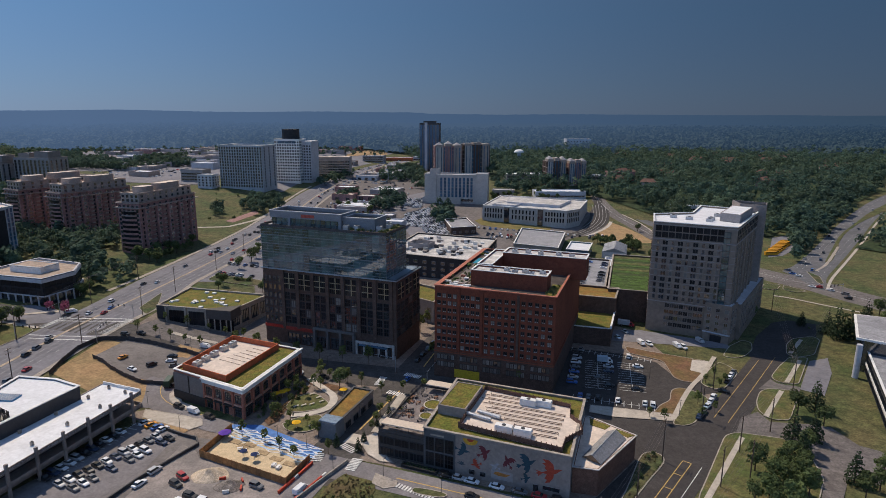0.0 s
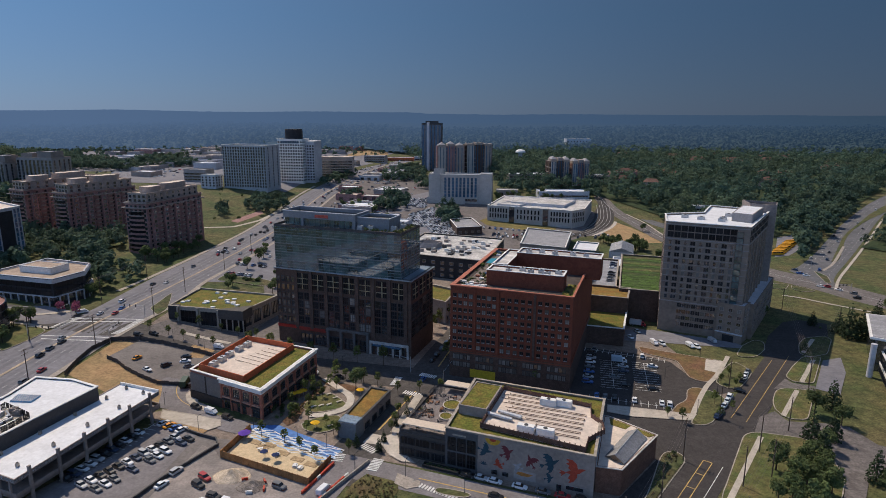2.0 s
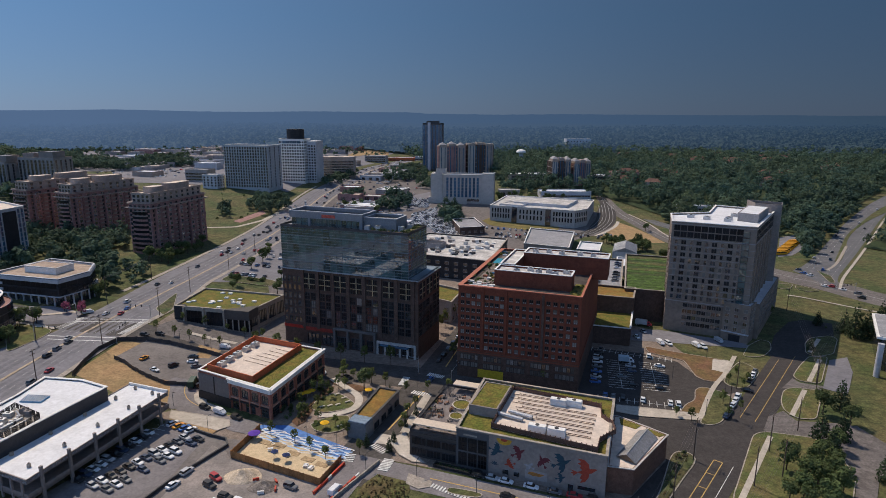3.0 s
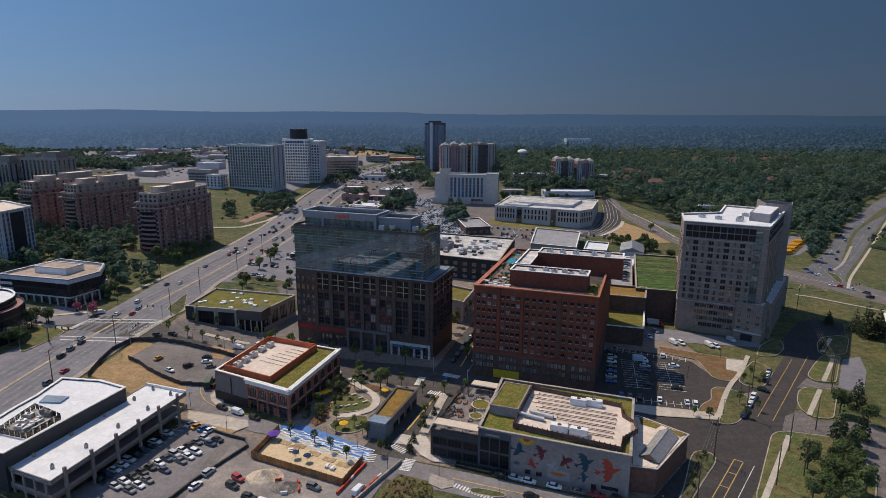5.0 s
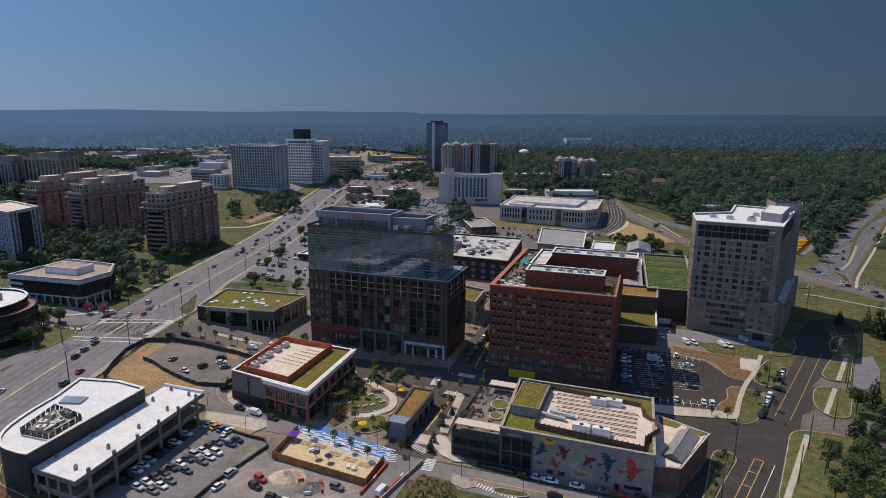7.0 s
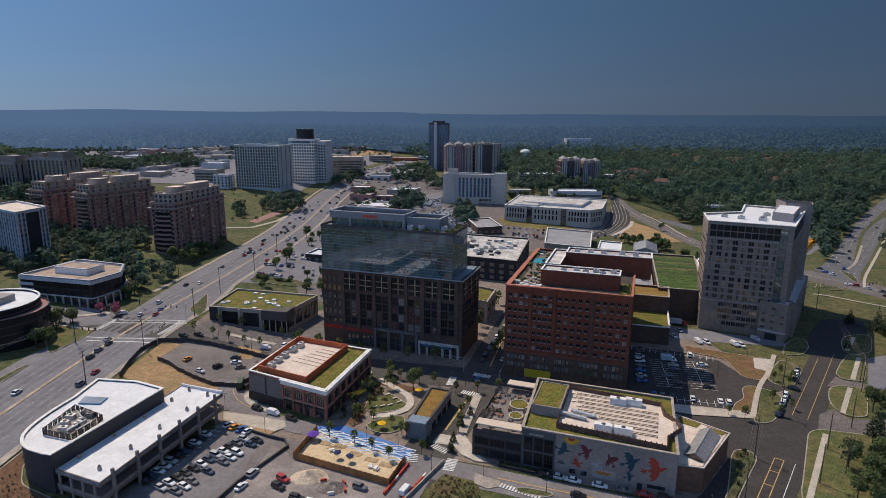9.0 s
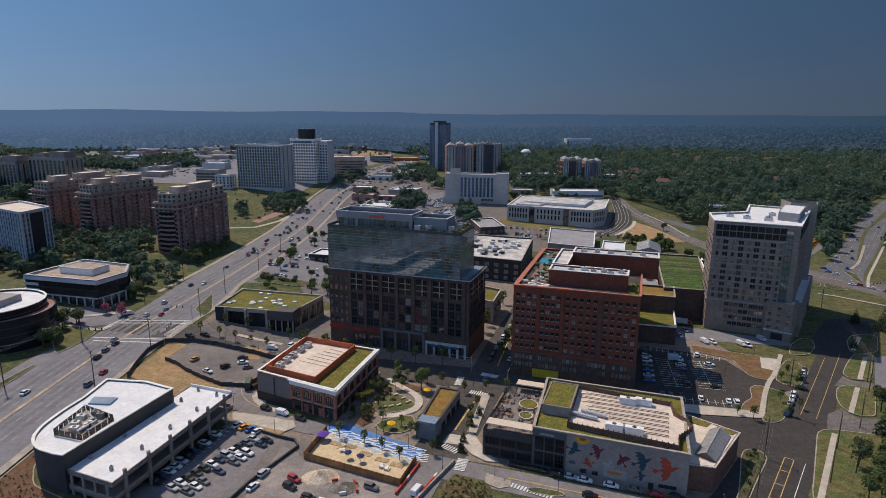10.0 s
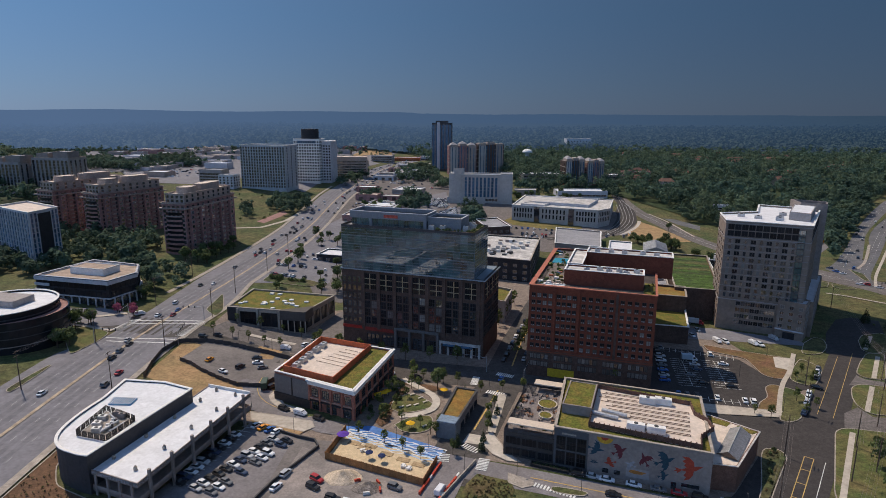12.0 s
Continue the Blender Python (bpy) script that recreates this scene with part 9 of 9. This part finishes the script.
fence("retaining_wall", "low dark wall beside the front lot", [(-107.5, 201.6), (-90.5, 192.6), (-84, 190), (-82, 186), (-92.5, 166), (-97.5, 152.4)], 5.0, 1.1, DARK_STEEL, 0.5, post=False)
fence("concrete_wall", "low pale concrete wall of the access lane", [(-30, 176.5), (-38, 163), (-46, 149)], 4.0, 1.2, CONCRETE, 0.4, post=False)


def heap(x, y, r, h, mat, label, seed):
    """A tipped mound: a low cone with a soft foot, lumps and a few runnels."""
    bm = bmesh.new()
    rings, spokes, rows = 12, 30, []
    for i in range(rings + 1):
        q = i / rings
        rows.append([])
        for k in range(spokes):
            w = 6.2832 * k / spokes
            p = Vector((math.cos(w) * q, math.sin(w) * q, 0))
            edge = 1 + 0.16 * noise.noise(p * 1.6 + Vector((seed, 0, 0)))
            z = h * max(0, 1 - q) ** 1.15 * (1 + 0.45 * noise.noise(p * 3 + Vector((0, seed, 0)))) + 0.14 * noise.noise(p * 9 + Vector((seed, seed, 0))) * (1 - q * q)
            rows[-1].append(bm.verts.new((p.x * r * edge, p.y * r * 0.82 * edge, max(z, 0) if i < rings else -0.25)))
    for a, b in zip(rows[1:], rows[2:]):
        for k in range(spokes):
            bm.faces.new((a[k], b[k], b[(k + 1) % spokes], a[(k + 1) % spokes]))
    bm.faces.new(rows[1])
    for v in rows[0]:
        bm.verts.remove(v)
    for f in bm.faces:
        f.smooth = True
    bmesh.ops.recalc_face_normals(bm, faces=bm.faces[:])
    me = bpy.data.meshes.new("mound")
    bm.to_mesh(me)
    bm.free()
    me.materials.append(mat)
    tagged(new("mound", me), label, "mound").matrix_basis = lie(x, y, 0, 0.2)


heap(-71.4, 168.6, 5.8, 2.6, material("heaped_sand", (0.55, 0.45, 0.34), 0.95, 0.25, 3.0, 0.4), "pale sand mound on the bare lot", 2)
heap(-63.6, 163.2, 4.6, 1.9, material("heaped_soil", (0.22, 0.19, 0.17), 0.95, 0.4, 3.0, 0.5), "dark rubble mound beside red barriers", 5)
BAR = Mesh()
hull(BAR, [(-0.95, 0.28, 0, 0.9), (0.95, 0.28, 0, 0.9)])
BARS = [BAR.data("barrier", material(n, c, 0.5, 0.1)) for n, c in (("red_plastic", (0.5, 0.06, 0.03)), ("white_plastic", (0.7, 0.7, 0.68)))]
spots = [(-66.8, 166.4, 20), (-60.4, 165.4, -60), (-59.6, 161.6, -80), (-63.5, 159.8, 10)]
spots += [(-41.6 - 0.75 * i, 174.4 - 1.75 * i, 67) for i in range(9)] + [(-36.2 - 1.0 * i, 168.4 - 1.95 * i, 63) for i in range(9)]
for i, (x, y, t) in enumerate(spots):
    tagged(new("traffic_barrier", BARS[1 if i % 5 == 3 else 0]), f"{'white' if i % 5 == 3 else 'red'} plastic traffic barrier on the lot", "barrier", "traffic barriers").matrix_basis = lie(x, y, t, 0.2)


def parasol(x, y, color, label, dz=0.25, r=1.7):
    p = thing("parasol", label, "parasol", lie(x, y, 0, dz), "parasols")
    part("pole", Mesh().tube((0, 0, 0), (0, 0, 2.6), 0.04, n=6), WHITE_TRIM, p)
    m = Mesh()
    m.v = [(0, 0, 2.95)] + [(r * math.cos(6.283 * i / 8), r * math.sin(6.283 * i / 8), 2.25) for i in range(8)] + [(0, 0, 2.8)] + [(r * 0.97 * math.cos(6.283 * i / 8), r * 0.97 * math.sin(6.283 * i / 8), 2.15) for i in range(8)]
    for i in range(8):
        j = (i + 1) % 8
        m.f += [(0, 1 + i, 1 + j), (9, 10 + j, 10 + i), (1 + i, 10 + i, 10 + j, 1 + j)]
        m.m += [0, 0, 0]
    part("canopy", m, color, p)


YELLOW = material("yellow_canvas", (0.75, 0.42, 0.02), 0.9, 0.08)
NAVY = material("navy_canvas", (0.03, 0.045, 0.12), 0.9, 0.1)
for x, y in ((-51.6, 197.8), (-39.0, 224.3), (-64.9, 220.6), (-62.8, 222), (-61.4, 223.6)):
    parasol(x, y, YELLOW, "yellow canvas parasol on the court")
for x, y in ((-64.4, 179.0), (-60.2, 177.0)):
    parasol(x, y, NAVY, "navy canvas parasol in the sand court", r=1.3)
parasol(-74.4, 190.6, material("purple_canvas", (0.12, 0.05, 0.35), 0.9, 0.1), "purple canvas tent in the sand court", r=2.2)


def table(x, y, dz=0.25, mat=None, label="white picnic table with two benches"):
    t = thing("picnic_table", label, "table", lie(x, y, drive.uniform(0, 90), dz), "tables")
    part("tabletop", Mesh().box(-0.9, -0.4, 0.7, 0.9, 0.4, 0.76), mat or WHITE_TRIM, t)
    for s in (-1, 1):
        part("bench", Mesh().box(-0.9, s * 0.7 - 0.15, 0.42, 0.9, s * 0.7 + 0.15, 0.47), mat or WHITE_TRIM, t)
        part("leg", Mesh().box(s * 0.65 - 0.05, -0.75, 0, s * 0.65 + 0.05, 0.75, 0.7), mat or WHITE_TRIM, t)


for x, y in ((-67, 183.4), (-65.2, 182.2), (-60.6, 180.0), (-53.2, 173.8), (-51.4, 172.6)):
    table(x, y)
seat = None
for x, y in ((-55.4, 213.5), (-52.7, 214.4), (-49.8, 215.3), (-46.4, 217.6), (-48.3, 220.9), (-51.5, 223.9), (-46.4, 199.0)):
    if seat is None:
        seat = thing("bench", "pale wooden bench on the lawn", "bench", lie(x, y, 38, 0.36), "benches on the lawns")
        part("seat", Mesh().box(-1.1, -0.35, 0.4, 1.1, 0.35, 0.5), PALE, seat)
        for s in (-0.8, 0.8):
            part("leg", Mesh().box(s - 0.08, -0.3, 0, s + 0.08, 0.3, 0.4), PALE, seat)
    else:
        copy_thing(seat, lie(x, y, 38, 0.36))
DARK_SAND = material("trodden_sand", (0.4, 0.29, 0.17), 0.95, 0.25, 2.0, 0.4)
planters = [(-70.3, 188.6), (-66.6, 185.4), (-64.6, 186.6), (-59, 181.8), (-53.4, 178.2), (-48.4, 175.2)]
for x, y in planters:
    tagged(new("planting_square", area(quad((x - 2.4, y - 0.4), -24, 4.4, 2.2), 0.34, 0.2)), "square of dark mulch in the sand court", "planting bed").data.materials.append(DARK_SAND)

# ---- the painted wall and the roof terrace ----
def bird(u, z, s, c, turn, flip=1):
    """A flying bird as a flat painted shape: body, head, tail and two wings."""
    k = []
    body = [(-1.3, 0), (-0.6, -0.32), (0.5, -0.3), (1.15, 0.05), (1.5, 0.22), (1.1, 0.32), (0.4, 0.34), (-0.6, 0.2)]
    wing = [(0.45, 0.2), (0.5, 1.0), (0.05, 1.65), (-0.75, 1.85), (-0.4, 1.35), (-0.9, 1.25), (-0.5, 0.85), (-0.75, 0.6), (-0.45, 0.15)]
    wing2 = [(0.3, -0.2), (0.1, -0.8), (-0.5, -1.4), (-1.2, -1.5), (-0.8, -1.05), (-1.1, -0.85), (-0.55, -0.2)]
    tail = [(-1.2, 0.05), (-2.0, 0.45), (-1.75, 0.1), (-2.1, -0.05), (-1.75, -0.2), (-1.9, -0.5), (-1.2, -0.12)]
    m = Mesh()
    for shape, dy in ((body, 0.0), (wing, 0.006), (wing2, 0.006), (tail, 0.003)):
        pts = []
        for x, y in shape:
            x *= flip
            a = radians(turn)
            pts.append((s * (x * math.cos(a) - y * math.sin(a)), -0.03 - dy, s * (x * math.sin(a) + y * math.cos(a))))
        m.poly(pts if flip > 0 else pts[::-1])
    part("painted_bird", m, c, mural, at=Matrix.Translation((*lm(u, 0), z)) @ Matrix.Rotation(radians(-21), 4, "Z"))


TEAL = material("teal_paint", (0.03, 0.07, 0.1), 0.9, 0.15)
RED = material("red_paint", (0.42, 0.07, 0.04), 0.9, 0.15)
MAROON = material("maroon_paint", (0.16, 0.04, 0.05), 0.9, 0.15)
GOLD = material("gold_paint", (0.6, 0.34, 0.04), 0.9, 0.15)
for u, z, s, c, t, fl in ((13.2, 8.6, 1.5, TEAL, -10, 1), (20.2, 9.4, 1.5, MAROON, 30, 1), (27.2, 8.2, 1.4, MAROON, -60, -1), (33.4, 8.8, 1.9, TEAL, 25, 1), (40.4, 7.6, 2.3, RED, 15, 1), (17.2, 4.8, 1.1, RED, 20, -1), (33.2, 3.9, 1.0, TEAL, 20, 1), (23.2, 5.6, 1.0, GREY_ROOF, 160, 1)):
    bird(u, z, s, c, t, fl)
disc = Mesh()
disc.poly([(2.4 * math.cos(a), -0.035, 2.0 * math.sin(a)) for a in np.linspace(math.pi, 2 * math.pi, 18)])
part("painted_sun", disc, GOLD, mural, at=Matrix.Translation((*lm(15.4, 0), 12.9)) @ Matrix.Rotation(radians(-21), 4, "Z"))
disc = Mesh()
disc.poly([(1.1 * math.cos(a), -0.042, 0.9 * math.sin(a)) for a in np.linspace(math.pi, 2 * math.pi, 14)])
part("painted_sun", disc, RED, mural, at=Matrix.Translation((*lm(15.4, 0), 12.9)) @ Matrix.Rotation(radians(-21), 4, "Z"))
fern = Mesh()
for a in (20, 55, 90, 125, 160):
    c, s = math.cos(radians(a)), math.sin(radians(a))
    fern.poly([(0, -0.03, -0.8), (0.8 * c + 0.2 * s, -0.03, 0.8 * s - 0.2 * c - 0.6), (1.5 * c, -0.03, 1.5 * s - 0.8), (0.8 * c - 0.2 * s, -0.03, 0.8 * s + 0.2 * c - 0.6)])
part("painted_fern", fern, TEAL, mural, at=Matrix.Translation((*lm(12.6, 0), 4.4)) @ Matrix.Rotation(radians(-21), 4, "Z"))
tile = Mesh()
tile.poly([(-3.4, -0.03, -1.5), (3.4, -0.03, -1.5), (3.4, -0.03, 1.5), (-3.4, -0.03, 1.5)])
part("painted_panel", tile, TAUPE, mural, at=Matrix.Translation((*lm(25.6, 0), 2.9)) @ Matrix.Rotation(radians(-21), 4, "Z"))
tile = Mesh()
tile.poly([(-2.6, -0.04, -0.2), (-1, -0.04, -0.6), (1.2, -0.04, -0.5), (2.6, -0.04, 0.4), (0.8, -0.04, 0.5), (-1, -0.04, 0.7), (-2.2, -0.04, 0.6)])
part("painted_flower", tile, material("orange_paint", (0.45, 0.19, 0.05), 0.9), mural, at=Matrix.Translation((*lm(25.6, 0), 3.2)) @ Matrix.Rotation(radians(-21), 4, "Z"))
for u, w, h, z in ((16.1, 1.8, 1.6, 1.2), (19.6, 1.8, 1.6, 1.2), (36, 1.5, 2.4, 0.1), (40.6, 5.0, 1.3, 1.4)):
    part("wall_opening", pane("wall_opening", w, h, GREY_WALL), None, mural, at=Matrix.Translation((*lm(u, 0), z)) @ Matrix.Rotation(radians(-21), 4, "Z"))
part("dark_front", Mesh().prism(rm(0.0, -0.12, 10.6, -0.02), -0.5, 13.3), material("slate_panel", (0.1, 0.105, 0.115), 0.8, 0.1), mural)
sign = Mesh().box(-2.2, -0.2, 0, 2.2, -0.12, 0.55)
part("sign_bar", sign, CONCRETE, mural, "plain pale sign bar", at=Matrix.Translation((*lm(4.6, 0), 11.7)) @ Matrix.Rotation(radians(-21), 4, "Z"))
windows(mural, lm(-16, 1), lm(-0.2, 1), 0.8, 3.9, 2, pane("cafe_window", 4.6, 2.4, DARK_STEEL, DEEP_GLASS, nx=4), 3, "window")
windows(mural, lm(-16.5, 37), lm(-16.5, 1), 0.8, 3.9, 2, pane("cafe_window", 4.0, 2.4, DARK_STEEL, DEEP_GLASS, nx=4), 6, "window")
part("terrace_rail", ring(rm(-16.4, 1.1, -0.3, 36.9), 8.7, 9.7, 0, 0.08), DARK_STEEL, mural)
for u, v0, v1 in ((-15.3, 1.2, 4.8), (-10.5, 1.2, 4.8), (-5.7, 1.2, 4.8), (-0.8, 1.2, 4.8), (-12.7, 33.3, 36.7), (-6, 33.3, 36.7), (1, 33.3, 36.7)):
    for v in (v0, v1):
        part("canopy_post", Mesh().tube((*lm(u, v), 8.7), (*lm(u, v), 11.5), 0.08, n=6), DARK_STEEL, mural)
for v in (8.5, 28.5):
    for i in range(9):
        part("pergola_slat", Mesh().prism(rm(-16.2, v - 3 + i * 0.75, -11.5, v - 2.85 + i * 0.75), 11.2, 11.4), DARK_STEEL, mural)
for i in range(14):
    u, v = drive.choice(((drive.uniform(-15.8, -14.8), drive.uniform(6, 33)), (drive.uniform(-14, -1), drive.uniform(5.6, 6.6))))
    part("planter_box", Mesh().box(-0.8, -0.35, 0, 0.8, 0.35, 0.6), drive.choice((MULCH, LAWN, SEDUM)), mural, at=pose(*lm(u, v), 8.75, 0, 0, 69))
for u, v, r in ((-6.2, 23.5, 3.4), (-5.4, 15, 2.4)):
    c = lm(u, v)
    outline = [(c[0] + r * math.cos(a), c[1] + 1.1 * r * math.sin(a)) for a in np.linspace(0, 6.283, 28, endpoint=False)]
    part("planter_ring", ring(outline, 8.7, 9.4, 0, 0.35), PALE, mural, "pale round terrace planter")
    part("planter_soil", flat(inset(outline, 0.3), 9.2), SEDUM, mural)
for i in range(46):
    u, v = drive.uniform(-15.5, -1), drive.uniform(7, 32)
    if (u + 6.2) ** 2 + (v - 23.5) ** 2 < 18 or (u + 5.4) ** 2 + (v - 15) ** 2 < 9:
        continue
    p = at_uv((-5.6, 174.1), -21, u, v)
    t = thing("cafe_table", "small dark cafe table with two chairs", "table", pose(*p, 8.75, 0, 0, drive.uniform(0, 90)), "cafe tables on the terrace")
    mt = drive.choice((DARK_STEEL, material("cafe_wood", (0.25, 0.13, 0.08), 0.8) if "cafe_wood" not in bpy.data.materials else bpy.data.materials["cafe_wood"]))
    part("tabletop", Mesh().box(-0.5, -0.5, 0.7, 0.5, 0.5, 0.75), mt, t)
    part("leg", Mesh().tube((0, 0, 0), (0, 0, 0.7), 0.05, n=6), DARK_STEEL, t)
    for s in (-1, 1):
        part("chair", Mesh().box(s * 0.9 - 0.22, -0.22, 0, s * 0.9 + 0.22, 0.22, 0.46).box(s * 1.1 - 0.04, -0.22, 0.46, s * 1.1 + 0.04, 0.22, 0.9), mt, t)
# hedge trough in front of the painted store
a, b = Vector((-12.5, 174.9)), Vector((-1.1, 170.2))
trough = thing("hedge_trough", "long dark trough of clipped green hedge", "planter", lie((a.x + b.x) / 2, (a.y + b.y) / 2, math.degrees(math.atan2(b.y - a.y, b.x - a.x)), 0.2))
n = (b - a).length / 2
part("trough", ring([(-n, -1.1), (n, -1.1), (n, 1.1), (-n, 1.1)], 0, 0.8, 0, 0.2), BLACK, trough)
part("hedge", cloud_mesh("hedge", leaves(random.Random(8), [(-n + 0.8 + 1.2 * i, 0, 0.5, 1.0, 0.8) for i in range(int(n * 2 / 1.2))], 420, 0.4), LEAF), None, trough)
for i in range(12):
    x = -n + 2 * n * (i + 0.5) / 12
    part("rail_post", Mesh().box(x - 0.04, -1.25, 0, x + 0.04, -1.17, 1.1), BLACK, trough)
part("rail", Mesh().box(-n, -1.25, 1.05, n, -1.17, 1.13), BLACK, trough)
PIPE = material("pipe_lagging", (0.16, 0.11, 0.085), 0.7, 0.15)
# pipes laid on the plant deck, and the duct work
for k, (u0, u1, v) in enumerate(((11, 26, 29), (11, 24, 26), (12, 40, 23), (14, 40, 20), (13, 40, 17), (20, 40, 14), (24, 40, 11), (30, 40, 8))):
    loop = Mesh()
    for a, b in (((u0, v), (u1, v)), ((u1, v), (u1, v + 0.9)), ((u1, v + 0.9), (u0 + 2, v + 0.9)), ((u0 + 2, v + 0.9), (u0 + 2, v + 1.6))):
        loop.tube((*lm(*a), 13.9), (*lm(*b), 13.9), 0.11, n=6)
    part("roof_pipe", loop, PIPE, mural)
for u, v, l in ((9.5, 12.5, 9), (13, 15, 8), (22, 8.5, 10)):
    a, b = lm(u, v), lm(u + l, v - 1.2)
    part("duct", Mesh().tube((*a, 14.6), (*b, 14.4), 0.7, n=10), STEEL, mural, "silver air duct")
for v in range(6):
    s0 = [(-90.5 + v * 2.0 - sx, 232 + v * 2.4 - sy), (-76.5 + v * 1.6 - sx, 224.5 + v * 2.6 - sy)]
    part("roof_pipe", Mesh().tube((*s0[0], 11.75), (*s0[1], 11.75), 0.08, n=6), PIPE, store)
